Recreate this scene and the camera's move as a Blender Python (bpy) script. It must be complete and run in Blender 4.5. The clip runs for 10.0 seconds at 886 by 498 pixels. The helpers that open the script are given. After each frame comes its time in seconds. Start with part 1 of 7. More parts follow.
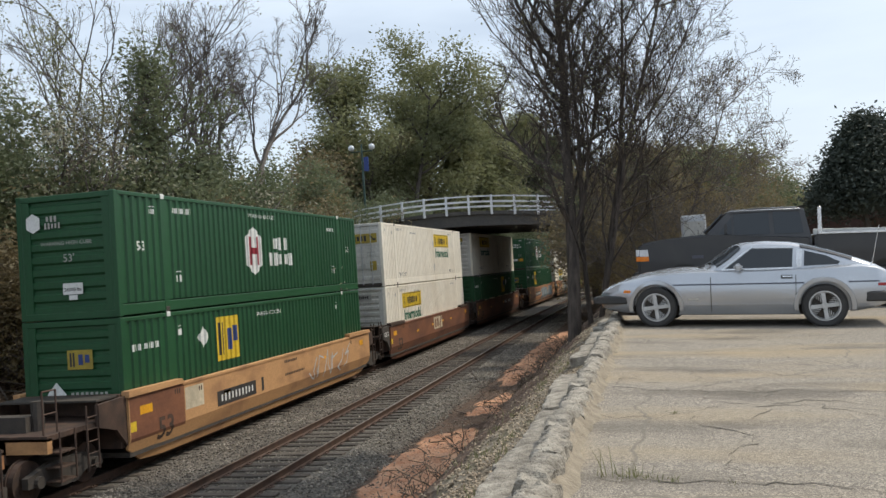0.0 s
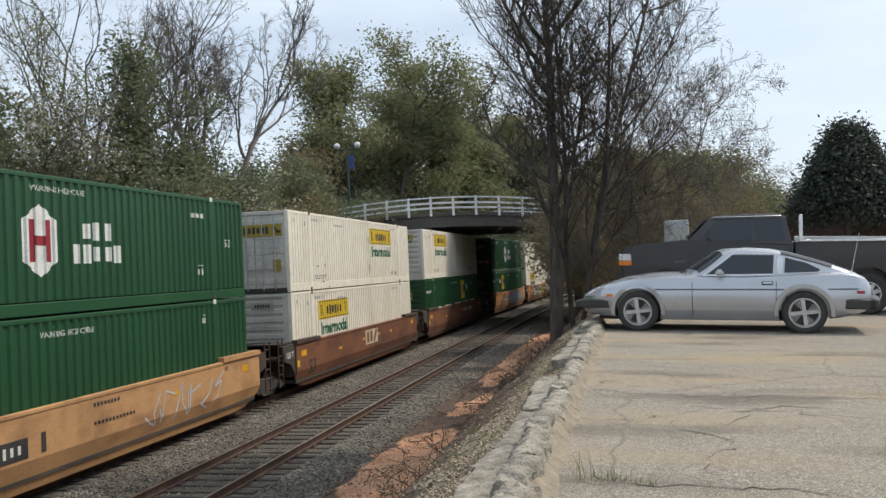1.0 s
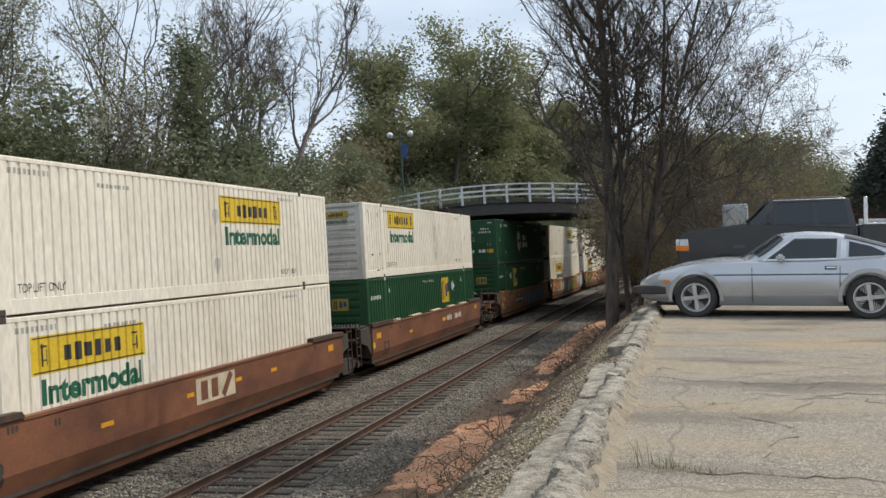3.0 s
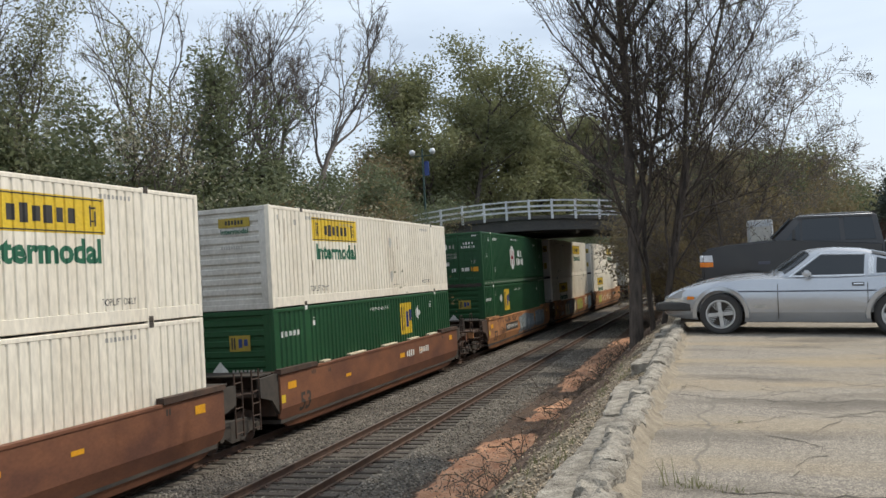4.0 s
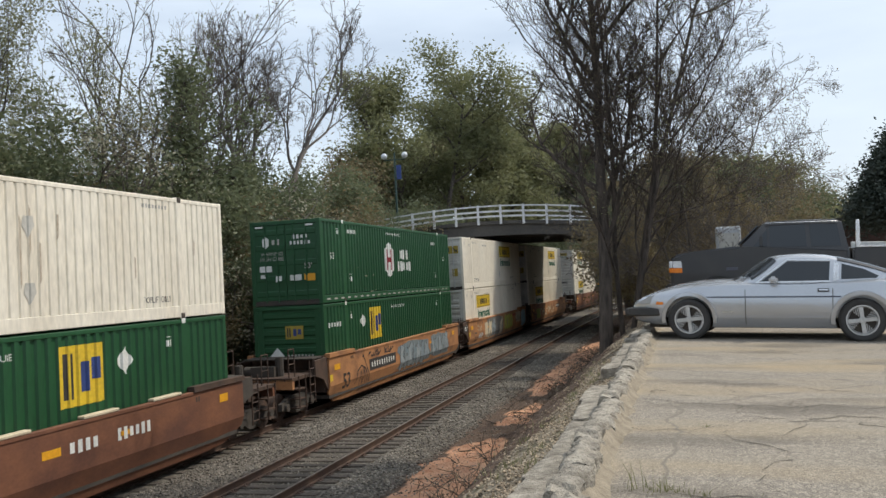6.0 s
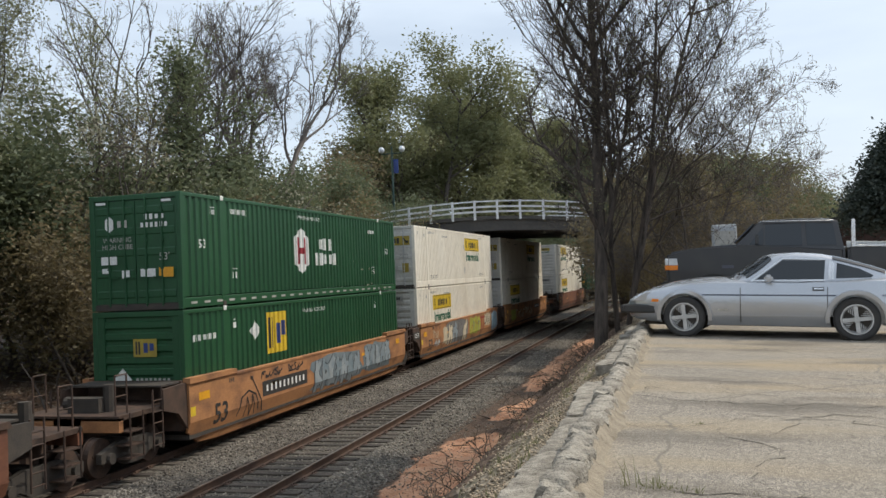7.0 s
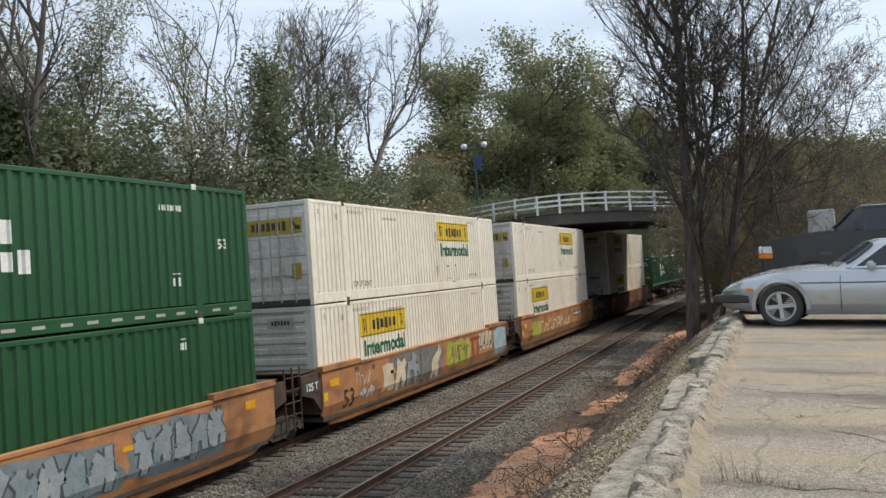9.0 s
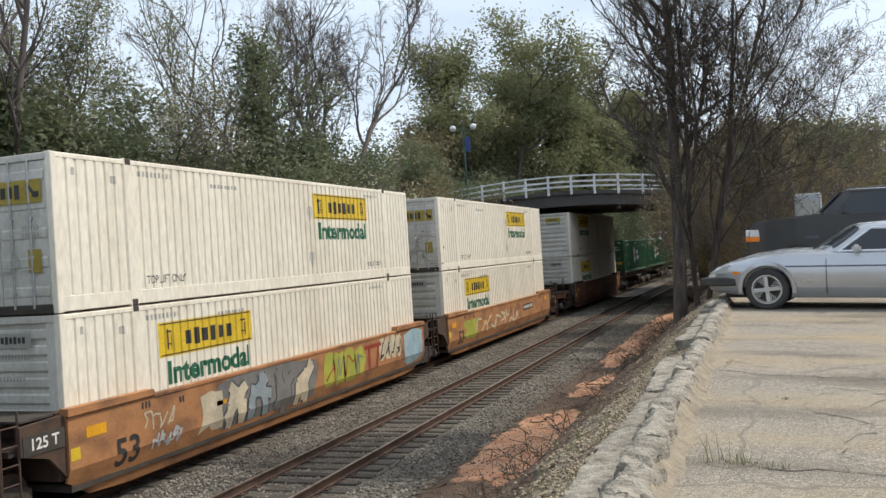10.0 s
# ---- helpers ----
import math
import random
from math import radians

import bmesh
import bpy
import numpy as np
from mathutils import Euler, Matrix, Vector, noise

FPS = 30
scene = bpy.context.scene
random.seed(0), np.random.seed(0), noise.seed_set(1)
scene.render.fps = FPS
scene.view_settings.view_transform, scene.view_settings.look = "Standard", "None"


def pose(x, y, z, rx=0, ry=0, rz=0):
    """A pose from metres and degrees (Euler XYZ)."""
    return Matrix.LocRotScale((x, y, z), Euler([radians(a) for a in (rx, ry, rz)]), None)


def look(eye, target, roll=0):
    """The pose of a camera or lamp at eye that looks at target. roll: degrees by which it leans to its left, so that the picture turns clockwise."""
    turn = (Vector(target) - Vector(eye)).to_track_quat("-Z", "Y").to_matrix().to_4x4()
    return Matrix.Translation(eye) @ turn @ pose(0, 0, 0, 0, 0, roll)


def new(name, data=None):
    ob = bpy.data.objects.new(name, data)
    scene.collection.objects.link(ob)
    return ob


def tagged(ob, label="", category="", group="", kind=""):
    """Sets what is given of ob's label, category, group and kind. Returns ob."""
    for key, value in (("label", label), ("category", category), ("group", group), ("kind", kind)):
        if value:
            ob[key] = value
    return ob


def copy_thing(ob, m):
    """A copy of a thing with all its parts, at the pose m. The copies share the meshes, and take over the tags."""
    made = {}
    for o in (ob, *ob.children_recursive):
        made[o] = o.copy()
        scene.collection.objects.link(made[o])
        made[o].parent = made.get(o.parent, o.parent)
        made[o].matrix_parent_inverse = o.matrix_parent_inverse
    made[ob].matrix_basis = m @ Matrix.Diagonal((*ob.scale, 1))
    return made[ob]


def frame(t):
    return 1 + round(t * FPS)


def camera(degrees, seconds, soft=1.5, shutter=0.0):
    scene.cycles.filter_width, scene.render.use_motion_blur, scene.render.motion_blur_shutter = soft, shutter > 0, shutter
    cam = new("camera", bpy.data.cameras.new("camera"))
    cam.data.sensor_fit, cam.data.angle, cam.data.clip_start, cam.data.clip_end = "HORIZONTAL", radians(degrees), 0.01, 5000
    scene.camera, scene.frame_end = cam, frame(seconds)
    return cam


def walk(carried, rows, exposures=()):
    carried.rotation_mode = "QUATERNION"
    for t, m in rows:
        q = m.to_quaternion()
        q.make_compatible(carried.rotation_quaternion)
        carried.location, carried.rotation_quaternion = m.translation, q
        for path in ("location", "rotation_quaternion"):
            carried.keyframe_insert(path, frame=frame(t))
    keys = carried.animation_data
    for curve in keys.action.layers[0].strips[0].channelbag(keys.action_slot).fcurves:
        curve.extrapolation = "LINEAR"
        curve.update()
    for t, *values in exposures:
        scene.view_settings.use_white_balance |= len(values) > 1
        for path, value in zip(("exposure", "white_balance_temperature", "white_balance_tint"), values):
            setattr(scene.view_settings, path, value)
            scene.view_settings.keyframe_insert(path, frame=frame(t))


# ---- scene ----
# ---- camera: hand-held, seated by the kerb of the car park ----
cam = camera(54.43, 10.0, soft=1.5)
EYE = (0.0, 0.0, 1.15)
# seconds, yaw, pitch, roll
TURNS = [
    (0, 13.64, 1.34, 3.75),
    (0.5, 13.01, 0.95, 2.74),
    (1, 12.53, 1.28, 2.61),
    (1.5, 13.27, 1.05, 3.06),
    (2, 14.08, 0.38, 3.08),
    (2.5, 14.99, 0.37, 3.05),
    (4, 17.62, 1.87, 3.35),
    (4.5, 17.12, 2.43, 3.30),
    (5, 17.04, 2.42, 3.35),
    (5.5, 16.21, 2.30, 3.46),
    (7, 15.44, 1.66, 2.34),
    (7.5, 16.93, 2.23, 1.97),
    (8, 18.51, 3.33, 1.95),
    (8.5, 19.97, 3.01, 2.87),
    (9, 21.16, 1.68, 3.80),
    (9.5, 20.79, 0.72, 3.69),
    (10, 20.39, 0.44, 3.59),
]
walk(cam, [(t, pose(*EYE, 90 + p, r, y)) for t, y, p, r in TURNS], [(0, 0.1), (4.5, 0.1), (8.5, 0.08), (9.0, 0.15), (10.0, 0.26)])

# how far the train has rolled towards -y, seconds and metres
ROLLED = [
    (0, 0.00),
    (0.5, -4.41),
    (1, -8.83),
    (1.5, -13.28),
    (2, -17.70),
    (2.5, -22.09),
    (4, -35.23),
    (4.5, -39.61),
    (5, -43.96),
    (5.5, -48.22),
    (7, -60.43),
    (7.5, -64.63),
    (8, -68.90),
    (8.5, -73.26),
    (9, -77.60),
    (9.5, -81.86),
    (10, -86.16),
]

# ---- light: high spring sun ahead and to the side, thin haze ----
SUN = Vector((0.62, 0.36, 1.0)).normalized()
world = bpy.data.worlds.new("sky")
scene.world = world
world.use_nodes = True
wn = world.node_tree.nodes
sky = wn.new("ShaderNodeTexSky")
sky.sky_type = "NISHITA"
sky.sun_disc = False
sky.sun_elevation = math.asin(SUN.z)
sky.sun_rotation = math.atan2(SUN.x, SUN.y)
sky.air_density = 1.0
sky.dust_density = 3.0
sky.ozone_density = 1.0
wl = world.node_tree.links
# thin high cloud over the blue
tc = wn.new("ShaderNodeTexCoord")
mp = wn.new("ShaderNodeMapping")
mp.inputs["Scale"].default_value = (1.2, 1.2, 5.0)
cn = wn.new("ShaderNodeTexNoise")
cn.inputs["Scale"].default_value = 1.6
cn.inputs["Detail"].default_value = 6.0
cr = wn.new("ShaderNodeMapRange")
cr.inputs["From Min"].default_value = 0.35
cr.inputs["From Max"].default_value = 0.7
cr.inputs["To Min"].default_value = 0.5
cr.inputs["To Max"].default_value = 0.95
cm = wn.new("ShaderNodeMix")
cm.data_type = "RGBA"
cm.inputs["B"].default_value = (6.9, 7.8, 8.8, 1)
wl.new(tc.outputs["Generated"], mp.inputs["Vector"])
wl.new(mp.outputs["Vector"], cn.inputs["Vector"])
wl.new(cn.outputs["Fac"], cr.inputs["Value"])
wl.new(cr.outputs["Result"], cm.inputs["Factor"])
wl.new(sky.outputs["Color"], cm.inputs["A"])
wl.new(cm.outputs["Result"], wn["Background"].inputs["Color"])
wn["Background"].inputs["Strength"].default_value = 0.125
sun = new("sun", bpy.data.lights.new("sun", "SUN"))
sun.data.energy = 2.7
sun.data.angle = radians(0.6)
sun.data.color = (1.0, 0.92, 0.78)
sun.matrix_world = look((0, 0, 40), Vector((0, 0, 40)) - SUN)


# ---- materials ----
def mat(name, base, other=None, scale=3.0, rough=0.7, metal=0.0, bump=0.15, fine=40.0, mix=(0.35, 0.7), stretch=(1, 1, 1), rand=0.0, coat=0.0):
    """A surface of two tones at two scales, with fine relief."""
    m = bpy.data.materials.new(name)
    m.use_nodes = True
    n, l = m.node_tree.nodes, m.node_tree.links
    b = n["Principled BSDF"]
    other = other or tuple(c * 0.75 for c in base)
    co = n.new("ShaderNodeTexCoord")
    mp_ = n.new("ShaderNodeMapping")
    mp_.inputs["Scale"].default_value = stretch
    l.new(co.outputs["Object"], mp_.inputs["Vector"])
    big, small = n.new("ShaderNodeTexNoise"), n.new("ShaderNodeTexNoise")
    for t, s, d in ((big, scale, 6.0), (small, fine, 4.0)):
        t.inputs["Scale"].default_value = s
        t.inputs["Detail"].default_value = d
        l.new(mp_.outputs["Vector"], t.inputs["Vector"])
    rg = n.new("ShaderNodeMapRange")
    rg.inputs["From Min"].default_value, rg.inputs["From Max"].default_value = mix
    l.new(big.outputs["Fac"], rg.inputs["Value"])
    mx = n.new("ShaderNodeMix")
    mx.data_type = "RGBA"
    mx.inputs["A"].default_value = (*base, 1)
    mx.inputs["B"].default_value = (*other, 1)
    l.new(rg.outputs["Result"], mx.inputs["Factor"])
    hs = n.new("ShaderNodeHueSaturation")
    l.new(mx.outputs["Result"], hs.inputs["Color"])
    vr = n.new("ShaderNodeMapRange")
    vr.inputs["To Min"].default_value, vr.inputs["To Max"].default_value = 0.72, 1.28
    l.new(small.outputs["Fac"], vr.inputs["Value"])
    if rand:
        oi = n.new("ShaderNodeObjectInfo")
        rr = n.new("ShaderNodeMapRange")
        rr.inputs["To Min"].default_value, rr.inputs["To Max"].default_value = 1 - rand, 1 + rand
        l.new(oi.outputs["Random"], rr.inputs["Value"])
        mu = n.new("ShaderNodeMath")
        mu.operation = "MULTIPLY"
        l.new(vr.outputs["Result"], mu.inputs[0])
        l.new(rr.outputs["Result"], mu.inputs[1])
        l.new(mu.outputs[0], hs.inputs["Value"])
    else:
        l.new(vr.outputs["Result"], hs.inputs["Value"])
    l.new(hs.outputs["Color"], b.inputs["Base Color"])
    b.inputs["Roughness"].default_value = rough
    b.inputs["Metallic"].default_value = metal
    b.inputs["Coat Weight"].default_value = coat
    if bump:
        bp = n.new("ShaderNodeBump")
        bp.inputs["Strength"].default_value = bump
        bp.inputs["Distance"].default_value = 0.02
        l.new(small.outputs["Fac"], bp.inputs["Height"])
        l.new(bp.outputs["Normal"], b.inputs["Normal"])
    return m


def leafy(name, a, c, trans=0.35):
    """Leaves: two greens from leaf to leaf, light passing through."""
    m = bpy.data.materials.new(name)
    m.use_nodes = True
    n, l = m.node_tree.nodes, m.node_tree.links
    b = n["Principled BSDF"]
    g = n.new("ShaderNodeNewGeometry")
    co = n.new("ShaderNodeTexCoord")
    no = n.new("ShaderNodeTexNoise")
    no.inputs["Scale"].default_value = 0.45
    l.new(co.outputs["Object"], no.inputs["Vector"])
    ad = n.new("ShaderNodeMath")
    ad.operation = "MULTIPLY_ADD"
    ad.inputs[1].default_value = 0.6
    l.new(g.outputs["Random Per Island"], ad.inputs[0])
    mr = n.new("ShaderNodeMapRange")
    mr.inputs["From Min"].default_value, mr.inputs["From Max"].default_value = 0.3, 0.7
    mr.inputs["To Max"].default_value = 0.4
    l.new(no.outputs["Fac"], mr.inputs["Value"])
    l.new(mr.outputs["Result"], ad.inputs[2])
    mx = n.new("ShaderNodeMix")
    mx.data_type = "RGBA"
    mx.inputs["A"].default_value = (*a, 1)
    mx.inputs["B"].default_value = (*c, 1)
    l.new(ad.outputs[0], mx.inputs["Factor"])
    l.new(mx.outputs["Result"], b.inputs["Base Color"])
    b.inputs["Roughness"].default_value = 0.6
    tr = n.new("ShaderNodeBsdfTranslucent")
    l.new(mx.outputs["Result"], tr.inputs["Color"])
    ms = n.new("ShaderNodeMixShader")
    ms.inputs[0].default_value = trans
    l.new(b.outputs[0], ms.inputs[1])
    l.new(tr.outputs[0], ms.inputs[2])
    l.new(ms.outputs[0], n["Material Output"].inputs["Surface"])
    return m


def glass(name, tint=(0.02, 0.025, 0.03)):
    m = bpy.data.materials.new(name)
    m.use_nodes = True
    b = m.node_tree.nodes["Principled BSDF"]
    b.inputs["Base Color"].default_value = (*tint, 1)
    b.inputs["Roughness"].default_value = 0.05
    b.inputs["IOR"].default_value = 1.5
    b.inputs["Specular IOR Level"].default_value = 0.6
    return m


GREEN = mat("green_container_paint", (0.01, 0.064, 0.022), (0.016, 0.084, 0.03), 0.5, 0.5, 0, 0.03, 14, stretch=(1, 1, 0.35))
WHITE = mat("white_container_paint", (0.8, 0.745, 0.63), (0.68, 0.61, 0.49), 0.6, 0.55, 0, 0.03, 12, (0.45, 0.75), (1, 1, 0.3))
# white containers' ends: darker and greyer than the WHITE of their sides
GREYEND = mat("darker_grey_white", (0.6, 0.58, 0.53), (0.42, 0.4, 0.35), 1.2, 0.6, 0, 0.04, 14, (0.4, 0.75), (1, 1, 0.6))
ORANGE = mat("orange_railcar_paint", (0.4, 0.185, 0.075), (0.16, 0.075, 0.042), 1.3, 0.7, 0, 0.1, 16, (0.46, 0.72), (1, 0.8, 1.6))
TAN = mat("faded_yellow_railcar_paint", (0.5, 0.275, 0.12), (0.26, 0.13, 0.065), 1.0, 0.7, 0, 0.1, 16, (0.48, 0.76), (1, 0.8, 1.6))
BROWN = mat("red_brown_railcar_paint", (0.21, 0.085, 0.042), (0.11, 0.045, 0.028), 1.1, 0.65, 0, 0.06, 16, (0.35, 0.7), (1, 0.7, 1.2))
RUST = mat("grimy_rusted_steel", (0.1, 0.06, 0.042), (0.045, 0.032, 0.026), 3, 0.8, 0.2, 0.2, 30)
GRIME = mat("black_grime", (0.048, 0.042, 0.037), (0.075, 0.062, 0.05), 4, 0.85, 0.1, 0.2, 30)
STEEL = mat("worn_rail_steel", (0.3, 0.27, 0.24), (0.16, 0.12, 0.1), 5, 0.4, 0.8, 0.05, 60)
RAILWEB = mat("rusty_rail", (0.11, 0.065, 0.045), (0.07, 0.045, 0.035), 5, 0.8, 0.2, 0.1, 40)
TIE = mat("weathered_creosoted_timber", (0.055, 0.045, 0.036), (0.11, 0.092, 0.075), 6, 0.9, 0, 0.5, 50, (0.4, 0.8), (0.6, 5, 3), 0.35)
STONE = mat("ballast_stone", (0.25, 0.235, 0.21), (0.13, 0.12, 0.11), 12, 0.9, 0, 0.3, 60)
LOGWHITE = mat("white_lettering_paint", (0.75, 0.75, 0.72), (0.62, 0.62, 0.58), 3, 0.6, 0, 0, 20)
LOGYEL = mat("yellow_panel_paint", (0.72, 0.5, 0.03), (0.62, 0.42, 0.03), 2, 0.55, 0, 0, 14)
LOGBLACK = mat("black_lettering_paint", (0.03, 0.03, 0.03), (0.05, 0.045, 0.04), 3, 0.6, 0, 0, 20)
LOGGREEN = mat("dark_green_lettering_paint", (0.015, 0.11, 0.06), (0.02, 0.13, 0.07), 3, 0.6, 0, 0, 20)
LOGRED = mat("dark_red_logo_paint", (0.28, 0.02, 0.03), (0.22, 0.02, 0.03), 3, 0.6, 0, 0, 20)
LOGBLUE = mat("navy_logo_paint", (0.03, 0.06, 0.22), (0.03, 0.05, 0.16), 3, 0.6, 0, 0, 20)
DECAL = mat("amber_reflector_sheet", (0.75, 0.36, 0.02), (0.65, 0.3, 0.02), 3, 0.45, 0, 0, 20)
BRWHITE = mat("white_painted_bridge_rail", (0.68, 0.7, 0.72), (0.5, 0.52, 0.54), 2, 0.6, 0, 0.1, 20)
BRDARK = mat("dark_bridge_steel", (0.06, 0.057, 0.055), (0.085, 0.078, 0.07), 1, 0.7, 0, 0.1, 8)
FILLET = mat("sandy_mortar", (0.3, 0.255, 0.19), (0.17, 0.14, 0.1), 8, 0.95, 0, 0.8, 50)
CONC = mat("weathered_concrete", (0.38, 0.345, 0.285), (0.13, 0.112, 0.09), 9, 0.95, 0, 1.0, 60, rand=0.1)
BARK = mat("grey_brown_bark", (0.12, 0.1, 0.088), (0.07, 0.059, 0.052), 3, 0.9, 0, 0.4, 25, stretch=(1, 1, 0.3))
NEARBARK = mat("dark_furrowed_bark", (0.1, 0.08, 0.066), (0.036, 0.029, 0.024), 7, 0.95, 0, 1.0, 45, (0.35, 0.65), (1.6, 1.6, 0.22))
PALEBARK = mat("pale_grey_bark", (0.15, 0.13, 0.115), (0.09, 0.078, 0.068), 2, 0.9, 0, 0.4, 25, stretch=(1, 1, 0.3))
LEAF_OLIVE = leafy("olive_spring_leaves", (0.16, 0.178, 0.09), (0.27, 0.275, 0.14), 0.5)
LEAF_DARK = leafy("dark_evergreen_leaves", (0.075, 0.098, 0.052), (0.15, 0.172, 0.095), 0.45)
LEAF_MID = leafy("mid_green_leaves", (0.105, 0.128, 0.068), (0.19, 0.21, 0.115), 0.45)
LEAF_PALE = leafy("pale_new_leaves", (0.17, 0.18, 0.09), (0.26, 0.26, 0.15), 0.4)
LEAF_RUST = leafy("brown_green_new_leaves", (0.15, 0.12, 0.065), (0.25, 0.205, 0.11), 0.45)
LEAF_CEDAR = leafy("blackish_cedar_leaves", (0.034, 0.046, 0.036), (0.06, 0.076, 0.058), 0.2)
BLOSSOM = leafy("cream_blossom", (0.32, 0.31, 0.22), (0.45, 0.43, 0.32), 0.4)
SILVER = mat("silver_car_paint", (0.5, 0.52, 0.55), (0.46, 0.48, 0.51), 1.5, 0.26, 0.6, 0.0, 200, coat=0.6)
BLACKPAINT = mat("black_truck_paint", (0.018, 0.018, 0.021), (0.028, 0.027, 0.027), 2, 0.3, 0, 0.0, 100, coat=0.35)
RUBBER = mat("black_rubber", (0.032, 0.031, 0.031), (0.045, 0.043, 0.04), 6, 0.8, 0, 0.1, 60)
ALLOY = mat("cast_alloy", (0.55, 0.55, 0.55), (0.42, 0.42, 0.41), 8, 0.4, 0.6, 0.05, 60)
CHROME = mat("dull_chrome", (0.7, 0.7, 0.7), (0.55, 0.55, 0.55), 5, 0.25, 0.9, 0.0, 60)
GLASS = glass("dark_window_glass")
AMBER = mat("amber_lens", (0.75, 0.22, 0.02), (0.65, 0.17, 0.02), 8, 0.2, 0, 0.05, 60)
REDLENS = mat("red_lens", (0.35, 0.02, 0.02), (0.28, 0.015, 0.015), 8, 0.2, 0, 0.05, 60)
LAMPGLASS = mat("clear_lamp_lens", (0.7, 0.72, 0.75), (0.55, 0.57, 0.6), 8, 0.15, 0.2, 0.05, 60)
BRICK = mat("brown_brick", (0.075, 0.042, 0.034), (0.055, 0.032, 0.027), 3, 0.9, 0, 0.2, 20)
ROOFING = mat("dark_shingle", (0.06, 0.055, 0.052), (0.04, 0.036, 0.034), 3, 0.9, 0, 0.3, 25)
WEED = leafy("weed_leaves", (0.15, 0.16, 0.07), (0.26, 0.25, 0.13))
DRYTWIG = mat("dry_twig", (0.1, 0.075, 0.055), (0.06, 0.046, 0.035), 5, 0.9, 0, 0.1, 40)


# ---- mesh helpers ----
def box(bm, x0, x1, y0, y1, z0, z1):
    v = [bm.verts.new((x, y, z)) for x in (x0, x1) for y in (y0, y1) for z in (z0, z1)]
    for a, b, c, d in ((0, 1, 3, 2), (4, 6, 7, 5), (0, 4, 5, 1), (2, 3, 7, 6), (0, 2, 6, 4), (1, 5, 7, 3)):
        bm.faces.new((v[a], v[b], v[c], v[d]))
    return v


def tube(bm, a, b, r0, r1=None, n=8, caps=True):
    a, b = Vector(a), Vector(b)
    r1 = r0 if r1 is None else r1
    d = (b - a).normalized()
    u = d.cross(Vector((0, 0, 1)) if abs(d.z) < 0.9 else Vector((1, 0, 0))).normalized()
    w = d.cross(u)
    ra, rb = [], []
    for i in range(n):
        o = u * math.cos(2 * math.pi * i / n) + w * math.sin(2 * math.pi * i / n)
        ra.append(bm.verts.new(a + o * r0))
        rb.append(bm.verts.new(b + o * r1))
    for i in range(n):
        bm.faces.new((ra[i], ra[(i + 1) % n], rb[(i + 1) % n], rb[i]))
    if caps:
        bm.faces.new(ra[::-1])
        bm.faces.new(rb)


def prism(bm, outline, axis, lo, hi):
    """An outline of pairs, drawn out along an axis: 0 makes pairs (y, z), 1 makes (x, z), 2 makes (x, y)."""
    def at(p, q):
        c = list(p)
        c.insert(axis, q)
        return c
    a = [bm.verts.new(at(p, lo)) for p in outline]
    b = [bm.verts.new(at(p, hi)) for p in outline]
    n = len(outline)
    for i in range(n):
        bm.faces.new((a[i], a[(i + 1) % n], b[(i + 1) % n], b[i]))
    bm.faces.new(a[::-1])
    bm.faces.new(b)


def bevel(bm, w, seg=1):
    bmesh.ops.bevel(bm, geom=bm.edges[:], offset=w, segments=seg, affect="EDGES", clamp_overlap=True)


def mesh_of(name, bm, material, smooth=False, sharp=38):
    bmesh.ops.recalc_face_normals(bm, faces=bm.faces[:])
    me = bpy.data.meshes.new(name)
    bm.to_mesh(me)
    bm.free()
    me.materials.append(material)
    if smooth:
        me.shade_smooth()
        me.set_sharp_from_angle(angle=radians(sharp))
    return me


def part(name, bm, material, parent=None, label="", smooth=False):
    """One mesh object under a thing or a part. bm may be a bmesh or a ready mesh."""
    me = bm if isinstance(bm, bpy.types.Mesh) else mesh_of(name, bm, material, smooth)
    ob = new(name, me)
    if parent is not None:
        ob.parent = parent
    if label:
        ob["label"] = label
    return ob


def thing(name, m, label, category, group="", kind=""):
    ob = new(name)
    ob.matrix_basis = m
    ob.empty_display_size = 0.2
    return tagged(ob, label, category, group, kind)


def raw_mesh(name, verts, faces, material):
    """A mesh out of arrays; all faces have the same number of corners."""
    me = bpy.data.meshes.new(name)
    verts, faces = np.asarray(verts, np.float32), np.asarray(faces, np.int32)
    k = faces.shape[1]
    me.vertices.add(len(verts))
    me.vertices.foreach_set("co", verts.ravel())
    me.loops.add(faces.size)
    me.loops.foreach_set("vertex_index", faces.ravel())
    me.polygons.add(len(faces))
    me.polygons.foreach_set("loop_start", np.arange(0, faces.size, k, dtype=np.int32))
    me.update(calc_edges=True)
    me.validate()
    me.materials.append(material)
    return me


# ---- ground: one sheet, a railway cutting beside a car park ----
RAIL_Z = -2.9
TRAIN_X, NEAR_X = -12.955, -8.75
PROFILE_X = [-400, -60, -34, -26, -20, -17, -15.2, -14.6, -6.9, -6.2, -4.6, -4.0, -3.2, -2.4, -1.25, -0.85, 0.2, 60, 400]
PROFILE_Z = [-0.6, -0.6, -0.8, -1.2, -2.3, -3.2, -3.25, -3.1, -3.1, -3.14, -3.04, -2.85, -2.0, -1.12, -0.2, -0.02, -0.06, -2.4, -2.4]


def bend(y):
    """How far the line has curved towards +x at y."""
    return 3.3e-4 * (y - 45) ** 2 if 45 < y < 130 else (2.384 + 0.056 * (y - 130) if y >= 130 else 0.0)


def rise(y):
    """The line's slight climb beyond the bridge."""
    return 0.002 * max(0.0, min(y, 150.0) - 50.0)


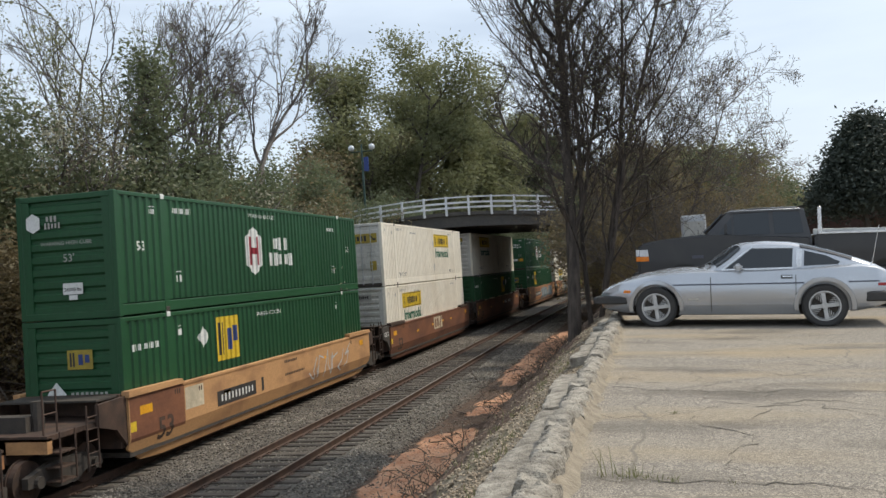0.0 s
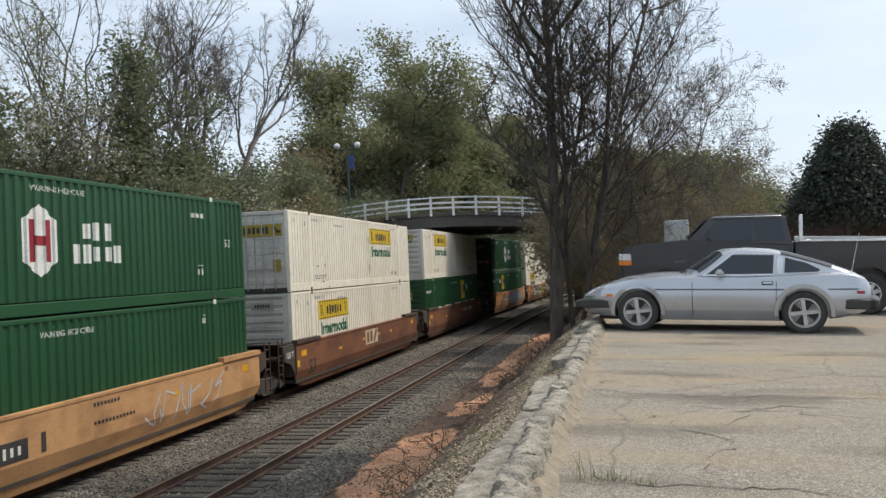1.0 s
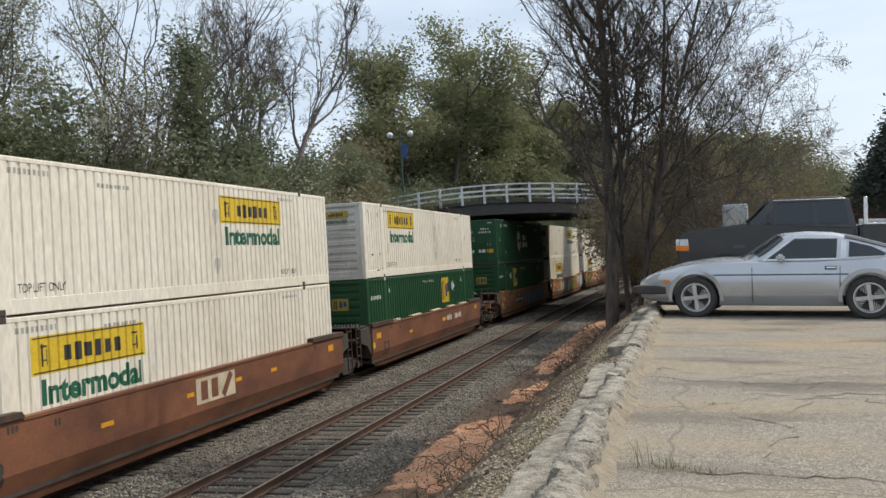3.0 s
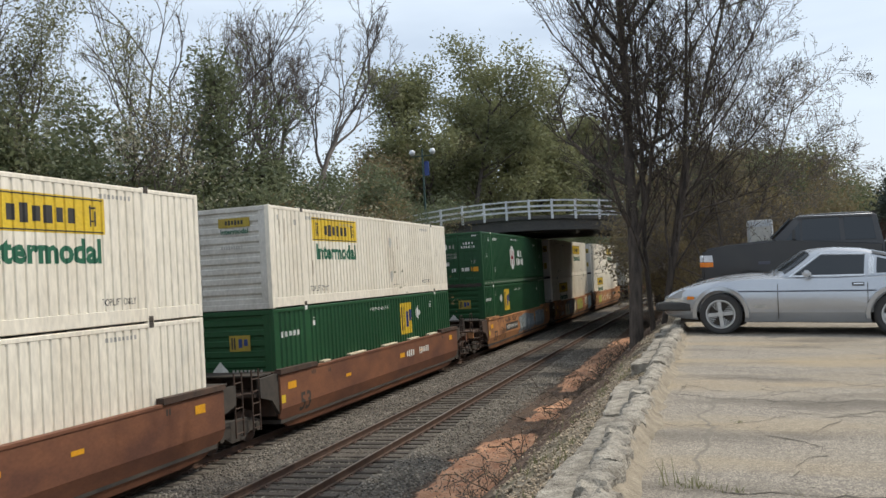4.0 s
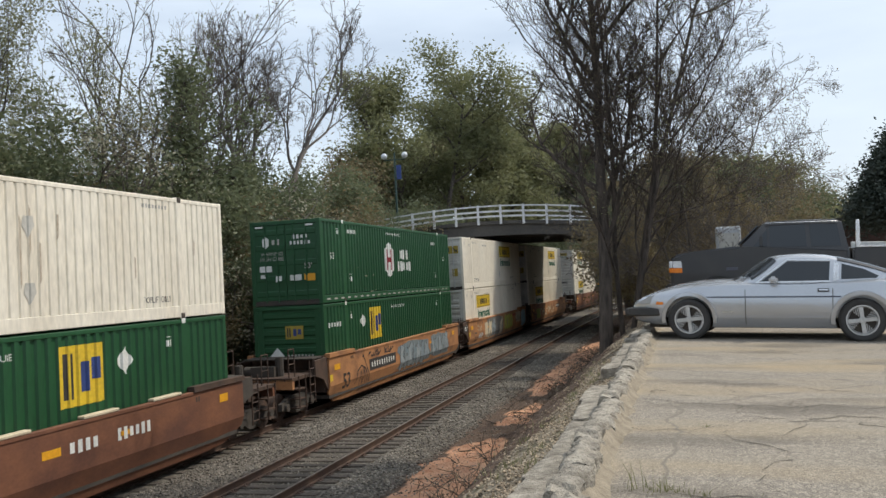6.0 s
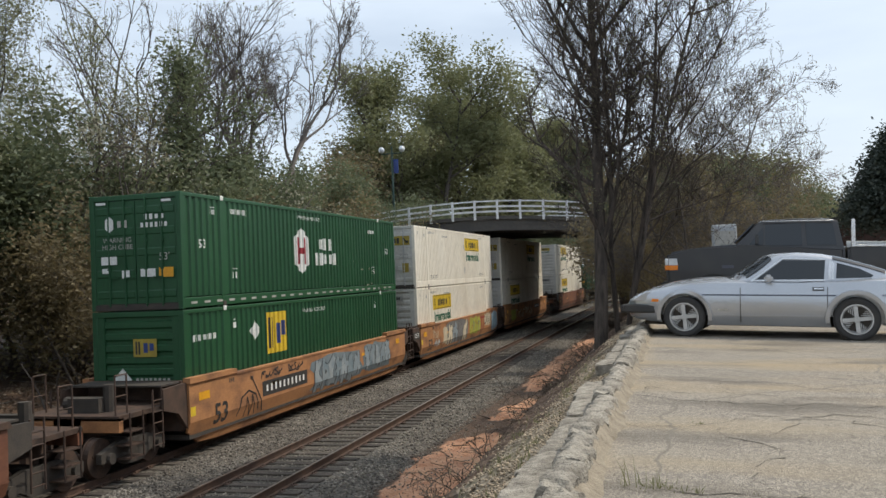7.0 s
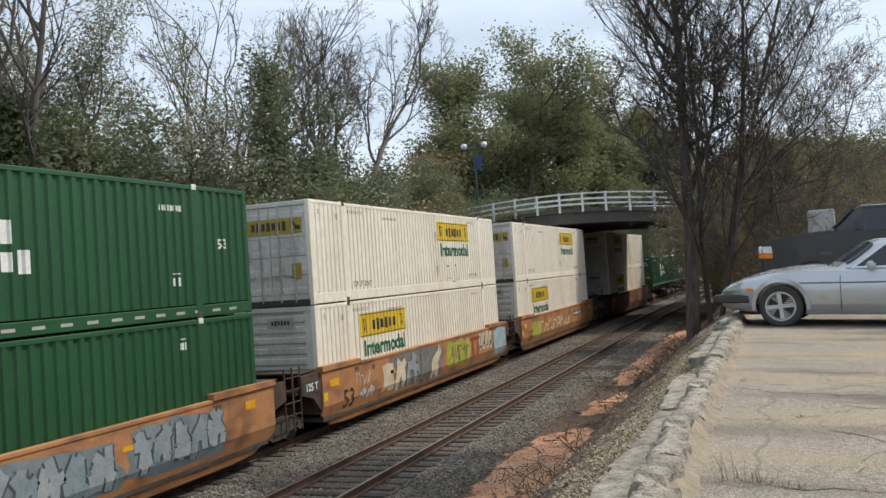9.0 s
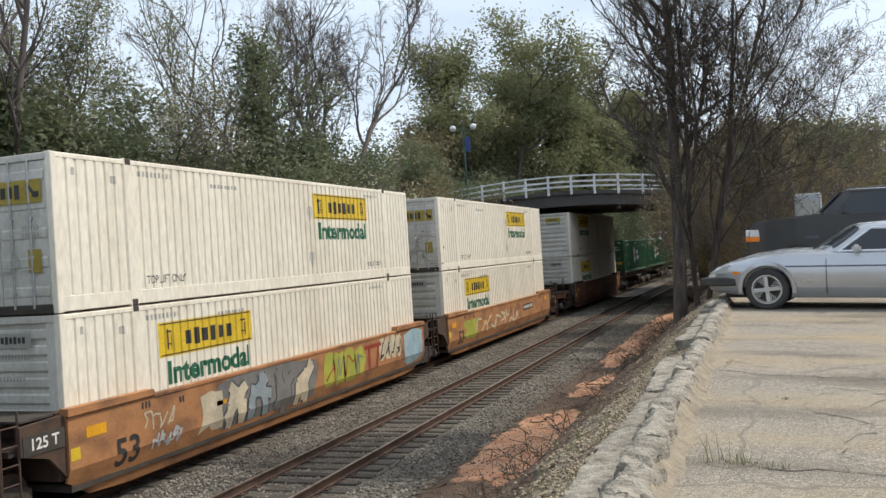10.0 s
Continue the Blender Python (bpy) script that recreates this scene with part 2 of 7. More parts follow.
def wobble(x, y, s, seed=0.0):
    return noise.noise(Vector((x * s, y * s, seed)))


def height(x, y):
    x -= bend(y)
    z = float(np.interp(x, PROFILE_X, PROFILE_Z)) + rise(y)
    if -6.4 < x < -1.0:
        k = min(1.0, (x + 6.4) / 1.5, (-1.0 - x) / 0.5)
        z += k * (0.14 * wobble(x, y, 0.9) + 0.1 * wobble(x, y, 2.6, 3.0) + 0.05 * wobble(x, y, 6.0, 5.0))
    elif -15 < x <= -6.4:
        z += 0.02 * wobble(x, y, 2.0)
    elif x <= -15:
        z += 0.3 * wobble(x, y, 0.25) * min(1, (-15 - x) / 4)
    return z


def smooth(a, b, v):
    k = min(1.0, max(0.0, (v - a) / (b - a)))
    return k * k * (3 - 2 * k)


def build_ground():
    xs = np.concatenate([[-400, -200, -100, -70], np.arange(-50, -16, 1.5), np.arange(-16, -6.6, 0.5), np.arange(-6.6, -0.6, 0.09), [0.2, 5, 15, 30, 60, 150, 400]])
    ys = np.concatenate([[-200, -60, -20, -5, 0], np.arange(2, 5, 0.25), np.arange(5, 26, 0.1), np.arange(26, 60, 0.4), np.arange(60, 120, 2), [130, 160, 220, 400, 900]])
    verts = [(x, y, height(x, y)) for y in ys for x in xs]
    n = len(xs)
    i = np.arange((len(ys) - 1) * n).reshape(-1, n)[:, :-1].ravel()
    faces = np.stack([i, i + 1, i + 1 + n, i + n], 1)
    me = raw_mesh("ground", verts, faces, GROUND)
    clay, stone, dry = [], [], []
    for x, y, z in verts:
        w = 0.55 * wobble(x, y, 0.8, 7) + 0.25 * wobble(x, y, 2.4, 8)
        a = 1 - math.hypot((x + 5.15) / 1.05, (y - 18.4) / 3.6) + 0.7 * w
        b = 1 - math.hypot((x + 5.3) / 0.75, (y - 41) / 13.0) + 0.8 * w
        c = 1 - math.hypot((x + 5.0) / 0.8, (y - 26) / 3.0) + 0.9 * w - 0.35
        clay.append(smooth(0.0, 0.14, max(a, b, c)))
        stone.append(smooth(-6.0, -6.5, x + 0.55 * w) if x > -10 else smooth(-16.5, -15.5, x + w))
        dry.append(smooth(-1.6, -1.3, x + 0.5 * w))
    for name, vals in (("clay", clay), ("stone", stone), ("dry", dry)):
        me.attributes.new(name, "FLOAT", "POINT").data.foreach_set("value", vals)
    me.shade_smooth()
    tagged(new("ground", me), "railway cutting of dark soil, gravel ballast and red clay", "ground", kind="structure")


def ground_material():
    m = bpy.data.materials.new("cutting_soil")
    m.use_nodes = True
    n, l = m.node_tree.nodes, m.node_tree.links
    b = n["Principled BSDF"]
    co = n.new("ShaderNodeTexCoord")

    def tex(scale, detail=6.0):
        t = n.new("ShaderNodeTexNoise")
        t.inputs["Scale"].default_value, t.inputs["Detail"].default_value = scale, detail
        l.new(co.outputs["Object"], t.inputs["Vector"])
        return t.outputs["Fac"]

    def blend(fac, a, c, lo=0.3, hi=0.7):
        r = n.new("ShaderNodeMapRange")
        r.inputs["From Min"].default_value, r.inputs["From Max"].default_value = lo, hi
        l.new(fac, r.inputs["Value"])
        x = n.new("ShaderNodeMix")
        x.data_type = "RGBA"
        l.new(r.outputs["Result"], x.inputs["Factor"])
        for key, v in (("A", a), ("B", c)):
            if isinstance(v, tuple):
                x.inputs[key].default_value = (*v, 1)
            else:
                l.new(v, x.inputs[key])
        return x.outputs["Result"]

    def attr(name):
        a = n.new("ShaderNodeAttribute")
        a.attribute_name = name
        return a.outputs["Fac"]

    fine, mid, coarse = tex(45), tex(6), tex(1.3)
    vor = n.new("ShaderNodeTexVoronoi")
    vor.inputs["Scale"].default_value = 18
    l.new(co.outputs["Object"], vor.inputs["Vector"])
    soil = blend(mid, (0.05, 0.03, 0.02), (0.11, 0.065, 0.04))
    soil = blend(fine, soil, (0.13, 0.1, 0.07), 0.5, 0.8)
    clay = blend(mid, (0.42, 0.2, 0.11), (0.52, 0.31, 0.19))
    clay = blend(coarse, clay, (0.31, 0.14, 0.075), 0.45, 0.75)
    rock = blend(vor.outputs["Color"], (0.05, 0.043, 0.035), (0.2, 0.178, 0.148), 0.1, 0.95)
    rock = blend(coarse, rock, (0.06, 0.047, 0.036), 0.45, 0.8)
    dry = blend(vor.outputs["Color"], (0.11, 0.085, 0.055), (0.32, 0.27, 0.2), 0.2, 0.9)
    dry = blend(mid, dry, (0.09, 0.085, 0.04), 0.5, 0.75)
    col = blend(attr("stone"), soil, rock, 0.2, 0.8)
    col = blend(attr("clay"), col, clay, 0.2, 0.8)
    col = blend(attr("dry"), col, dry, 0.2, 0.8)
    l.new(col, b.inputs["Base Color"])
    b.inputs["Roughness"].default_value = 0.95
    bp = n.new("ShaderNodeBump")
    bp.inputs["Strength"].default_value = 0.7
    bp.inputs["Distance"].default_value = 0.04
    l.new(vor.outputs["Distance"], bp.inputs["Height"])
    l.new(bp.outputs["Normal"], b.inputs["Normal"])
    return m


GROUND = ground_material()
build_ground()


def strew(name, zones, material, label, seed):
    """Loose stones over zones (x from, x to, y from, length, count, size)."""
    rng = np.random.default_rng(seed)
    base = np.array([(1, 0, 0), (-1, 0, 0), (0, 1, 0), (0, -1, 0), (0, 0, 1), (0, 0, -1)], float)
    tri = np.array([(0, 2, 4), (2, 1, 4), (1, 3, 4), (3, 0, 4), (2, 0, 5), (1, 2, 5), (3, 1, 5), (0, 3, 5)])
    V, F, k = [], [], 0
    for lo, hi, y0, run, cnt, size in zones:
        for _ in range(cnt):
            x, y = rng.uniform(lo, hi), y0 + run * rng.random() ** 1.6
            s = rng.uniform(0.5, 1.2) * size
            v = base * rng.uniform(0.55, 1.25, (6, 3)) * s * (1, 1.15, 0.75)
            a = rng.uniform(0, 6.28)
            v = v @ np.array([(math.cos(a), math.sin(a), 0), (-math.sin(a), math.cos(a), 0), (0, 0, 1)])
            V.append(v + (x, y, height(x, y) + s * 0.35))
            F.append(tri + k)
            k += 6
    me = raw_mesh(name, np.concatenate(V), np.concatenate(F), material)
    tagged(new(name, me), label, "gravel", kind="stuff")


def build_stones():
    strew("ballast_stones", ((-7.4, -6.0, 10, 60, 10000, 0.036), (-9.3, -8.2, 10, 60, 7000, 0.028), (-11.6, -9.6, 10, 60, 15000, 0.036), (-6.3, -4.6, 10, 40, 1500, 0.026)), BALLAST, "loose grey crushed stone along the tracks", 4)
    strew("verge_gravel", ((-1.55, -0.85, 3.5, 22, 9000, 0.013), (-2.3, -1.4, 4, 22, 1100, 0.017)), VERGE, "tan pea gravel on the verge behind the kerb", 6)


def ballast_material(name, a, b):
    m = mat(name, a, b, 0.5, 0.9, 0, 0.2, 70)
    n, l = m.node_tree.nodes, m.node_tree.links
    g = n.new("ShaderNodeNewGeometry")
    hs = [q for q in n if q.type == "HUE_SAT"][0]
    r = n.new("ShaderNodeMapRange")
    r.inputs["To Min"].default_value, r.inputs["To Max"].default_value = 0.4, 1.9
    l.new(g.outputs["Random Per Island"], r.inputs["Value"])
    l.new(r.outputs["Result"], hs.inputs["Value"])
    return m


BALLAST = ballast_material("crushed_ballast", (0.22, 0.198, 0.165), (0.1, 0.085, 0.07))
VERGE = ballast_material("tan_gravel", (0.3, 0.245, 0.175), (0.19, 0.145, 0.1))
build_stones()


# ---- tracks ----
def rail_mesh(ys):
    bm = bmesh.new()
    outline = [(-0.07, -0.17), (0.07, -0.17), (0.07, -0.155), (0.012, -0.14), (0.012, -0.045), (0.034, -0.035), (0.036, -0.006), (0.028, 0), (-0.028, 0), (-0.036, -0.006), (-0.034, -0.035), (-0.012, -0.045), (-0.012, -0.14), (-0.07, -0.155)]
    rings = [[bm.verts.new((x + bend(y), y, z + rise(y))) for x, z in outline] for y in ys]
    n = len(outline)
    for p, q in zip(rings, rings[1:]):
        for i in range(n):
            bm.faces.new((p[i], p[(i + 1) % n], q[(i + 1) % n], q[i]))
    bm.faces.new(rings[0][::-1])
    bm.faces.new(rings[-1])
    me = mesh_of("rail", bm, RAILWEB)
    me.materials.append(STEEL)
    for f in me.polygons:
        if f.normal.z > 0.9 and f.center.z - rise(f.center.y) > -0.01:
            f.material_index = 1
    return me


def build_track(x, ys, label):
    tr = thing("railway_track", pose(x, 0, RAIL_Z), label, "railway track", "tracks", "structure")
    rail = rail_mesh([-40, 0, 20, 40, *range(48, 136, 8), 180, 260, 400])
    for s in (-0.752, 0.752):
        part("rail", rail, None, tr).location = (s, 0, 0)
    bm = bmesh.new()
    box(bm, -1.3, 1.3, -0.115, 0.115, -0.36, -0.165)
    bevel(bm, 0.012)
    tie = mesh_of("tie", bm, TIE)
    bm = bmesh.new()
    for s in (-0.752, 0.752):
        box(bm, s - 0.17, s + 0.17, -0.09, 0.09, -0.168, -0.15)
        for a in (-0.11, 0.11):
            for c in (-0.05, 0.05):
                box(bm, s + a - 0.012, s + a + 0.012, c - 0.012, c + 0.012, -0.15, -0.125)
    plate = mesh_of("tie_plate", bm, RAILWEB)
    for y in ys:
        t = part("tie", tie, None, tr)
        t.matrix_basis = pose(bend(y) + random.uniform(-0.05, 0.05), y + random.uniform(-0.03, 0.03), rise(y) + random.uniform(-0.012, 0.008), 0, 0, random.uniform(-1.2, 1.2))
        part("tie_plate", plate, None, tr).location = (bend(y), y, rise(y))


def build_tracks():
    build_track(NEAR_X, np.arange(8, 100, 0.52), "worn steel rails on weathered timber ties in ballast")
    build_track(TRAIN_X, np.arange(8, 112, 0.56), "rails and timber ties in shadow under the train")


# ---- car park ----
def lot_z(x):
    return 0.075 - 0.034 * x


def kerb_x(y):
    return -0.5 - 0.005 * y


def build_lot():
    bm = bmesh.new()
    ys = [-30, 0, 4, 8, 12, 16, 20, 26, 34, 46]
    rows = []
    for y in ys:
        a = kerb_x(min(y, 22)) - 0.05
        rows.append([bm.verts.new((x, y, lot_z(x))) for x in (a, 2, 8, 40)])
    for p, q in zip(rows, rows[1:]):
        for i in range(3):
            bm.faces.new((p[i], p[i + 1], q[i + 1], q[i]))
    ext = bmesh.ops.extrude_face_region(bm, geom=bm.faces[:])
    bmesh.ops.translate(bm, vec=(0, 0, -0.09), verts=[v for v in ext["geom"] if isinstance(v, bmesh.types.BMVert)])
    ob = part("pavement", bm, ASPHALT)
    tagged(ob, "sun-bleached cracked asphalt car park with sandy stains", "car park", kind="structure")
    # cracks: narrow open joints with grit in them
    rng = random.Random(5)
    cracks = [[(-0.41, 7.18), (-0.12, 7.14), (0.17, 7.06), (0.46, 6.98), (0.94, 7.06), (1.3, 7.02), (1.75, 7.04), (2.6, 7.2)], [(-0.38, 5.87), (-0.01, 5.88), (0.17, 6.09), (0.35, 6.27), (0.4, 6.51)],
              [(0.16, 5.95), (0.22, 5.63), (0.47, 5.37), (0.5, 5.11)], [(0.25, 8.43), (0.28, 7.9), (0.32, 7.45), (0.32, 6.5)], [(0.11, 10.31), (0.42, 9.82), (0.93, 10.1), (1.26, 9.9), (2.4, 10.1)],
              [(-0.36, 4.23), (0.08, 4.21), (0.48, 4.26), (0.75, 4.19), (0.98, 4.1), (1.9, 4.15)], [(0.5, 5.11), (0.37, 4.9), (0.32, 4.63), (0.36, 4.22)], [(1.83, 8.34), (1.93, 8.1), (1.91, 7.76), (1.75, 7.04)], [(0.94, 7.04), (1.1, 6.3), (1.5, 5.8), (2.6, 5.9)],
              [(0.4, 6.51), (0.8, 6.4), (1.1, 6.3)], [(1.5, 5.8), (1.4, 5.0), (1.6, 4.16)], [(1.2, 9.9), (1.3, 9.2), (1.83, 8.34), (2.9, 8.5)], [(0.4, 11.6), (1.4, 11.2), (3.0, 11.5)]]
    for _ in range(9):
        x, y, a = rng.uniform(-0.3, 4.5), rng.uniform(4.6, 12.5), rng.uniform(0, 6.28)
        line = [(x, y)]
        for k in range(rng.randrange(3, 7)):
            a += rng.gauss(0, 0.7)
            x, y = max(-0.35, x + 0.35 * math.cos(a)), y + 0.35 * math.sin(a)
            line.append((x, y))
        cracks.append(line)
    bm = bmesh.new()
    for line in cracks:
        pts = []
        for (xa, ya), (xb, yb) in zip(line, line[1:]):
            k = max(3, int(math.hypot(xb - xa, yb - ya) / 0.09))
            for i in range(k):
                f = i / k
                pts.append((xa + (xb - xa) * f + rng.gauss(0, 0.028), ya + (yb - ya) * f + rng.gauss(0, 0.04)))
        last = None
        for x, y in pts:
            w = rng.uniform(0.002, 0.009)
            cur = (bm.verts.new((x, y - w, lot_z(x) + 0.004)), bm.verts.new((x, y + w, lot_z(x) + 0.004)))
            if last:
                bm.faces.new((last[0], cur[0], cur[1], last[1]))
            last = cur
    c = part("crack", bm, GRIT, ob, "dark grit-filled crack")
    c["kind"] = "stuff"


def asphalt_material():
    m = bpy.data.materials.new("bleached_asphalt")
    m.use_nodes = True
    n, l = m.node_tree.nodes, m.node_tree.links
    b = n["Principled BSDF"]
    co = n.new("ShaderNodeTexCoord")

    def tex(scale, stretch=(1, 1, 1), detail=6.0):
        mp_ = n.new("ShaderNodeMapping")
        mp_.inputs["Scale"].default_value = stretch
        l.new(co.outputs["Object"], mp_.inputs["Vector"])
        t = n.new("ShaderNodeTexNoise")
        t.inputs["Scale"].default_value, t.inputs["Detail"].default_value = scale, detail
        l.new(mp_.outputs["Vector"], t.inputs["Vector"])
        return t.outputs["Fac"]

    def blend(fac, a, c, lo, hi):
        r = n.new("ShaderNodeMapRange")
        r.inputs["From Min"].default_value, r.inputs["From Max"].default_value = lo, hi
        l.new(fac, r.inputs["Value"])
        x = n.new("ShaderNodeMix")
        x.data_type = "RGBA"
        l.new(r.outputs["Result"], x.inputs["Factor"])
        for key, v in (("A", a), ("B", c)):
            if isinstance(v, tuple):
                x.inputs[key].default_value = (*v, 1)
            else:
                l.new(v, x.inputs[key])
        return x.outputs["Result"]

    grit = tex(130, detail=9.0)
    col = blend(grit, (0.12, 0.103, 0.083), (0.43, 0.38, 0.31), 0.4, 0.6)
    peb = n.new("ShaderNodeTexVoronoi")
    peb.inputs["Scale"].default_value = 95
    l.new(co.outputs["Object"], peb.inputs["Vector"])
    col = blend(peb.outputs["Color"], (0.09, 0.08, 0.065), col, 0.0, 0.42)
    col = blend(peb.outputs["Color"], col, (0.54, 0.465, 0.36), 0.72, 1.1)
    col = blend(tex(24, detail=3.0), (0.19, 0.167, 0.14), col, 0.3, 0.5)
    patch = blend(tex(30), (0.26, 0.22, 0.16), (0.38, 0.33, 0.25), 0.4, 0.6)
    col = blend(tex(0.9, (0.5, 1.4, 1)), col, patch, 0.5, 0.9)
    # sand and rust washed along the kerb and across the bays
    sx = n.new("ShaderNodeSeparateXYZ")
    l.new(co.outputs["Object"], sx.inputs[0])
    wash = n.new("ShaderNodeMath")
    wash.operation = "MULTIPLY_ADD"
    wash.inputs[1].default_value = 0.6
    l.new(tex(3.0, (1, 0.5, 1)), wash.inputs[0])
    l.new(sx.outputs["X"], wash.inputs[2])
    col = blend(wash.outputs[0], (0.36, 0.3, 0.21), col, -0.3, -0.06)
    col = blend(tex(0.8, (0.35, 1.0, 1)), col, (0.35, 0.265, 0.15), 0.5, 0.8)
    # old oil streaks across the bays
    col = blend(tex(1.5, (0.3, 0.75, 1)), col, (0.105, 0.09, 0.07), 0.54, 0.72)
    vor = n.new("ShaderNodeTexVoronoi")
    vor.feature = "DISTANCE_TO_EDGE"
    vor.inputs["Scale"].default_value = 0.55
    ds = n.new("ShaderNodeMix")
    ds.data_type = "VECTOR"
    ds.inputs["Factor"].default_value = 0.22
    wn_ = n.new("ShaderNodeTexNoise")
    wn_.inputs["Scale"].default_value = 2.5
    l.new(co.outputs["Object"], wn_.inputs["Vector"])
    l.new(co.outputs["Object"], ds.inputs["A"])
    l.new(wn_.outputs["Color"], ds.inputs["B"])
    l.new(ds.outputs["Result"], vor.inputs["Vector"])
    col = blend(vor.outputs["Distance"], (0.17, 0.15, 0.12), col, 0.0, 0.008)
    l.new(col, b.inputs["Base Color"])
    b.inputs["Roughness"].default_value = 0.9
    bp = n.new("ShaderNodeBump")
    bp.inputs["Strength"].default_value = 0.8
    bp.inputs["Distance"].default_value = 0.012
    l.new(grit, bp.inputs["Height"])
    l.new(bp.outputs["Normal"], b.inputs["Normal"])
    return m


ASPHALT = asphalt_material()
GRIT = mat("dark_grit", (0.045, 0.04, 0.031), (0.085, 0.075, 0.055), 6, 0.95, 0, 0.2, 60)
build_lot()


def rough_block(lx, ly, lz, seed, cut=0.03, rag=1.0):
    """A broken, weather-rounded length of concrete, its foot at z 0."""
    bm = bmesh.new()
    prof = []
    for cx, cz, a0 in ((lx / 2 - cut, lz - cut, 0), (-lx / 2 + cut, lz - cut, 90)):
        for k in range(4):
            a = radians(a0 + 30 * k)
            prof.append((cx + cut * math.cos(a), cz + cut * math.sin(a)))
    prof = [(lx / 2 + 0.015, 0.0), (lx / 2 + 0.006, lz * 0.4)] + prof[:4] + [(lx * 0.12, lz + 0.004), (-lx * 0.12, lz + 0.002)] + prof[4:] + [(-lx / 2, lz * 0.4), (-lx / 2, 0.0)]
    n = 26
    rings = []
    for i in range(n + 1):
        f = i / n
        y = (f - 0.5) * ly
        k = 1 - 0.05 * (abs(f - 0.5) * 2) ** 10
        ring = []
        for x, z in prof:
            p = Vector((x * 5 + seed * 3.1, y * 5 + seed * 1.7, z * 5))
            d = rag * (0.024 * noise.noise_vector(p) + 0.024 * noise.noise_vector(p * 2.9) + 0.016 * noise.noise_vector(p * 7))
            ring.append(bm.verts.new((x * k + d.x, y + d.y, z * (k if z > 0.02 else 1) + d.z * (z > 0.02))))
        rings.append(ring)
    for a, b in zip(rings, rings[1:]):
        for q in range(len(prof) - 1):
            bm.faces.new((a[q], b[q], b[q + 1], a[q + 1]))
    bm.faces.new(rings[0])
    bm.faces.new(rings[-1][::-1])
    return bm


def build_kerb():
    kerb = thing("kerb", pose(0, 0, 0), "broken grey concrete kerb edging the car park", "kerb", kind="structure")
    blocks = [mesh_of("kerb_block", rough_block(0.17, 0.5, 0.27, i, 0.05), CONC, True, 50) for i in range(8)]
    slabs = [mesh_of("kerb_slab", rough_block(0.25, 0.95, 0.12, 20 + i, 0.02, 0.5), CONC, True, 50) for i in range(5)]
    rng = random.Random(9)
    y = 2.0
    while y < 16.5:
        s = rng.uniform(0.75, 1.15)
        o = part("kerb_block", blocks[rng.randrange(8)], None, kerb)
        o.matrix_basis = pose(kerb_x(y) - 0.05 + rng.uniform(-0.015, 0.015), y, -0.06 + rng.uniform(-0.025, 0.02), rng.uniform(-2, 2), rng.uniform(-5, 2), rng.uniform(-3, 3) + 0.9) @ Matrix.Diagonal((1, s, 1, 1))
        y += 0.46 * s + (0.06 if rng.random() < 0.25 else 0.0)
    y = 2.4
    while y < 16:
        o = part("kerb_slab", slabs[rng.randrange(5)], None, kerb)
        o.matrix_basis = pose(kerb_x(y) - 0.25 + rng.uniform(-0.03, 0.03), y, -0.05 + rng.uniform(-0.03, 0.015), rng.uniform(-2, 2), rng.uniform(-7, -2), rng.uniform(-5, 5) + 0.9)
        y += rng.choice((0.9, 0.92, 0.95))
        if 8.6 < y < 9.6:
            y = 10.2
    # mortar and sand packed along the foot
    bm = bmesh.new()
    last = None
    for k in range(150):
        y = 2.0 + 0.1 * k
        x = kerb_x(y) + 0.02
        w = 0.07 + 0.05 * wobble(0, y, 1.1, 8.0) + 0.04 * wobble(0, y, 4.0, 9.0)
        cur = [bm.verts.new((x + u * w, y, lot_z(x + u * w) + z + 0.012 * wobble(u, y, 3.0, 2.0) * (z > 0.02))) for u, z in ((-0.3, 0.0), (-0.3, 0.085), (0.1, 0.07), (0.5, 0.03), (1.0, 0.006), (1.15, -0.01))]
        if last:
            for i in range(5):
                bm.faces.new((last[i], cur[i], cur[i + 1], last[i + 1]))
        last = cur
    part("fillet", bm, FILLET, kerb, "sandy mortar along the kerb's foot", True)


# ---- the double-stack train ----
LEN, HW = 16.15, 1.295
SHORT = 0.795  # a 42-foot box as a share of the long ones
POST = (1.86, 2.08)
STYLES = {"green": (0.28, 0.1, 0.035, 0.045), "white": (0.255, 0.17, 0.024, 0.03)}


def panel_breaks(style, y0, y1):
    """The folds of a corrugated side: (y, depth) in order."""
    pitch, flat, slope, deep = STYLES[style]
    k = max(1, round((y1 - y0) / pitch))
    step = (y1 - y0) / k
    rest = step - flat - 2 * slope
    out = []
    for i in range(k):
        a = y0 + i * step
        out += [(a, 0.0), (a + flat, 0.0), (a + flat + slope, deep), (a + flat + slope + rest, deep)]
    out.append((y1, 0.0))
    return out


def side_folds(style):
    a = panel_breaks(style, 0.14, POST[0])
    b = panel_breaks(style, POST[1], LEN - POST[1])
    c = panel_breaks(style, LEN - POST[0], LEN - 0.14)
    return a, b, c


FOLDS = {s: side_folds(s) for s in STYLES}


def skin_x(style, y):
    """How far out the painted side stands at y."""
    for run in FOLDS[style]:
        if run[0][0] <= y <= run[-1][0]:
            return HW - 0.008 - float(np.interp(y, [q[0] for q in run], [q[1] for q in run]))
    return HW + 0.002


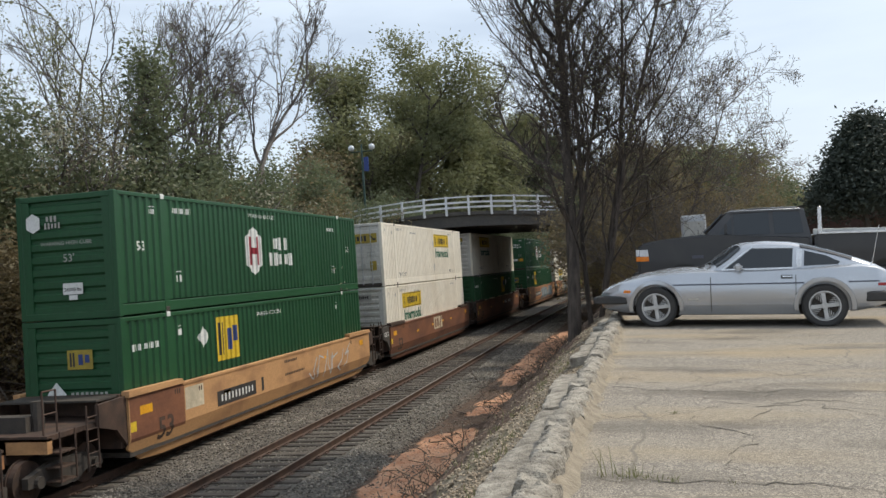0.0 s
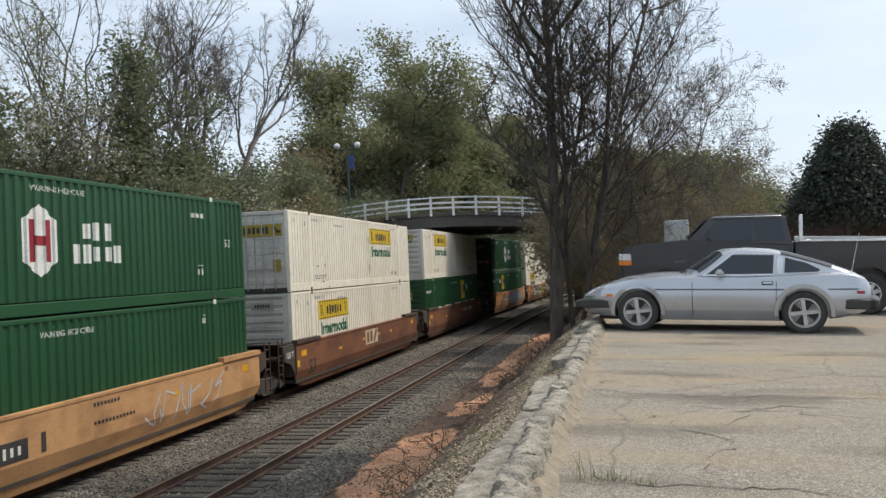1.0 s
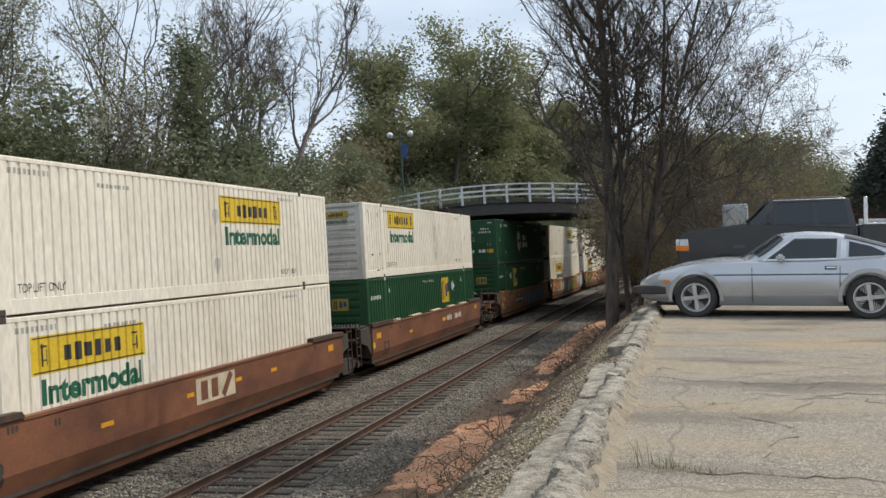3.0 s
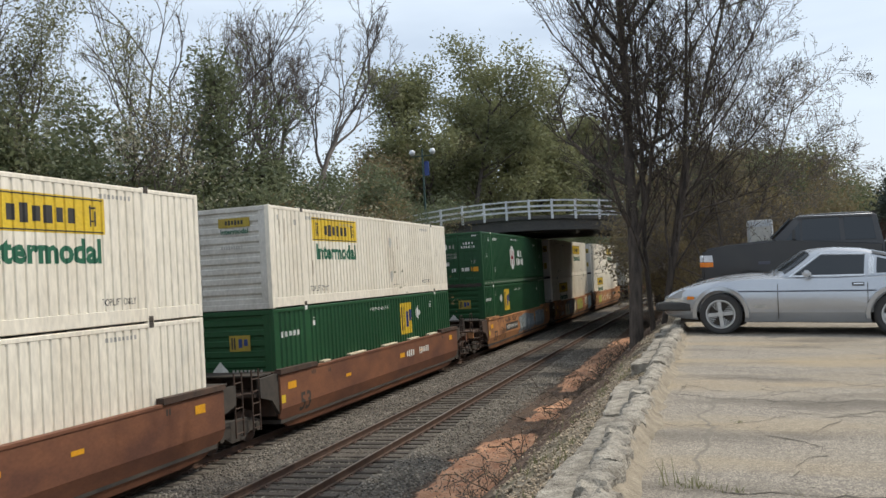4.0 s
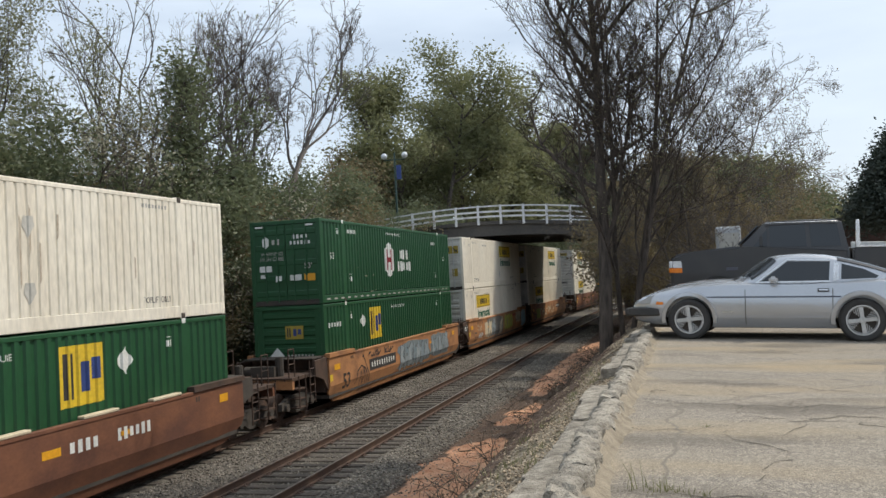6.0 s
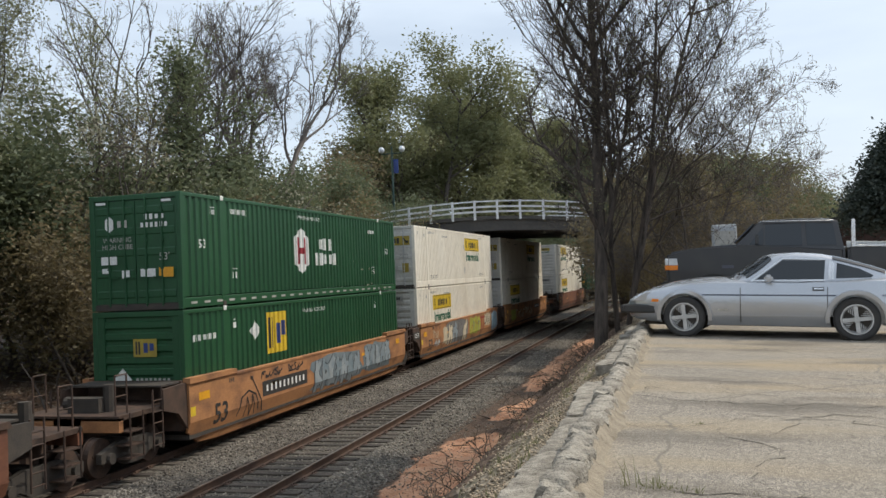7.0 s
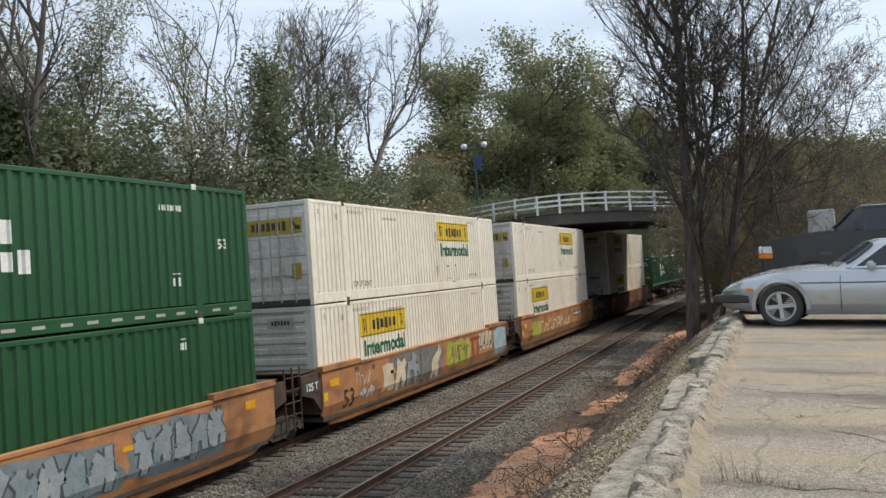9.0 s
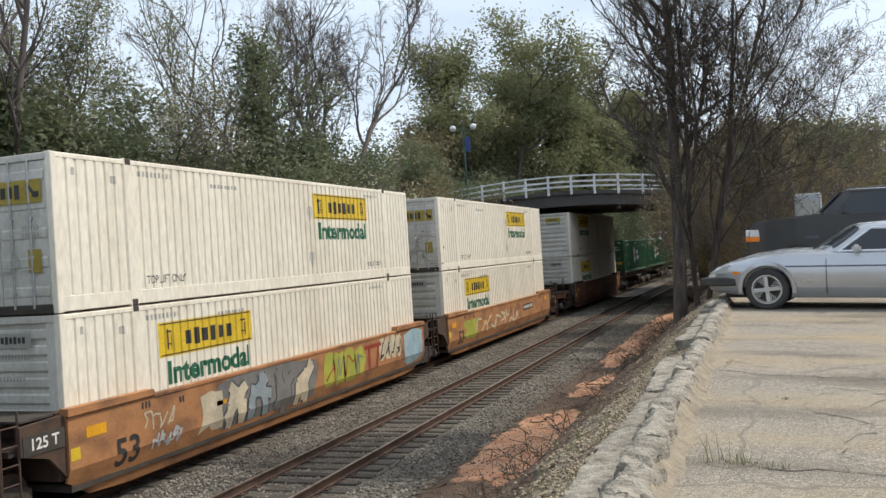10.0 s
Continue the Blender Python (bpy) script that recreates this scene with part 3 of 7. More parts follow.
def corrugated(run, z0, z1, sign):
    bm = bmesh.new()
    skin = [(sign * (HW - 0.008 - d), y) for y, d in run]
    back = sign * (HW - 0.008 - STYLES["green"][3] - 0.03)
    a = [[bm.verts.new((x, y, z)) for z in (z0, z1)] for x, y in skin]
    b = [[bm.verts.new((back, y, z)) for z in (z0, z1)] for x, y in (skin[0], skin[-1])]
    for p, q in zip(a, a[1:]):
        bm.faces.new((p[0], q[0], q[1], p[1]))
    bm.faces.new((b[0][0], b[1][0], b[1][1], b[0][1]))
    return bm


def container_shell(style, main, end_kind, end_mat):
    """Parts of a 53-foot container as (name, mesh, label); end_kind is doors or ribs."""
    out = []
    for sign in (1, -1):
        for run in FOLDS[style]:
            out.append(("side_panel", mesh_of("side_panel", corrugated(run, 0.3, 2.78, sign), main), ""))
    def rails(x0, x1, y0, y1, z0, z1, name, material=main):
        bm = bmesh.new()
        box(bm, x0, x1, y0, y1, z0, z1)
        bevel(bm, 0.012)
        out.append((name, mesh_of(name, bm, material), ""))
    for s in (1, -1):
        rails(*sorted((s * HW, s * (HW - 0.09))), 0.1, LEN - 0.1, 2.775, 2.87, "top_rail")
        low = 0.3 if style == "white" else 0.27
        rails(*sorted((s * (HW - 0.004), s * (HW - 0.1))), 0.1, LEN - 0.1, 0.02, low, "bottom_rail")
        for y in (0.0, LEN - 0.14):
            rails(*sorted((s * HW, s * (HW - 0.14))), y, y + 0.14, 0.0, 2.88, "corner_post")
        for y in (POST[0], LEN - POST[1]):
            rails(*sorted((s * (HW + 0.004), s * (HW - 0.11))), y, y + 0.22, 0.0, 2.9, "lift_post")
            for z in (0.0, 2.77):
                bm = bmesh.new()
                box(bm, *sorted((s * (HW + 0.012), s * (HW - 0.15))), y + 0.03, y + 0.2, z, z + 0.13)
                bevel(bm, 0.014)
                box(bm, *sorted((s * (HW + 0.014), s * (HW - 0.01))), y + 0.085, y + 0.145, z + 0.03, z + 0.1)
                out.append(("corner_casting", mesh_of("corner_casting", bm, LOGWHITE if z > 1 and style == "green" else GRIME), ""))
    bm = bmesh.new()
    box(bm, -HW + 0.02, HW - 0.02, 0.05, LEN - 0.05, 2.84, 2.875)
    for i in range(26):
        y = 0.5 + i * 0.6
        box(bm, -HW + 0.2, HW - 0.2, y, y + 0.2, 2.875, 2.89)
    out.append(("roof", mesh_of("roof", bm, main), ""))
    bm = bmesh.new()
    box(bm, -HW + 0.1, HW - 0.1, 0.1, LEN - 0.1, 0.06, 0.16)
    out.append(("floor", mesh_of("floor", bm, GRIME), ""))
    bm = bmesh.new()
    box(bm, -HW + 0.14, HW - 0.14, LEN - 0.08, LEN - 0.05, 0.05, 2.85)
    out.append(("rear_end", mesh_of("rear_end", bm, end_mat), ""))
    rails(-HW + 0.1, HW - 0.1, 0.0, 0.1, 2.74, 2.87, "end_header", end_mat)
    rails(-HW + 0.1, HW - 0.1, 0.0, 0.12, 0.0, 0.16, "end_sill", GRIME if end_kind == "doors" else end_mat)
    if end_kind == "ribs":
        bm = bmesh.new()
        prof, z = [], 0.16
        while z < 2.7:
            prof += [(0.03, z), (0.03, z + 0.13), (0.07, z + 0.16), (0.07, z + 0.24)]
            z += 0.29
        prof += [(0.03, 2.75), (0.1, 2.75), (0.1, 0.16)]
        prism(bm, prof, 0, -HW + 0.13, HW - 0.13)
        out.append(("end_panel", mesh_of("end_panel", bm, end_mat), ""))
        for s in (1, -1):
            bm = bmesh.new()
            box(bm, *sorted((s * (HW - 0.12), s * (HW - 0.34))), 0.015, 0.05, 0.1, 2.78)
            out.append(("end_stile", mesh_of("end_stile", bm, end_mat), ""))
    else:
        for s in (1, -1):
            bm = bmesh.new()
            box(bm, *sorted((s * 0.012, s * (HW - 0.13))), 0.03, 0.08, 0.17, 2.73)
            out.append(("door", mesh_of("door", bm, end_mat), ""))
            for z in (0.3, 0.82, 1.34, 1.86, 2.38):
                bm = bmesh.new()
                prism(bm, [(0.03, z), (0.015, z + 0.03), (0.015, z + 0.17), (0.03, z + 0.2)], 0, *sorted((s * 0.06, s * 1.1)))
                out.append(("door_rib", mesh_of("door_rib", bm, end_mat), ""))
            for x in (0.3, 0.75):
                bm = bmesh.new()
                tube(bm, (s * x, 0.0, 0.1), (s * x, 0.0, 2.8), 0.022, n=8)
                for z in (0.35, 1.0, 1.7, 2.4):
                    box(bm, s * x - 0.05, s * x + 0.05, -0.012, 0.03, z, z + 0.05)
                box(bm, *sorted((s * x - 0.02, s * (x - 0.25))), -0.03, -0.005, 0.8, 0.83)
                out.append(("lock_rod", mesh_of("lock_rod", bm, ALLOY if style == "white" else end_mat), ""))
    return out


# ---- painted marks that follow the folds of a side ----
def lettering(words, size, bold=0.0):
    cu = bpy.data.curves.new("words", "FONT")
    cu.body, cu.size, cu.align_x, cu.align_y, cu.offset = words, size, "CENTER", "CENTER", bold
    cu.resolution_u = 3
    ob = bpy.data.objects.new("words", cu)
    scene.collection.objects.link(ob)
    me = bpy.data.meshes.new_from_object(ob.evaluated_get(bpy.context.evaluated_depsgraph_get()))
    bm = bmesh.new()
    bm.from_mesh(me)
    bpy.data.objects.remove(ob)
    bpy.data.curves.remove(cu)
    bpy.data.meshes.remove(me)
    return [[tuple(v.co[:2]) for v in f.verts] for f in bm.faces], bm.free()


def words(text, size, bold=0.0, stretch=1.0):
    polys = lettering(text, size, bold)[0]
    return [[(u * stretch, v) for u, v in p] for p in polys]


def rect(w, h, u=0.0, v=0.0):
    return [[(u - w / 2, v - h / 2), (u + w / 2, v - h / 2), (u + w / 2, v + h / 2), (u - w / 2, v + h / 2)]]


def bars(seed, n, w, h, gap=0.42):
    """Unreadable writing: a row of plain bars w long."""
    r = random.Random(seed)
    out, u = [], -w / 2
    step = w / n
    for i in range(n):
        out += rect(step * (1 - gap), h * r.uniform(0.75, 1.0), u + step / 2, 0)
        u += step
    return out


def side_mark(name, polys, material, style, y, z, lift=0.003, layered=False):
    """Flat outlines (u along the side, v up) laid on the folded side as one painted mark."""
    bm = bmesh.new()
    for i, p in enumerate(polys):
        vs = [bm.verts.new((0.0006 * (i % 8) if layered else 0.0, y + u, z + v)) for u, v in p]
        if len(vs) > 2:
            try:
                bm.faces.new(vs)
            except ValueError:
                pass
    ys = [v.co.y for v in bm.verts]
    lo, hi = min(ys), max(ys)
    if style:
        for run in FOLDS[style]:
            for q, _ in run:
                if lo + 1e-4 < q < hi - 1e-4:
                    bmesh.ops.bisect_plane(bm, geom=bm.verts[:] + bm.edges[:] + bm.faces[:], dist=1e-5, plane_co=(0, q, 0), plane_no=(0, 1, 0))
        for v in bm.verts:
            v.co.x += skin_x(style, v.co.y) + lift
    else:
        for v in bm.verts:
            v.co.x = HW + lift
    return name, mesh_of(name, bm, material), ""


def end_mark(name, polys, material, x, z, y=-0.004):
    """Marks on the end that faces -y."""
    bm = bmesh.new()
    for p in polys:
        vs = [bm.verts.new((x + u, y, z + v)) for u, v in p]
        try:
            bm.faces.new(vs)
        except ValueError:
            pass
    return name, mesh_of(name, bm, material), ""


HEX = [[(-0.5, 0.42), (-0.5, -0.42), (0, -0.76), (0.5, -0.42), (0.5, 0.42), (0, 0.76)]]
DIAMOND = [[(-0.27, 0), (0, -0.3), (0.27, 0), (0, 0.3)]]
VENTLOGO = [[(-0.12, 0.18), (-0.16, 0.0), (0, -0.22), (0.16, 0.0), (0.12, 0.18)]]


def green_upper_marks():
    s = "green"
    m = [side_mark("logo_hexagon", HEX, LOGWHITE, s, 6.95, 1.52)]
    for u in (-0.25, 0.25):
        m.append(side_mark("logo_bar", rect(0.2, 0.86, u), LOGRED, s, 6.95, 1.52, 0.006))
    m.append(side_mark("logo_bar", rect(0.34, 0.2, 0), LOGRED, s, 6.95, 1.52, 0.006))
    m.append(side_mark("lettering", bars(1, 3, 1.15, 0.42, 0.38), LOGWHITE, s, 8.85, 1.76))
    m.append(side_mark("lettering", bars(2, 5, 1.9, 0.42, 0.38), LOGWHITE, s, 8.85, 1.26))
    m.append(side_mark("warning_lettering", words("WARNING HIGH CUBE", 0.17), LOGWHITE, s, 7.6, 2.58))
    for y in (1.0, 15.15):
        m.append(side_mark("length_number", words("53", 0.3, 0.008), LOGWHITE, s, y, 1.6))
    for y in (2.6, 13.5):
        m.append(side_mark("mark", rect(0.2, 0.02, 0, 0.17) + bars(3, 2, 0.24, 0.2), LOGWHITE, s, y, 0.8))
    m.append(side_mark("mark", rect(0.2, 0.02, 0, 0.12) + bars(3, 2, 0.24, 0.14), LOGWHITE, s, 1.5, 2.45))
    m.append(side_mark("number_mark", bars(4, 7, 1.0, 0.17), LOGWHITE, s, 2.9, 2.52))
    m.append(side_mark("number_mark", bars(4, 6, 0.8, 0.15), LOGWHITE, s, 13.4, 2.35))
    return m


def rail_dashes():
    return [side_mark("reflective_dash", rect(0.28, 0.06), GREYMARK, None, 0.5 + i * 0.62, 0.14) for i in range(25)]


def green_lower_marks(y=5.0, flip=1):
    s = "green"
    m = [side_mark("logo_panel", rect(1.35, 1.2), LOGYEL, s, y, 1.98)]
    m.append(side_mark("logo_letter", rect(0.12, 0.9, -0.48) + rect(0.12, 0.9, -0.3), LOGBLACK, s, y, 1.98, 0.006))
    m.append(side_mark("logo_letter", rect(0.26, 0.6, 0.06, -0.04) + rect(0.26, 0.44, 0.42, 0.1), LOGBLUE, s, y, 1.98, 0.006))
    m.append(side_mark("placard", DIAMOND, LOGWHITE, s, y - 1.36 * flip, 2.12))
    m.append(side_mark("warning_lettering", words("WARNING HIGH CUBE", 0.17), LOGWHITE, s, y + 2.7 * flip, 2.5))
    for q in (1.0, 15.15):
        m.append(side_mark("length_number", words("53", 0.3, 0.008), LOGWHITE, s, q, 0.95))
    m.append(side_mark("number_mark", bars(6, 9, 1.2, 0.17, 0.5), LOGWHITE, s, 0.98, 2.15))
    m.append(side_mark("mark", rect(0.2, 0.02, 0, 0.15) + bars(3, 2, 0.28, 0.18), LOGWHITE, s, 2.5, 2.35))
    m.append(side_mark("mark", rect(0.2, 0.02, 0, 0.15) + bars(3, 2, 0.28, 0.18), LOGWHITE, s, 13.6, 2.35))
    return m


def white_marks(y, z, upper):
    s = "white"
    m = [side_mark("logo_panel", rect(3.4, 0.72), LOGYEL, s, y, z)]
    frame_ = rect(3.3, 0.025, 0, 0.32) + rect(3.3, 0.025, 0, -0.32)
    m.append(side_mark("logo_outline", frame_, LOGBLACK, s, y, z, 0.006))
    m.append(side_mark("logo_letter", bars(8, 6, 1.8, 0.36, 0.34), LOGBLACK, s, y + 0.02, z - 0.02, 0.006))
    for q in (-1.35, 1.35):
        m.append(side_mark("logo_scroll", rect(0.05, 0.42, q - 0.06) + rect(0.2, 0.04, q, 0.16) + rect(0.05, 0.3, q + 0.07, -0.05) + rect(0.16, 0.03, q, -0.1), LOGBLACK, s, y, z, 0.006))
    m.append(side_mark("lettering", words("Intermodal", 0.64, 0.025, 1.08), LOGGREEN, s, y + 0.05, z - 0.72))
    if upper:
        m.append(side_mark("lettering", words("TOP LIFT ONLY", 0.24, 0.0, 0.75), LOGBLACK, s, 3.0, 0.47))
        m.append(side_mark("lettering", words("TOP LIFT ONLY", 0.2, 0.0, 0.75), LOGBLACK, s, 13.2, 0.47))
    m.append(side_mark("lettering", bars(11, 9, 1.1, 0.12), GREYMARK, s, 2.8, 2.62))
    m.append(side_mark("lettering", bars(12, 8, 1.1, 0.1), GREYMARK, s, 5.2, 2.5))
    m.append(side_mark("lettering", bars(12, 8, 1.0, 0.1), GREYMARK, s, 13.2, 2.62))
    m.append(side_mark("mark", bars(3, 2, 0.2, 0.18), GREYMARK, s, 1.55, 2.45))
    for q in (0.55, 0.5):
        m.append(side_mark("mark", rect(0.05, 0.14), GREYMARK, s, q, 2.55))
    for q in (2.0, 0.75):
        if upper:
            m.append(side_mark("tie_cover", VENTLOGO, GREYEND, s, 9.2, q, 0.01))
    return m


GREYMARK = mat("faded_grey_lettering", (0.35, 0.34, 0.31), (0.45, 0.43, 0.39), 3, 0.6, 0, 0, 20)


def scuffs():
    """Rubbed, rust-stained ribs."""
    r = random.Random(77)
    tone = mat("rust_stain", (0.42, 0.34, 0.25), (0.55, 0.48, 0.38), 6, 0.7, 0, 0, 20)
    spots = [(0.6, 2.3, 0.5), (0.9, 2.2, 0.7), (1.3, 2.35, 0.4), (9.0, 1.5, 1.4), (9.25, 1.9, 1.0), (9.5, 1.3, 0.8), (10.0, 2.0, 0.5), (2.6, 1.1, 0.5), (12.4, 1.2, 0.5), (14.8, 1.7, 0.4)]
    return [side_mark("rust_streak", [[(-0.025, -h / 2), (0.02, -h / 2 * r.uniform(0.6, 1)), (0.03, h / 2 * r.uniform(0.5, 1)), (-0.02, h / 2)]], tone, "white", y, z) for y, z, h in spots]


def door_marks_green():
    return [end_mark("logo_hexagon", [[(u * 0.24, v * 0.26) for u, v in HEX[0]]], LOGWHITE, -0.72, 2.15), end_mark("lettering", bars(1, 2, 0.35, 0.2), GREYMARK, -0.35, 2.15),
            end_mark("number_mark", bars(2, 4, 0.62, 0.14), LOGWHITE, 0.55, 2.3), end_mark("number_mark", bars(3, 6, 0.8, 0.14), LOGWHITE, 0.55, 2.1),
            end_mark("lettering", words("WARNING", 0.17), GREYMARK, -0.5, 1.75), end_mark("lettering", words("HIGH CUBE", 0.17), GREYMARK, -0.5, 1.58),
            end_mark("length_number", words("53'", 0.26), GREYMARK, 0.82, 1.3), end_mark("label_plate", rect(0.45, 0.2), LOGWHITE, -0.75, 1.25), end_mark("label_plate", rect(0.22, 0.2), LOGWHITE, -0.28, 0.9),
            end_mark("label_plate", rect(0.2, 0.12), LOGWHITE, -0.85, 1.0), end_mark("label_plate", rect(0.42, 0.2), LOGWHITE, 0.35, 0.92), end_mark("label_plate", rect(0.4, 0.24), DECAL, 0.86, 0.92)] + \
        [end_mark("reflector", rect(0.28, 0.06), LOGWHITE, x, 2.68) for x in (-0.95, 0.9)]


def front_marks_green(upper):
    if upper:
        return [end_mark("logo_hexagon", [[(u * 0.36, v * 0.3) for u, v in HEX[0]]], LOGWHITE, -0.85, 2.25), end_mark("lettering", bars(1, 3, 0.32, 0.14), GREYMARK, -0.36, 2.33), end_mark("lettering", bars(2, 5, 0.45, 0.14), GREYMARK, -0.34, 2.17),
                end_mark("lettering", words("WARNING HIGH CUBE", 0.13), GREYMARK, 0.0, 1.75), end_mark("length_number", words("53'", 0.26), GREYMARK, 0.05, 1.4),
                end_mark("label_plate", rect(0.52, 0.26), LOGWHITE, 0.12, 0.7), end_mark("label_lettering", words("24,000 lbs", 0.11, 0.002), LOGBLACK, 0.12, 0.68, -0.008), end_mark("label_plate", rect(0.22, 0.11), LOGWHITE, 0.12, 0.5)]
    return [end_mark("logo_panel", rect(0.66, 0.44), DARKYEL, 0.2, 1.98), end_mark("logo_letter", rect(0.05, 0.32, -0.24) + rect(0.05, 0.32, -0.16), LOGBLACK, 0.2, 1.98, -0.008),
            end_mark("logo_letter", rect(0.12, 0.24, 0.02) + rect(0.12, 0.18, 0.19, 0.02), LOGBLUE, 0.2, 1.98, -0.008),
            end_mark("placard", [[(u * 0.95, v * 0.95) for u, v in DIAMOND[0]]], LOGWHITE, -0.45, 1.2), end_mark("length_number", words("53", 0.24), GREYMARK, 0.35, 0.72), end_mark("lettering", bars(5, 8, 1.0, 0.09), GREYMARK, 0.4, 1.2)]


# a darker yellow than LOGYEL, for panels and plates on the end faces
DARKYEL = mat("dark_yellow_panel", (0.4, 0.3, 0.04), (0.3, 0.22, 0.04), 3, 0.6, 0, 0, 14)


def door_marks_white():
    return [end_mark("logo_panel", rect(2.1, 0.42), DARKYEL, 0.0, 2.2), end_mark("logo_letter", bars(8, 7, 1.15, 0.26, 0.3), LOGBLACK, 0.0, 2.2, -0.008),
            end_mark("logo_scroll", [[(0.7, 0.12), (0.78, 0.12), (0.98, -0.12), (0.9, -0.12)]] + rect(0.16, 0.1, 0.92, -0.06), LOGBLACK, 0.0, 2.2, -0.008),
            end_mark("number_mark", bars(2, 6, 0.4, 0.09), GREYMARK, 0.75, 1.55), end_mark("number_mark", bars(3, 6, 0.42, 0.09), GREYMARK, 0.75, 1.42),
            end_mark("label_plate", rect(0.3, 0.42), DARKYEL, 0.82, 0.95), end_mark("label_plate", rect(0.2, 0.2), GREYMARK, 0.35, 0.95), end_mark("label_plate", rect(0.4, 0.26), GREYMARK, -0.8, 1.4)]


def front_marks_white(upper=False):
    m = [end_mark("logo_panel", rect(1.0 if upper else 0.85, 0.26), DARKYEL if upper else GREYMARK, 0.2, 2.45), end_mark("logo_letter", bars(8, 6, 0.6, 0.14, 0.3), LOGBLACK, 0.2, 2.45, -0.008),
         end_mark("number_mark", bars(9, 10, 0.75, 0.1), GREYMARK, 0.2, 2.15), end_mark("number_mark", bars(9, 9, 0.7, 0.1), GREYMARK, 0.1, 1.75)]
    if upper:
        m.append(end_mark("lettering", words("Intermodal", 0.2, 0.005), LOGGREEN, 0.2, 2.2, -0.006))
    return m


KINDS = {}


def container_kind(key):
    """Shell and marks of each kind, made once."""
    if key in KINDS:
        return KINDS[key]
    if key == "hub_doors":
        k = container_shell("green", GREEN, "doors", GREEN) + green_upper_marks() + rail_dashes() + door_marks_green()
    elif key == "hub_front":
        k = container_shell("green", GREEN, "ribs", GREEN) + green_upper_marks() + front_marks_green(True)
    elif key == "emp_front":
        k = container_shell("green", GREEN, "ribs", GREEN) + green_lower_marks() + front_marks_green(False)
    elif key == "emp_rear":
        k = container_shell("green", GREEN, "ribs", GREEN) + green_lower_marks(10.57, -1) + front_marks_green(False)
    elif key == "white_upper":
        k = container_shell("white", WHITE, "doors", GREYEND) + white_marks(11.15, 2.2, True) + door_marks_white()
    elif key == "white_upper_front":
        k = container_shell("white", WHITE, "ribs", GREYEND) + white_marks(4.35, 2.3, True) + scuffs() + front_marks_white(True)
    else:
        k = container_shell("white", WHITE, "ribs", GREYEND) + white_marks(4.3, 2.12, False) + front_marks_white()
    KINDS[key] = k
    return k


CONTAINERS, CARS, WHEELS = [], [], []


def container(key, s, z, label):
    ob = thing("container", pose(TRAIN_X, s, z), label, "shipping container", "stacked containers")
    for name, me, lab in container_kind(key):
        mark = part(name, me, None, ob, lab)
        if name == "number_mark":
            mark["kind"] = "stuff"
    CONTAINERS.append((ob, s, z))
    return ob


# ---- well cars ----
def wheelset_mesh():
    bm = bmesh.new()
    tube(bm, (-0.95, 0, 0), (0.95, 0, 0), 0.08, n=10)
    for s in (1, -1):
        tube(bm, (s * 0.7, 0, 0), (s * 0.84, 0, 0), 0.42, n=28)
        tube(bm, (s * 0.67, 0, 0), (s * 0.7, 0, 0), 0.45, n=28)
        for i in range(5):
            a = 2 * math.pi * i / 5
            tube(bm, (s * 0.835, 0.22 * math.cos(a), 0.22 * math.sin(a)), (s * 0.855, 0.22 * math.cos(a), 0.22 * math.sin(a)), 0.06, n=8)
    return mesh_of("wheelset", bm, RUST)


def truck_frame_mesh():
    bm = bmesh.new()
    for s in (1, -1):
        prism(bm, [(-1.15, 0.55), (-1.15, 0.34), (-0.6, 0.34), (-0.3, 0.18), (0.3, 0.18), (0.6, 0.34), (1.15, 0.34), (1.15, 0.55), (0.5, 0.72), (-0.5, 0.72)], 0, *sorted((s * 0.93, s * 1.07)))
        for y in (-0.16, 0, 0.16):
            tube(bm, (s * 1.0, y, 0.28), (s * 1.0, y, 0.6), 0.065, n=8)
        for y in (-0.88, 0.88):
            tube(bm, (s * 1.0, y, 0.42), (s * 1.16, y, 0.42), 0.12, n=10)
    box(bm, -0.95, 0.95, -0.2, 0.2, 0.42, 0.68)
    return mesh_of("side_frame", bm, GRIME)


WHEELSET, TRUCKFRAME = wheelset_mesh(), truck_frame_mesh()


def add_truck(car, y):
    tr = part("truck", TRUCKFRAME, None, car, "grimy cast-steel truck")
    tr.location = (0, y, 0)
    for d in (-0.88, 0.88):
        w = part("wheelset", WHEELSET, None, tr)
        w.location = (0, d, 0.42)
        WHEELS.append((w, d))


SIDE_X = 1.46


def car_side(bm, s):
    """The deep side of the well with its crease, raised plates at both ends."""
    def xat(z):
        return s * (SIDE_X - float(np.interp(z, [0.14, 0.72, 1.7], [0.2, 0.0, 0.0])))
    ys = [-0.12, 0.5, 1.4, 2.2, 14.1, 15.0, 15.9, 16.6]
    bot = [0.5, 0.16, 0.1, 0.1, 0.1, 0.1, 0.16, 0.5]
    last = None
    for y, b in zip(ys, bot):
        cur = [bm.verts.new((xat(z) - s * o, y, z)) for o in (0, 0.06) for z in (b, 0.72, 1.64)]
        cur = [cur[0], cur[1], cur[2], cur[5], cur[4], cur[3]]
        if last:
            for i in range(6):
                bm.faces.new((last[i], cur[i], cur[(i + 1) % 6], last[(i + 1) % 6]))
        else:
            bm.faces.new(cur)
        last = cur
    bm.faces.new(last[::-1])


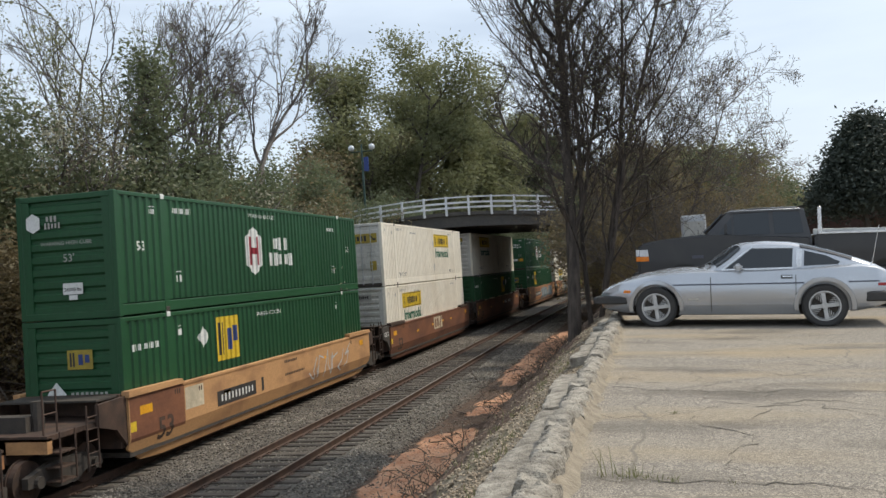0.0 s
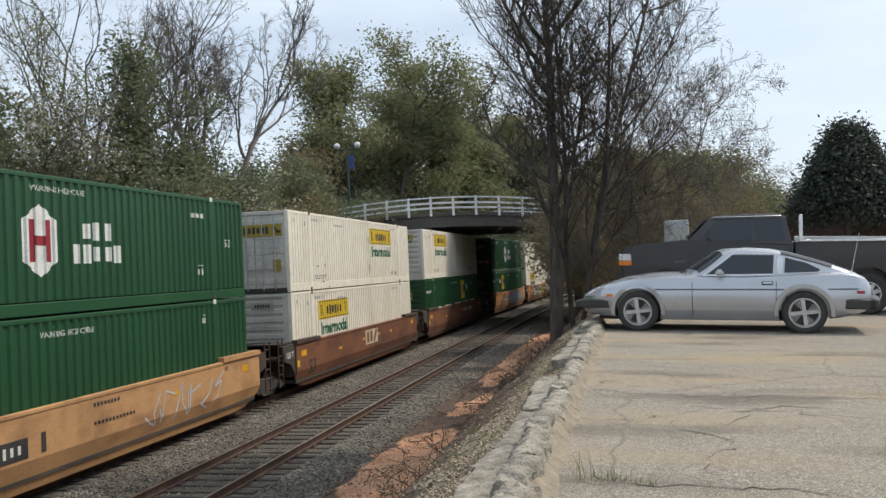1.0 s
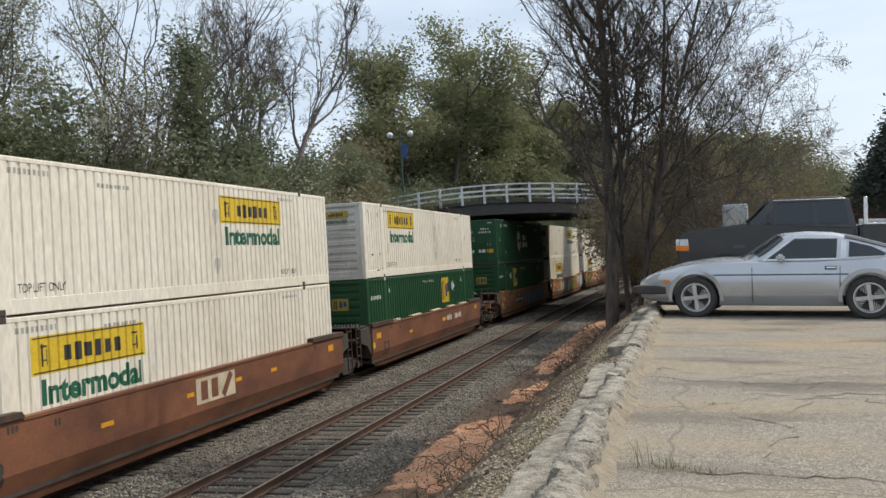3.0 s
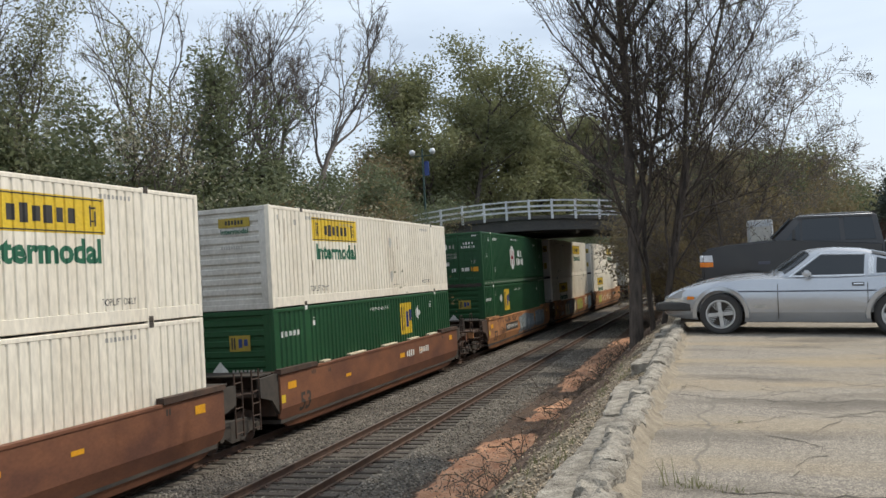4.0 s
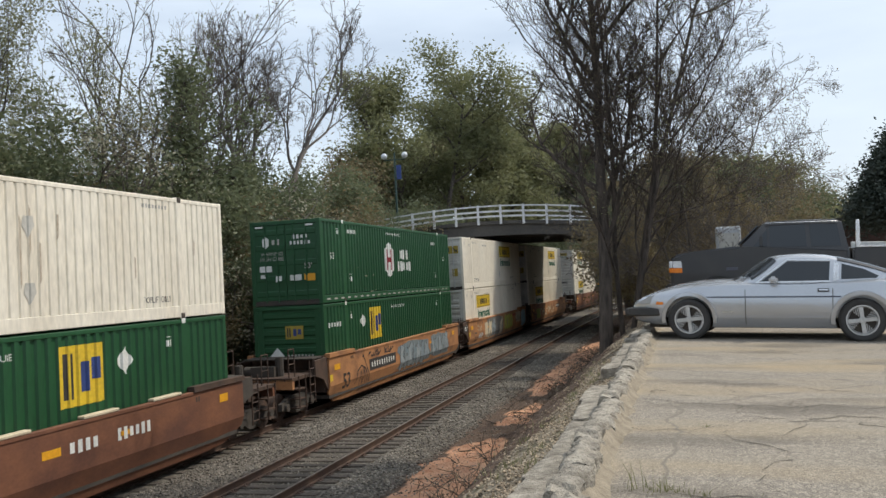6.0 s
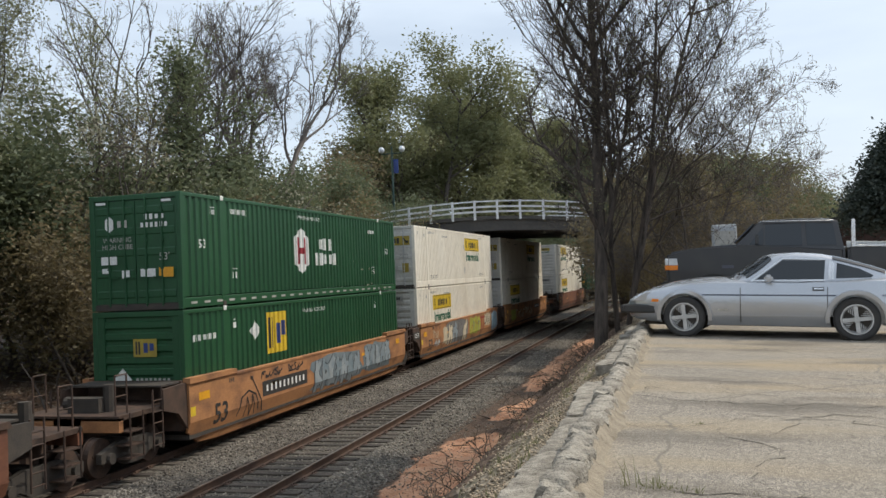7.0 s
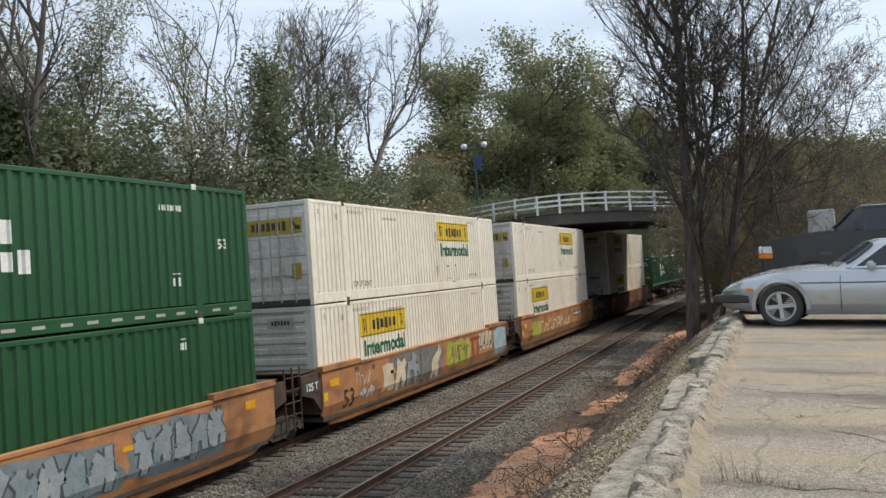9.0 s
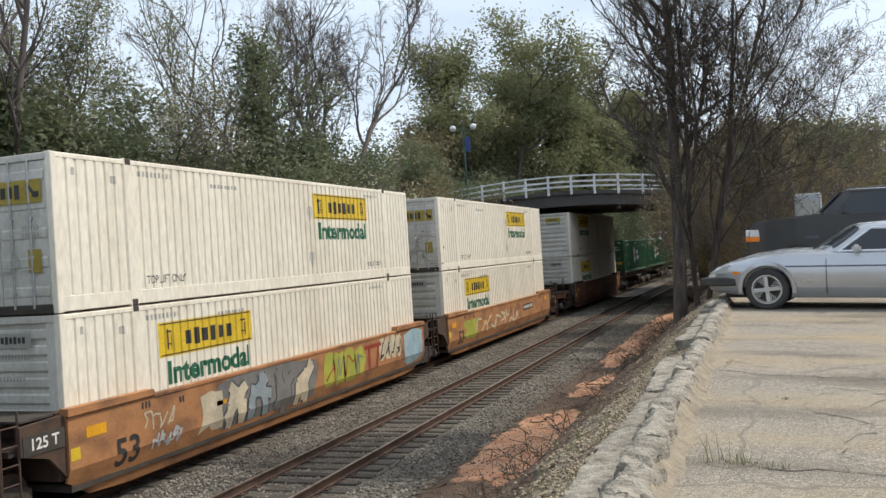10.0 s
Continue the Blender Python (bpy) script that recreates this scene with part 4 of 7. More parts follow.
def car_mark(name, polys, material, y, z, lift=0.006, layered=True):
    bm = bmesh.new()
    for i, p in enumerate(polys):
        vs = [bm.verts.new((0.0006 * (i % 8) if layered else 0.0, y + u, z + v)) for u, v in p]
        if len(vs) > 2:
            try:
                bm.faces.new(vs)
            except ValueError:
                pass
    bmesh.ops.bisect_plane(bm, geom=bm.verts[:] + bm.edges[:] + bm.faces[:], dist=1e-5, plane_co=(0, 0, 0.72), plane_no=(0, 0, 1))
    for v in bm.verts:
        v.co.x += SIDE_X - float(np.interp(v.co.z, [0.14, 0.72, 1.7], [0.2, 0.0, 0.0])) + lift
    return name, bm, material


def ladder(bm, x, y, z0, z1, w=0.36, n=5):
    for d in (-w / 2, w / 2):
        tube(bm, (x, y + d, z0), (x, y + d, z1), 0.022, n=6)
    for i in range(n):
        z = z0 + 0.1 + (z1 - z0 - 0.35) * i / (n - 1)
        tube(bm, (x, y - w / 2, z), (x, y + w / 2, z), 0.016, n=6)


def well_car(s, paint, label, outer, marks=(), tail=1.25):
    car = thing("well_car", pose(TRAIN_X, s, RAIL_Z), label, "well car", "well cars")
    for side in (1, -1):
        bm = bmesh.new()
        car_side(bm, side)
        part("side_sheet", bm, paint, car)
        for y0, y1 in ((-0.15, 2.15), (14.2, 16.65)):
            bm = bmesh.new()
            prism(bm, [(y0, 1.66), (y1, 1.66), (y1, 1.7), (y1 - 0.06, 1.78), (y0, 1.8)], 0, *sorted((side * (SIDE_X + 0.05), side * (HW + 0.02))))
            part("top_plate", bm, paint if paint is not BROWN else RUST, car)
        bm = bmesh.new()
        box(bm, *sorted((side * (SIDE_X + 0.02), side * (SIDE_X - 0.12))), 2.15, 14.2, 1.6, 1.68)
        bevel(bm, 0.01)
        part("top_chord", bm, paint, car)
    bm = bmesh.new()
    box(bm, -1.35, 1.35, 0.0, 16.4, 0.3, 0.42)
    part("well_floor", bm, GRIME, car)
    for far in (0, 1):
        def q(y):
            return LEN - y if far else y
        long_ = outer[far]
        end = -2.6 if long_ else -tail
        bm = bmesh.new()
        box(bm, -1.3, 1.3, *sorted((q(-0.1), q(end))), 1.2, 1.3)
        box(bm, -0.35, 0.35, *sorted((q(-0.1), q(end))), 0.75, 1.2)
        box(bm, -1.3, 1.3, *sorted((q(-0.02), q(-0.22))), 0.55, 1.74)
        part("end_platform", bm, RUST, car)
        bm = bmesh.new()
        box(bm, -1.25, 1.25, *sorted((q(-0.2), q(-0.95))), 1.7, 1.74)
        part("deck_grating", bm, GRIME, car)
        for side in (1, -1):
            bm = bmesh.new()
            prism(bm, [(q(-0.12), 1.7), (q(-1.1), 1.66), (q(-1.1), 1.18), (q(-0.5), 1.02), (q(-0.12), 0.6)], 0, *sorted((side * 1.4, side * 1.3)))
            ep = part("end_plate", bm, RUST if paint is not BROWN else GRIME, car)
            bm = bmesh.new()
            ladder(bm, side * 1.36, q(-1.28), 0.35, 1.95 if not long_ else 1.7)
            part("ladder", bm, RUST, car)
        if long_:
            bm = bmesh.new()
            box(bm, -1.3, 1.3, *sorted((q(-2.45), q(-2.6))), 0.95, 1.25)
            part("end_sill", bm, paint, car)
            bm = bmesh.new()
            box(bm, -0.12, 0.12, *sorted((q(-2.6), q(-3.2))), 0.72, 1.0)
            box(bm, -0.2, 0.2, *sorted((q(-3.0), q(-3.28))), 0.7, 1.02)
            part("coupler", bm, RUST, car)
            for x in (-0.95, 1.15):
                bm = bmesh.new()
                for y in (-2.1, -2.5):
                    tube(bm, (x, q(y), 1.25), (x, q(y), 2.15), 0.02, n=6)
                tube(bm, (x, q(-2.1), 2.15), (x, q(-2.5), 2.15), 0.02, n=6)
                tube(bm, (x, q(-2.1), 1.7), (x, q(-2.5), 1.7), 0.016, n=6)
                part("handrail", bm, RUST, car)
            bm = bmesh.new()
            tube(bm, (0.55, q(-1.9), 1.3), (0.55, q(-1.9), 1.9), 0.13, n=10)
            tube(bm, (-0.8, q(-1.6), 1.42), (0.3, q(-1.6), 1.42), 0.16, n=12)
            box(bm, -0.3, 0.5, *sorted((q(-2.2), q(-2.0))), 1.3, 1.62)
            part("brake_gear", bm, GRIME, car)
            bm = bmesh.new()
            for z in (0.35, 0.62, 0.92):
                box(bm, 1.0, 1.42, *sorted((q(-1.9), q(-2.4))), z, z + 0.03)
            for y in (-1.92, -2.38):
                tube(bm, (1.42, q(y), 0.35), (1.42, q(y), 1.35), 0.02, n=6)
            part("step", bm, RUST, car)
    add_truck(car, -1.75)
    if outer[1]:
        add_truck(car, LEN + 1.75)
    for name, bm, m in marks:
        mark = part(name, bm, m, car)
        if name in ("tag", "number_mark", "builder_stencil", "stencil", "plate_lettering"):
            mark["kind"] = "stuff"
    CARS.append((car, s))
    return car


def plate_marks():
    """Unit plate at the end: dark plate, stencilled number."""
    bm = bmesh.new()
    box(bm, 1.4, 1.412, -1.05, -0.14, 1.16, 1.5)
    bm2 = bmesh.new()
    for p in words("125 T", 0.27, 0.006):
        vs = [bm2.verts.new((1.418, -0.6 + u, 1.33 + v)) for u, v in p]
        try:
            bm2.faces.new(vs)
        except ValueError:
            pass
    return [("number_plate", bm, GRIME), ("plate_lettering", bm2, LOGWHITE)]


def blob(w, h, seed, n=14, rag=0.22):
    r = random.Random(seed)
    out = []
    for i in range(n):
        a = 2 * math.pi * i / n
        k = 1 + r.uniform(-rag, rag)
        c, s = math.cos(a), math.sin(a)
        # squarish
        g = 1 / max(abs(c), abs(s)) ** 0.6
        out.append((w / 2 * c * k * g, h / 2 * s * min(k, 1.05) * g))
    return [out]


def stroke(pts, w):
    """A painted line through pts."""
    out = []
    for (a, b), (c, d) in zip(pts, pts[1:]):
        L = math.hypot(c - a, d - b) or 1
        nx, ny = -(d - b) / L * w / 2, (c - a) / L * w / 2
        out.append([(a + nx, b + ny), (a - nx, b - ny), (c - nx, d - ny), (c + nx, d + ny)])
    return out


def spray(name, rgb, other=None):
    return mat(name, rgb, other or tuple(0.7 * c for c in rgb), 2.5, 0.65, 0, 0.03, 18)


def scrawl(seed, n, w, h, thick):
    """A row of looping sprayed strokes with no letters in it."""
    r = random.Random(seed)
    out = []
    for i in range(n):
        u = -w / 2 + w * (i + 0.5) / n
        k = w / n * 0.55
        pts = [(u + r.uniform(-k, k), r.uniform(-h / 2, h / 2)) for _ in range(3)]
        pts = [(u - k, -h / 2 * r.uniform(0.3, 1))] + pts + [(u + k, h / 2 * r.uniform(0.2, 1))]
        out += stroke(pts, thick)
    return out


def piece(seed, n, w, h, y, z, fills, edge):
    """A sprayed piece: broad slanted strokes, each filled over a dark edge."""
    r = random.Random(seed)
    out = []
    for i in range(n):
        u = y - w / 2 + w * (i + 0.5) / n
        k = w / n * 0.42
        lines = []
        for _ in range(3):
            a, b = r.uniform(-k, k), r.uniform(-k, k)
            lines.append([(a, -h / 2 * r.uniform(0.5, 1)), (a + r.uniform(-0.1, 0.1), r.uniform(-0.2, 0.2) * h), (b, h / 2 * r.uniform(0.5, 1))])
        lines.append([(-k, r.uniform(-0.3, 0.4) * h), (k, r.uniform(-0.3, 0.4) * h)])
        th = min(0.24, w / n * 0.34)
        out.append(car_mark("graffiti_outline", [q for l in lines for q in stroke(l, th + 0.1)], edge, u, z, 0.007 + 0.0006 * i))
        out.append(car_mark("graffiti_letter", [q for l in lines for q in stroke(l, th)], fills[i % len(fills)], u, z, 0.012 + 0.0006 * i))
    return out


def build_train():
    low, high = -2.345, 0.557
    grey, silver_, blue_, lime, red_, cream, ink = (spray("grey_spray_paint", (0.2, 0.19, 0.18)), spray("silver_spray_paint", (0.5, 0.52, 0.52)), spray("pale_blue_spray_paint", (0.35, 0.47, 0.52), (0.22, 0.33, 0.4)),
        spray("yellow_green_spray_paint", (0.4, 0.4, 0.06), (0.28, 0.3, 0.05)), spray("red_spray_paint", (0.35, 0.05, 0.03)), spray("cream_spray_paint", (0.62, 0.53, 0.38)), spray("black_spray_paint", (0.025, 0.025, 0.025)))

    def common(seed, tone=LOGBLACK):
        return [car_mark("stencil", words("53", 0.72, 0.015), tone, 1.35, 0.72), car_mark("reflector", rect(0.5, 0.2), DECAL, 0.55, 1.3), car_mark("reflector", rect(0.22, 0.22), LOGYEL, 0.02, 0.98),
                car_mark("reflector", rect(0.4, 0.1), DECAL, 4.4, 1.1), car_mark("reflector", rect(0.35, 0.1), DECAL, 11.6, 1.2), car_mark("reflector", rect(0.4, 0.2), DECAL, 15.6, 1.35),
                car_mark("stencil", bars(seed, 3, 0.3, 0.14), tone, 1.9, 1.5), car_mark("stencil", bars(seed, 2, 0.2, 0.14), tone, 3.0, 1.42), car_mark("stencil", bars(seed, 2, 0.2, 0.14), tone, 14.4, 1.48)]

    a_marks = [car_mark("number_panel", rect(2.3, 0.4), LOGBLACK, 5.0, 0.98), car_mark("number_mark", bars(1, 10, 2.0, 0.22, 0.6), LOGWHITE, 5.0, 0.98, 0.01), car_mark("stencil", bars(2, 1, 0.25, 0.4), LOGBLACK, 6.6, 1.0),
               car_mark("builder_stencil", bars(5, 12, 1.6, 0.08), LOGBLACK, 9.0, 1.05), car_mark("builder_stencil", bars(6, 8, 1.0, 0.09), LOGBLACK, 8.7, 1.45),
               car_mark("tag", scrawl(7, 6, 4.0, 1.0, 0.05), silver_, 12.2, 1.0), car_mark("faded_patch", rect(0.9, 0.55), cream, 2.7, 1.25, 0.004), car_mark("repainted_end", rect(2.3, 1.0), BROWN, 1.06, 1.14, 0.003)] + common(1, RUST)
    b_marks = [car_mark("logo_panel", rect(1.8, 0.62), cream, 8.55, 1.2), car_mark("logo_bar", rect(0.3, 0.46, -0.55) + rect(0.3, 0.46, -0.08), BROWN, 8.55, 1.2, 0.01),
               car_mark("logo_stroke", stroke([(0.3, -0.26), (0.72, 0.26)], 0.2), BROWN, 8.55, 1.2, 0.01), car_mark("reflector", rect(0.3, 0.1), DECAL, 7.4, 1.18), car_mark("reflector", rect(0.3, 0.1), DECAL, 9.65, 1.22)] + common(2, GRIME)
    c_marks = [car_mark("number_mark", bars(1, 4, 0.9, 0.26), LOGWHITE, 10.3, 1.2), car_mark("number_mark", bars(2, 6, 1.2, 0.26), LOGWHITE, 11.9, 1.2), car_mark("reflector", rect(0.5, 0.16), DECAL, 9.4, 1.2)] + common(3, GRIME)
    d_marks = [car_mark("number_panel", rect(3.0, 0.42), LOGBLACK, 5.1, 1.02), car_mark("number_mark", bars(1, 10, 2.7, 0.22, 0.6), LOGWHITE, 5.1, 1.02, 0.01), car_mark("tag", scrawl(21, 5, 1.3, 0.24, 0.045), ink, 4.2, 1.42), car_mark("tag", scrawl(22, 4, 1.0, 0.24, 0.045), ink, 5.8, 1.42),
               car_mark("tag", stroke([(-0.7, -0.35), (-0.5, 0.1), (-0.1, 0.25), (0.3, 0.1), (0.5, -0.35)], 0.05) + stroke([(-0.3, -0.45), (-0.2, 0.1), (0.0, -0.45), (0.1, 0.12), (0.3, -0.45)], 0.04) + stroke([(0.1, 0.6), (0.6, -0.1), (0.8, -0.5)], 0.05), ink, 2.9, 0.85)] + common(4)
    dull_ = spray("dull_silver_spray_paint", (0.3, 0.33, 0.34), (0.2, 0.25, 0.28))
    slate_dark = spray("dark_slate_spray_paint", (0.055, 0.065, 0.075), (0.08, 0.09, 0.1))
    teal = spray("grey_blue_spray_paint", (0.17, 0.225, 0.255), (0.27, 0.29, 0.29))
    slate = spray("slate_spray_paint", (0.13, 0.17, 0.19), (0.2, 0.23, 0.24))
    for k, (u, w, h, z) in enumerate(((9.2, 4.4, 1.3, 0.86), (13.1, 3.1, 1.15, 0.98))):
        d_marks.append(car_mark("graffiti_ground", blob(w, h, 30 + k, 26, 0.14), slate, u, z, 0.005))
        d_marks += piece(40 + k, 7 if k == 0 else 5, w * 0.92, h * 0.82, u, z + 0.04, (dull_, teal), slate_dark)
    e_marks = [car_mark("tag", scrawl(71, 4, 0.9, 0.4, 0.04), cream, 2.3, 1.15), car_mark("tag", scrawl(72, 5, 0.9, 0.35, 0.05), silver_, 2.5, 0.75), car_mark("graffiti_splash", blob(0.9, 0.9, 73, 16, 0.4), cream, 4.0, 0.95)] + common(5)
    e_marks.append(car_mark("graffiti_ground", blob(4.6, 1.42, 80, 26, 0.1), grey, 6.5, 0.9, 0.005))
    e_marks += piece(84, 4, 4.2, 1.2, 6.5, 0.92, (cream, dull_, grey), slate_dark)
    for i in range(4):
        e_marks.append(car_mark("graffiti_letter", blob(0.75, 0.95, 90 + i, 12, 0.25), lime, 9.5 + i * 0.62, 1.05, 0.008))
        e_marks.append(car_mark("graffiti_outline", scrawl(95 + i, 1, 0.5, 0.8, 0.05), grey if i % 2 else red_, 9.5 + i * 0.62, 1.05, 0.012))
    for i in range(2):
        e_marks.append(car_mark("graffiti_stroke", stroke([(-0.3, 0.3), (0.3, 0.3)], 0.12) + stroke([(0.1 * i, 0.3), (-0.1 * i, -0.4)], 0.14), red_, 12.05 + i * 0.6, 1.1, 0.01))
    for i in range(4):
        e_marks.append(car_mark("graffiti_letter", blob(0.46, 0.75, 110 + i, 12, 0.18), cream, 13.0 + i * 0.44, 1.2, 0.008))
        e_marks.append(car_mark("graffiti_outline", scrawl(115 + i, 1, 0.3, 0.55, 0.06), ink, 13.0 + i * 0.44, 1.2, 0.012))
    e_marks.append(car_mark("graffiti_panel", blob(1.7, 1.15, 120, 18, 0.08), blue_, 15.6, 1.02, 0.008))
    f_marks = [car_mark("tag", scrawl(131, 9, 6.5, 0.7, 0.09), cream, 6.5, 1.0), car_mark("graffiti_patch", blob(1.6, 0.8, 132, 16, 0.3), lime, 2.6, 0.95), car_mark("number_panel", rect(1.9, 0.3), LOGBLACK, 11.8, 1.2), car_mark("number_mark", bars(3, 9, 1.7, 0.18), LOGWHITE, 11.8, 1.2, 0.01)] + common(6)

    yard = "running in a train on the far track"
    well_car(-5.4, ORANGE, "rusty well car, its end platform passing", (False, True), [], 1.25)
    well_car(17.1, TAN, "faded yellow-orange well car with white sprayed tag", (True, False), a_marks)
    well_car(36.85, BROWN, "red-brown well car with cream logo panel", (False, False), b_marks + plate_marks())
    car = well_car(56.4, BROWN, "red-brown well car with amber reflectors and pale pads", (False, True), c_marks)
    for y, w in ((2.6, 0.5), (4.6, 1.3), (7.6, 1.3), (10.3, 1.1), (12.6, 1.1)):
        bm = bmesh.new()
        box(bm, SIDE_X - 0.14, SIDE_X + 0.03, y, y + w, 1.684, 1.75)
        bevel(bm, 0.015)
        part("chord_pad", bm, cream, car, "pale worn pad")
    well_car(78.9, ORANGE, "orange well car covered in pale blue graffiti", (True, False), d_marks)
    well_car(98.0, ORANGE, "orange well car with grey, lime and cream graffiti", (False, False), e_marks + plate_marks())
    well_car(117.3, ORANGE, "weathered orange well car with faded tags", (False, True), f_marks)
    well_car(141.3, BROWN, "rusty brown well car in the bridge's shade", (True, True), common(8, GRIME))
    container("emp_front", 17.1, low, "green corrugated container with square yellow logo panel")
    container("hub_front", 17.1, high, "green corrugated container with white hexagon logo")
    container("white_lower", 36.85, low, "white corrugated container with yellow logo panel")
    container("white_upper", 36.85, high, "white corrugated container with grey rear doors")
    container("emp_rear", 56.4, low, "green corrugated container under a white one")
    container("white_upper_front", 56.4, high, "white corrugated container with ribbed grey end")
    container("emp_front", 78.9, low, "green corrugated container with square yellow logo panel")
    container("hub_doors", 78.9, high, "green corrugated container with dashed bottom rail")
    container("white_lower", 98.0, low, "white corrugated container with yellow logo panel")
    container("white_upper", 98.0, high, "white corrugated container with grey rear doors")
    container("white_lower", 117.3, low, "white corrugated container with yellow logo panel")
    container("white_upper", 117.3, high, "white corrugated container with grey rear doors")
    container("white_lower", 141.3, low, "white corrugated container under another in shade")
    container("white_upper_front", 141.3, high, "white corrugated container with ribbed grey end")
    for s in (161.8, 175.1, 188.4):
        short = container("hub_doors", s, -1.45, "single green container on a low flat car")
        short.scale = (1, SHORT, 1)
        car = thing("flat_car", pose(TRAIN_X, s, RAIL_Z), "low rusty skeleton flat car", "flat car", "flat cars")
        bm = bmesh.new()
        box(bm, -0.35, 0.35, -0.1, LEN * SHORT + 0.1, 0.85, 1.3)
        part("spine", bm, RUST, car)
        for y in (0.15, 1.7, 11.1, 12.6):
            bm = bmesh.new()
            box(bm, -1.3, 1.3, y - 0.15, y + 0.15, 1.25, 1.44)
            part("cross_arm", bm, RUST, car)
        add_truck(car, 1.6)
        add_truck(car, LEN * SHORT - 1.6)
        CARS.append((car, s))


build_train()


# ---- arched road bridge over the tracks ----
BY0, BY1 = 55.0, 72.5


def arch(x):
    d = abs(x + 12.9)
    return 5.82 - (0.0094 * d * d if d < 11 else 0.0094 * 121 + 0.207 * (d - 11))


def build_bridge():
    br = thing("road_bridge", pose(0, 0, 0), "dark steel arched road bridge with white railings", "bridge")
    xs = list(np.arange(-36, 8.1, 1.0))

    def band(y0, y1, top, low, name, material, label=""):
        bm = bmesh.new()
        last = None
        for x in xs:
            t, b = top(x), low(x)
            cur = [bm.verts.new(c) for c in ((x, y0, b), (x, y0, t), (x, y1, t), (x, y1, b))]
            if last:
                for i in range(4):
                    bm.faces.new((last[i], cur[i], cur[(i + 1) % 4], last[(i + 1) % 4]))
            else:
                bm.faces.new(cur[::-1])
            last = cur
        bm.faces.new(last)
        return part(name, bm, material, br, label)

    band(BY0 - 0.1, BY1 + 0.1, lambda x: arch(x) - 1.0, lambda x: arch(x) - 1.22, "deck", BRDARK)
    for y in np.linspace(BY0 + 0.05, BY1 - 0.4, 6):
        band(y, y + 0.35, lambda x: arch(x) - 1.22, lambda x: arch(x) - 1.22 - 0.75 + 0.3 * (arch(-12.9) - arch(x)), "girder", BRDARK)
    for y in (BY0 - 0.16, BY1 + 0.1):
        for d, w in ((0.0, 0.09), (-0.34, 0.12), (-0.66, 0.12)):
            band(y - 0.05, y, lambda x: arch(x) + d, lambda x: arch(x) + d - w, "rail", BRWHITE)
        x = -35.3
        while x < 4:
            bm = bmesh.new()
            box(bm, x - 0.075, x + 0.075, y - 0.13, y - 0.05, arch(x) - 1.25, arch(x) + 0.03)
            bevel(bm, 0.012)
            part("post", bm, BRWHITE, br)
            x += 1.5
    for x0, x1 in ((-22.5, -19.5), (-3.2, -0.4)):
        bm = bmesh.new()
        box(bm, x0, x1, BY0 + 0.4, BY1 - 0.4, -3.4, 4.0)
        part("abutment", bm, CONC, br, "stained concrete abutment")


build_bridge()


def build_street_lamp(x, y):
    z = height(x, y)
    top = 10.2
    lp = thing("street_lamp", pose(x, y, 0), "dark green street lamp post with two globes beside the bridge", "street lamp")
    bm = bmesh.new()
    tube(bm, (0, 0, z), (0, 0, 5.0), 0.14, 0.1, 10)
    tube(bm, (0, 0, 5.0), (0, 0, top), 0.09, 0.06, 10)
    part("post", bm, LAMPGREEN, lp)
    bm = bmesh.new()
    tube(bm, (-0.75, 0, top - 0.5), (0.75, 0, top - 0.5), 0.04, n=8)
    part("arm", bm, LAMPGREEN, lp)
    for s in (-0.75, 0.75):
        bm = bmesh.new()
        bmesh.ops.create_uvsphere(bm, u_segments=12, v_segments=8, radius=0.22, matrix=Matrix.Translation((s, 0, top - 0.22)))
        part("globe", bm, LAMPGLASS, lp)
    bm = bmesh.new()
    box(bm, 0.1, 0.45, -0.02, 0.02, top - 1.9, top - 0.9)
    part("banner", bm, LOGBLUE, lp, "small blue banner")


LAMPGREEN = mat("dark_green_lamp_paint", (0.02, 0.05, 0.04), (0.03, 0.06, 0.05), 3, 0.5, 0.2, 0.05, 30)
build_street_lamp(-19.1, 57.0)


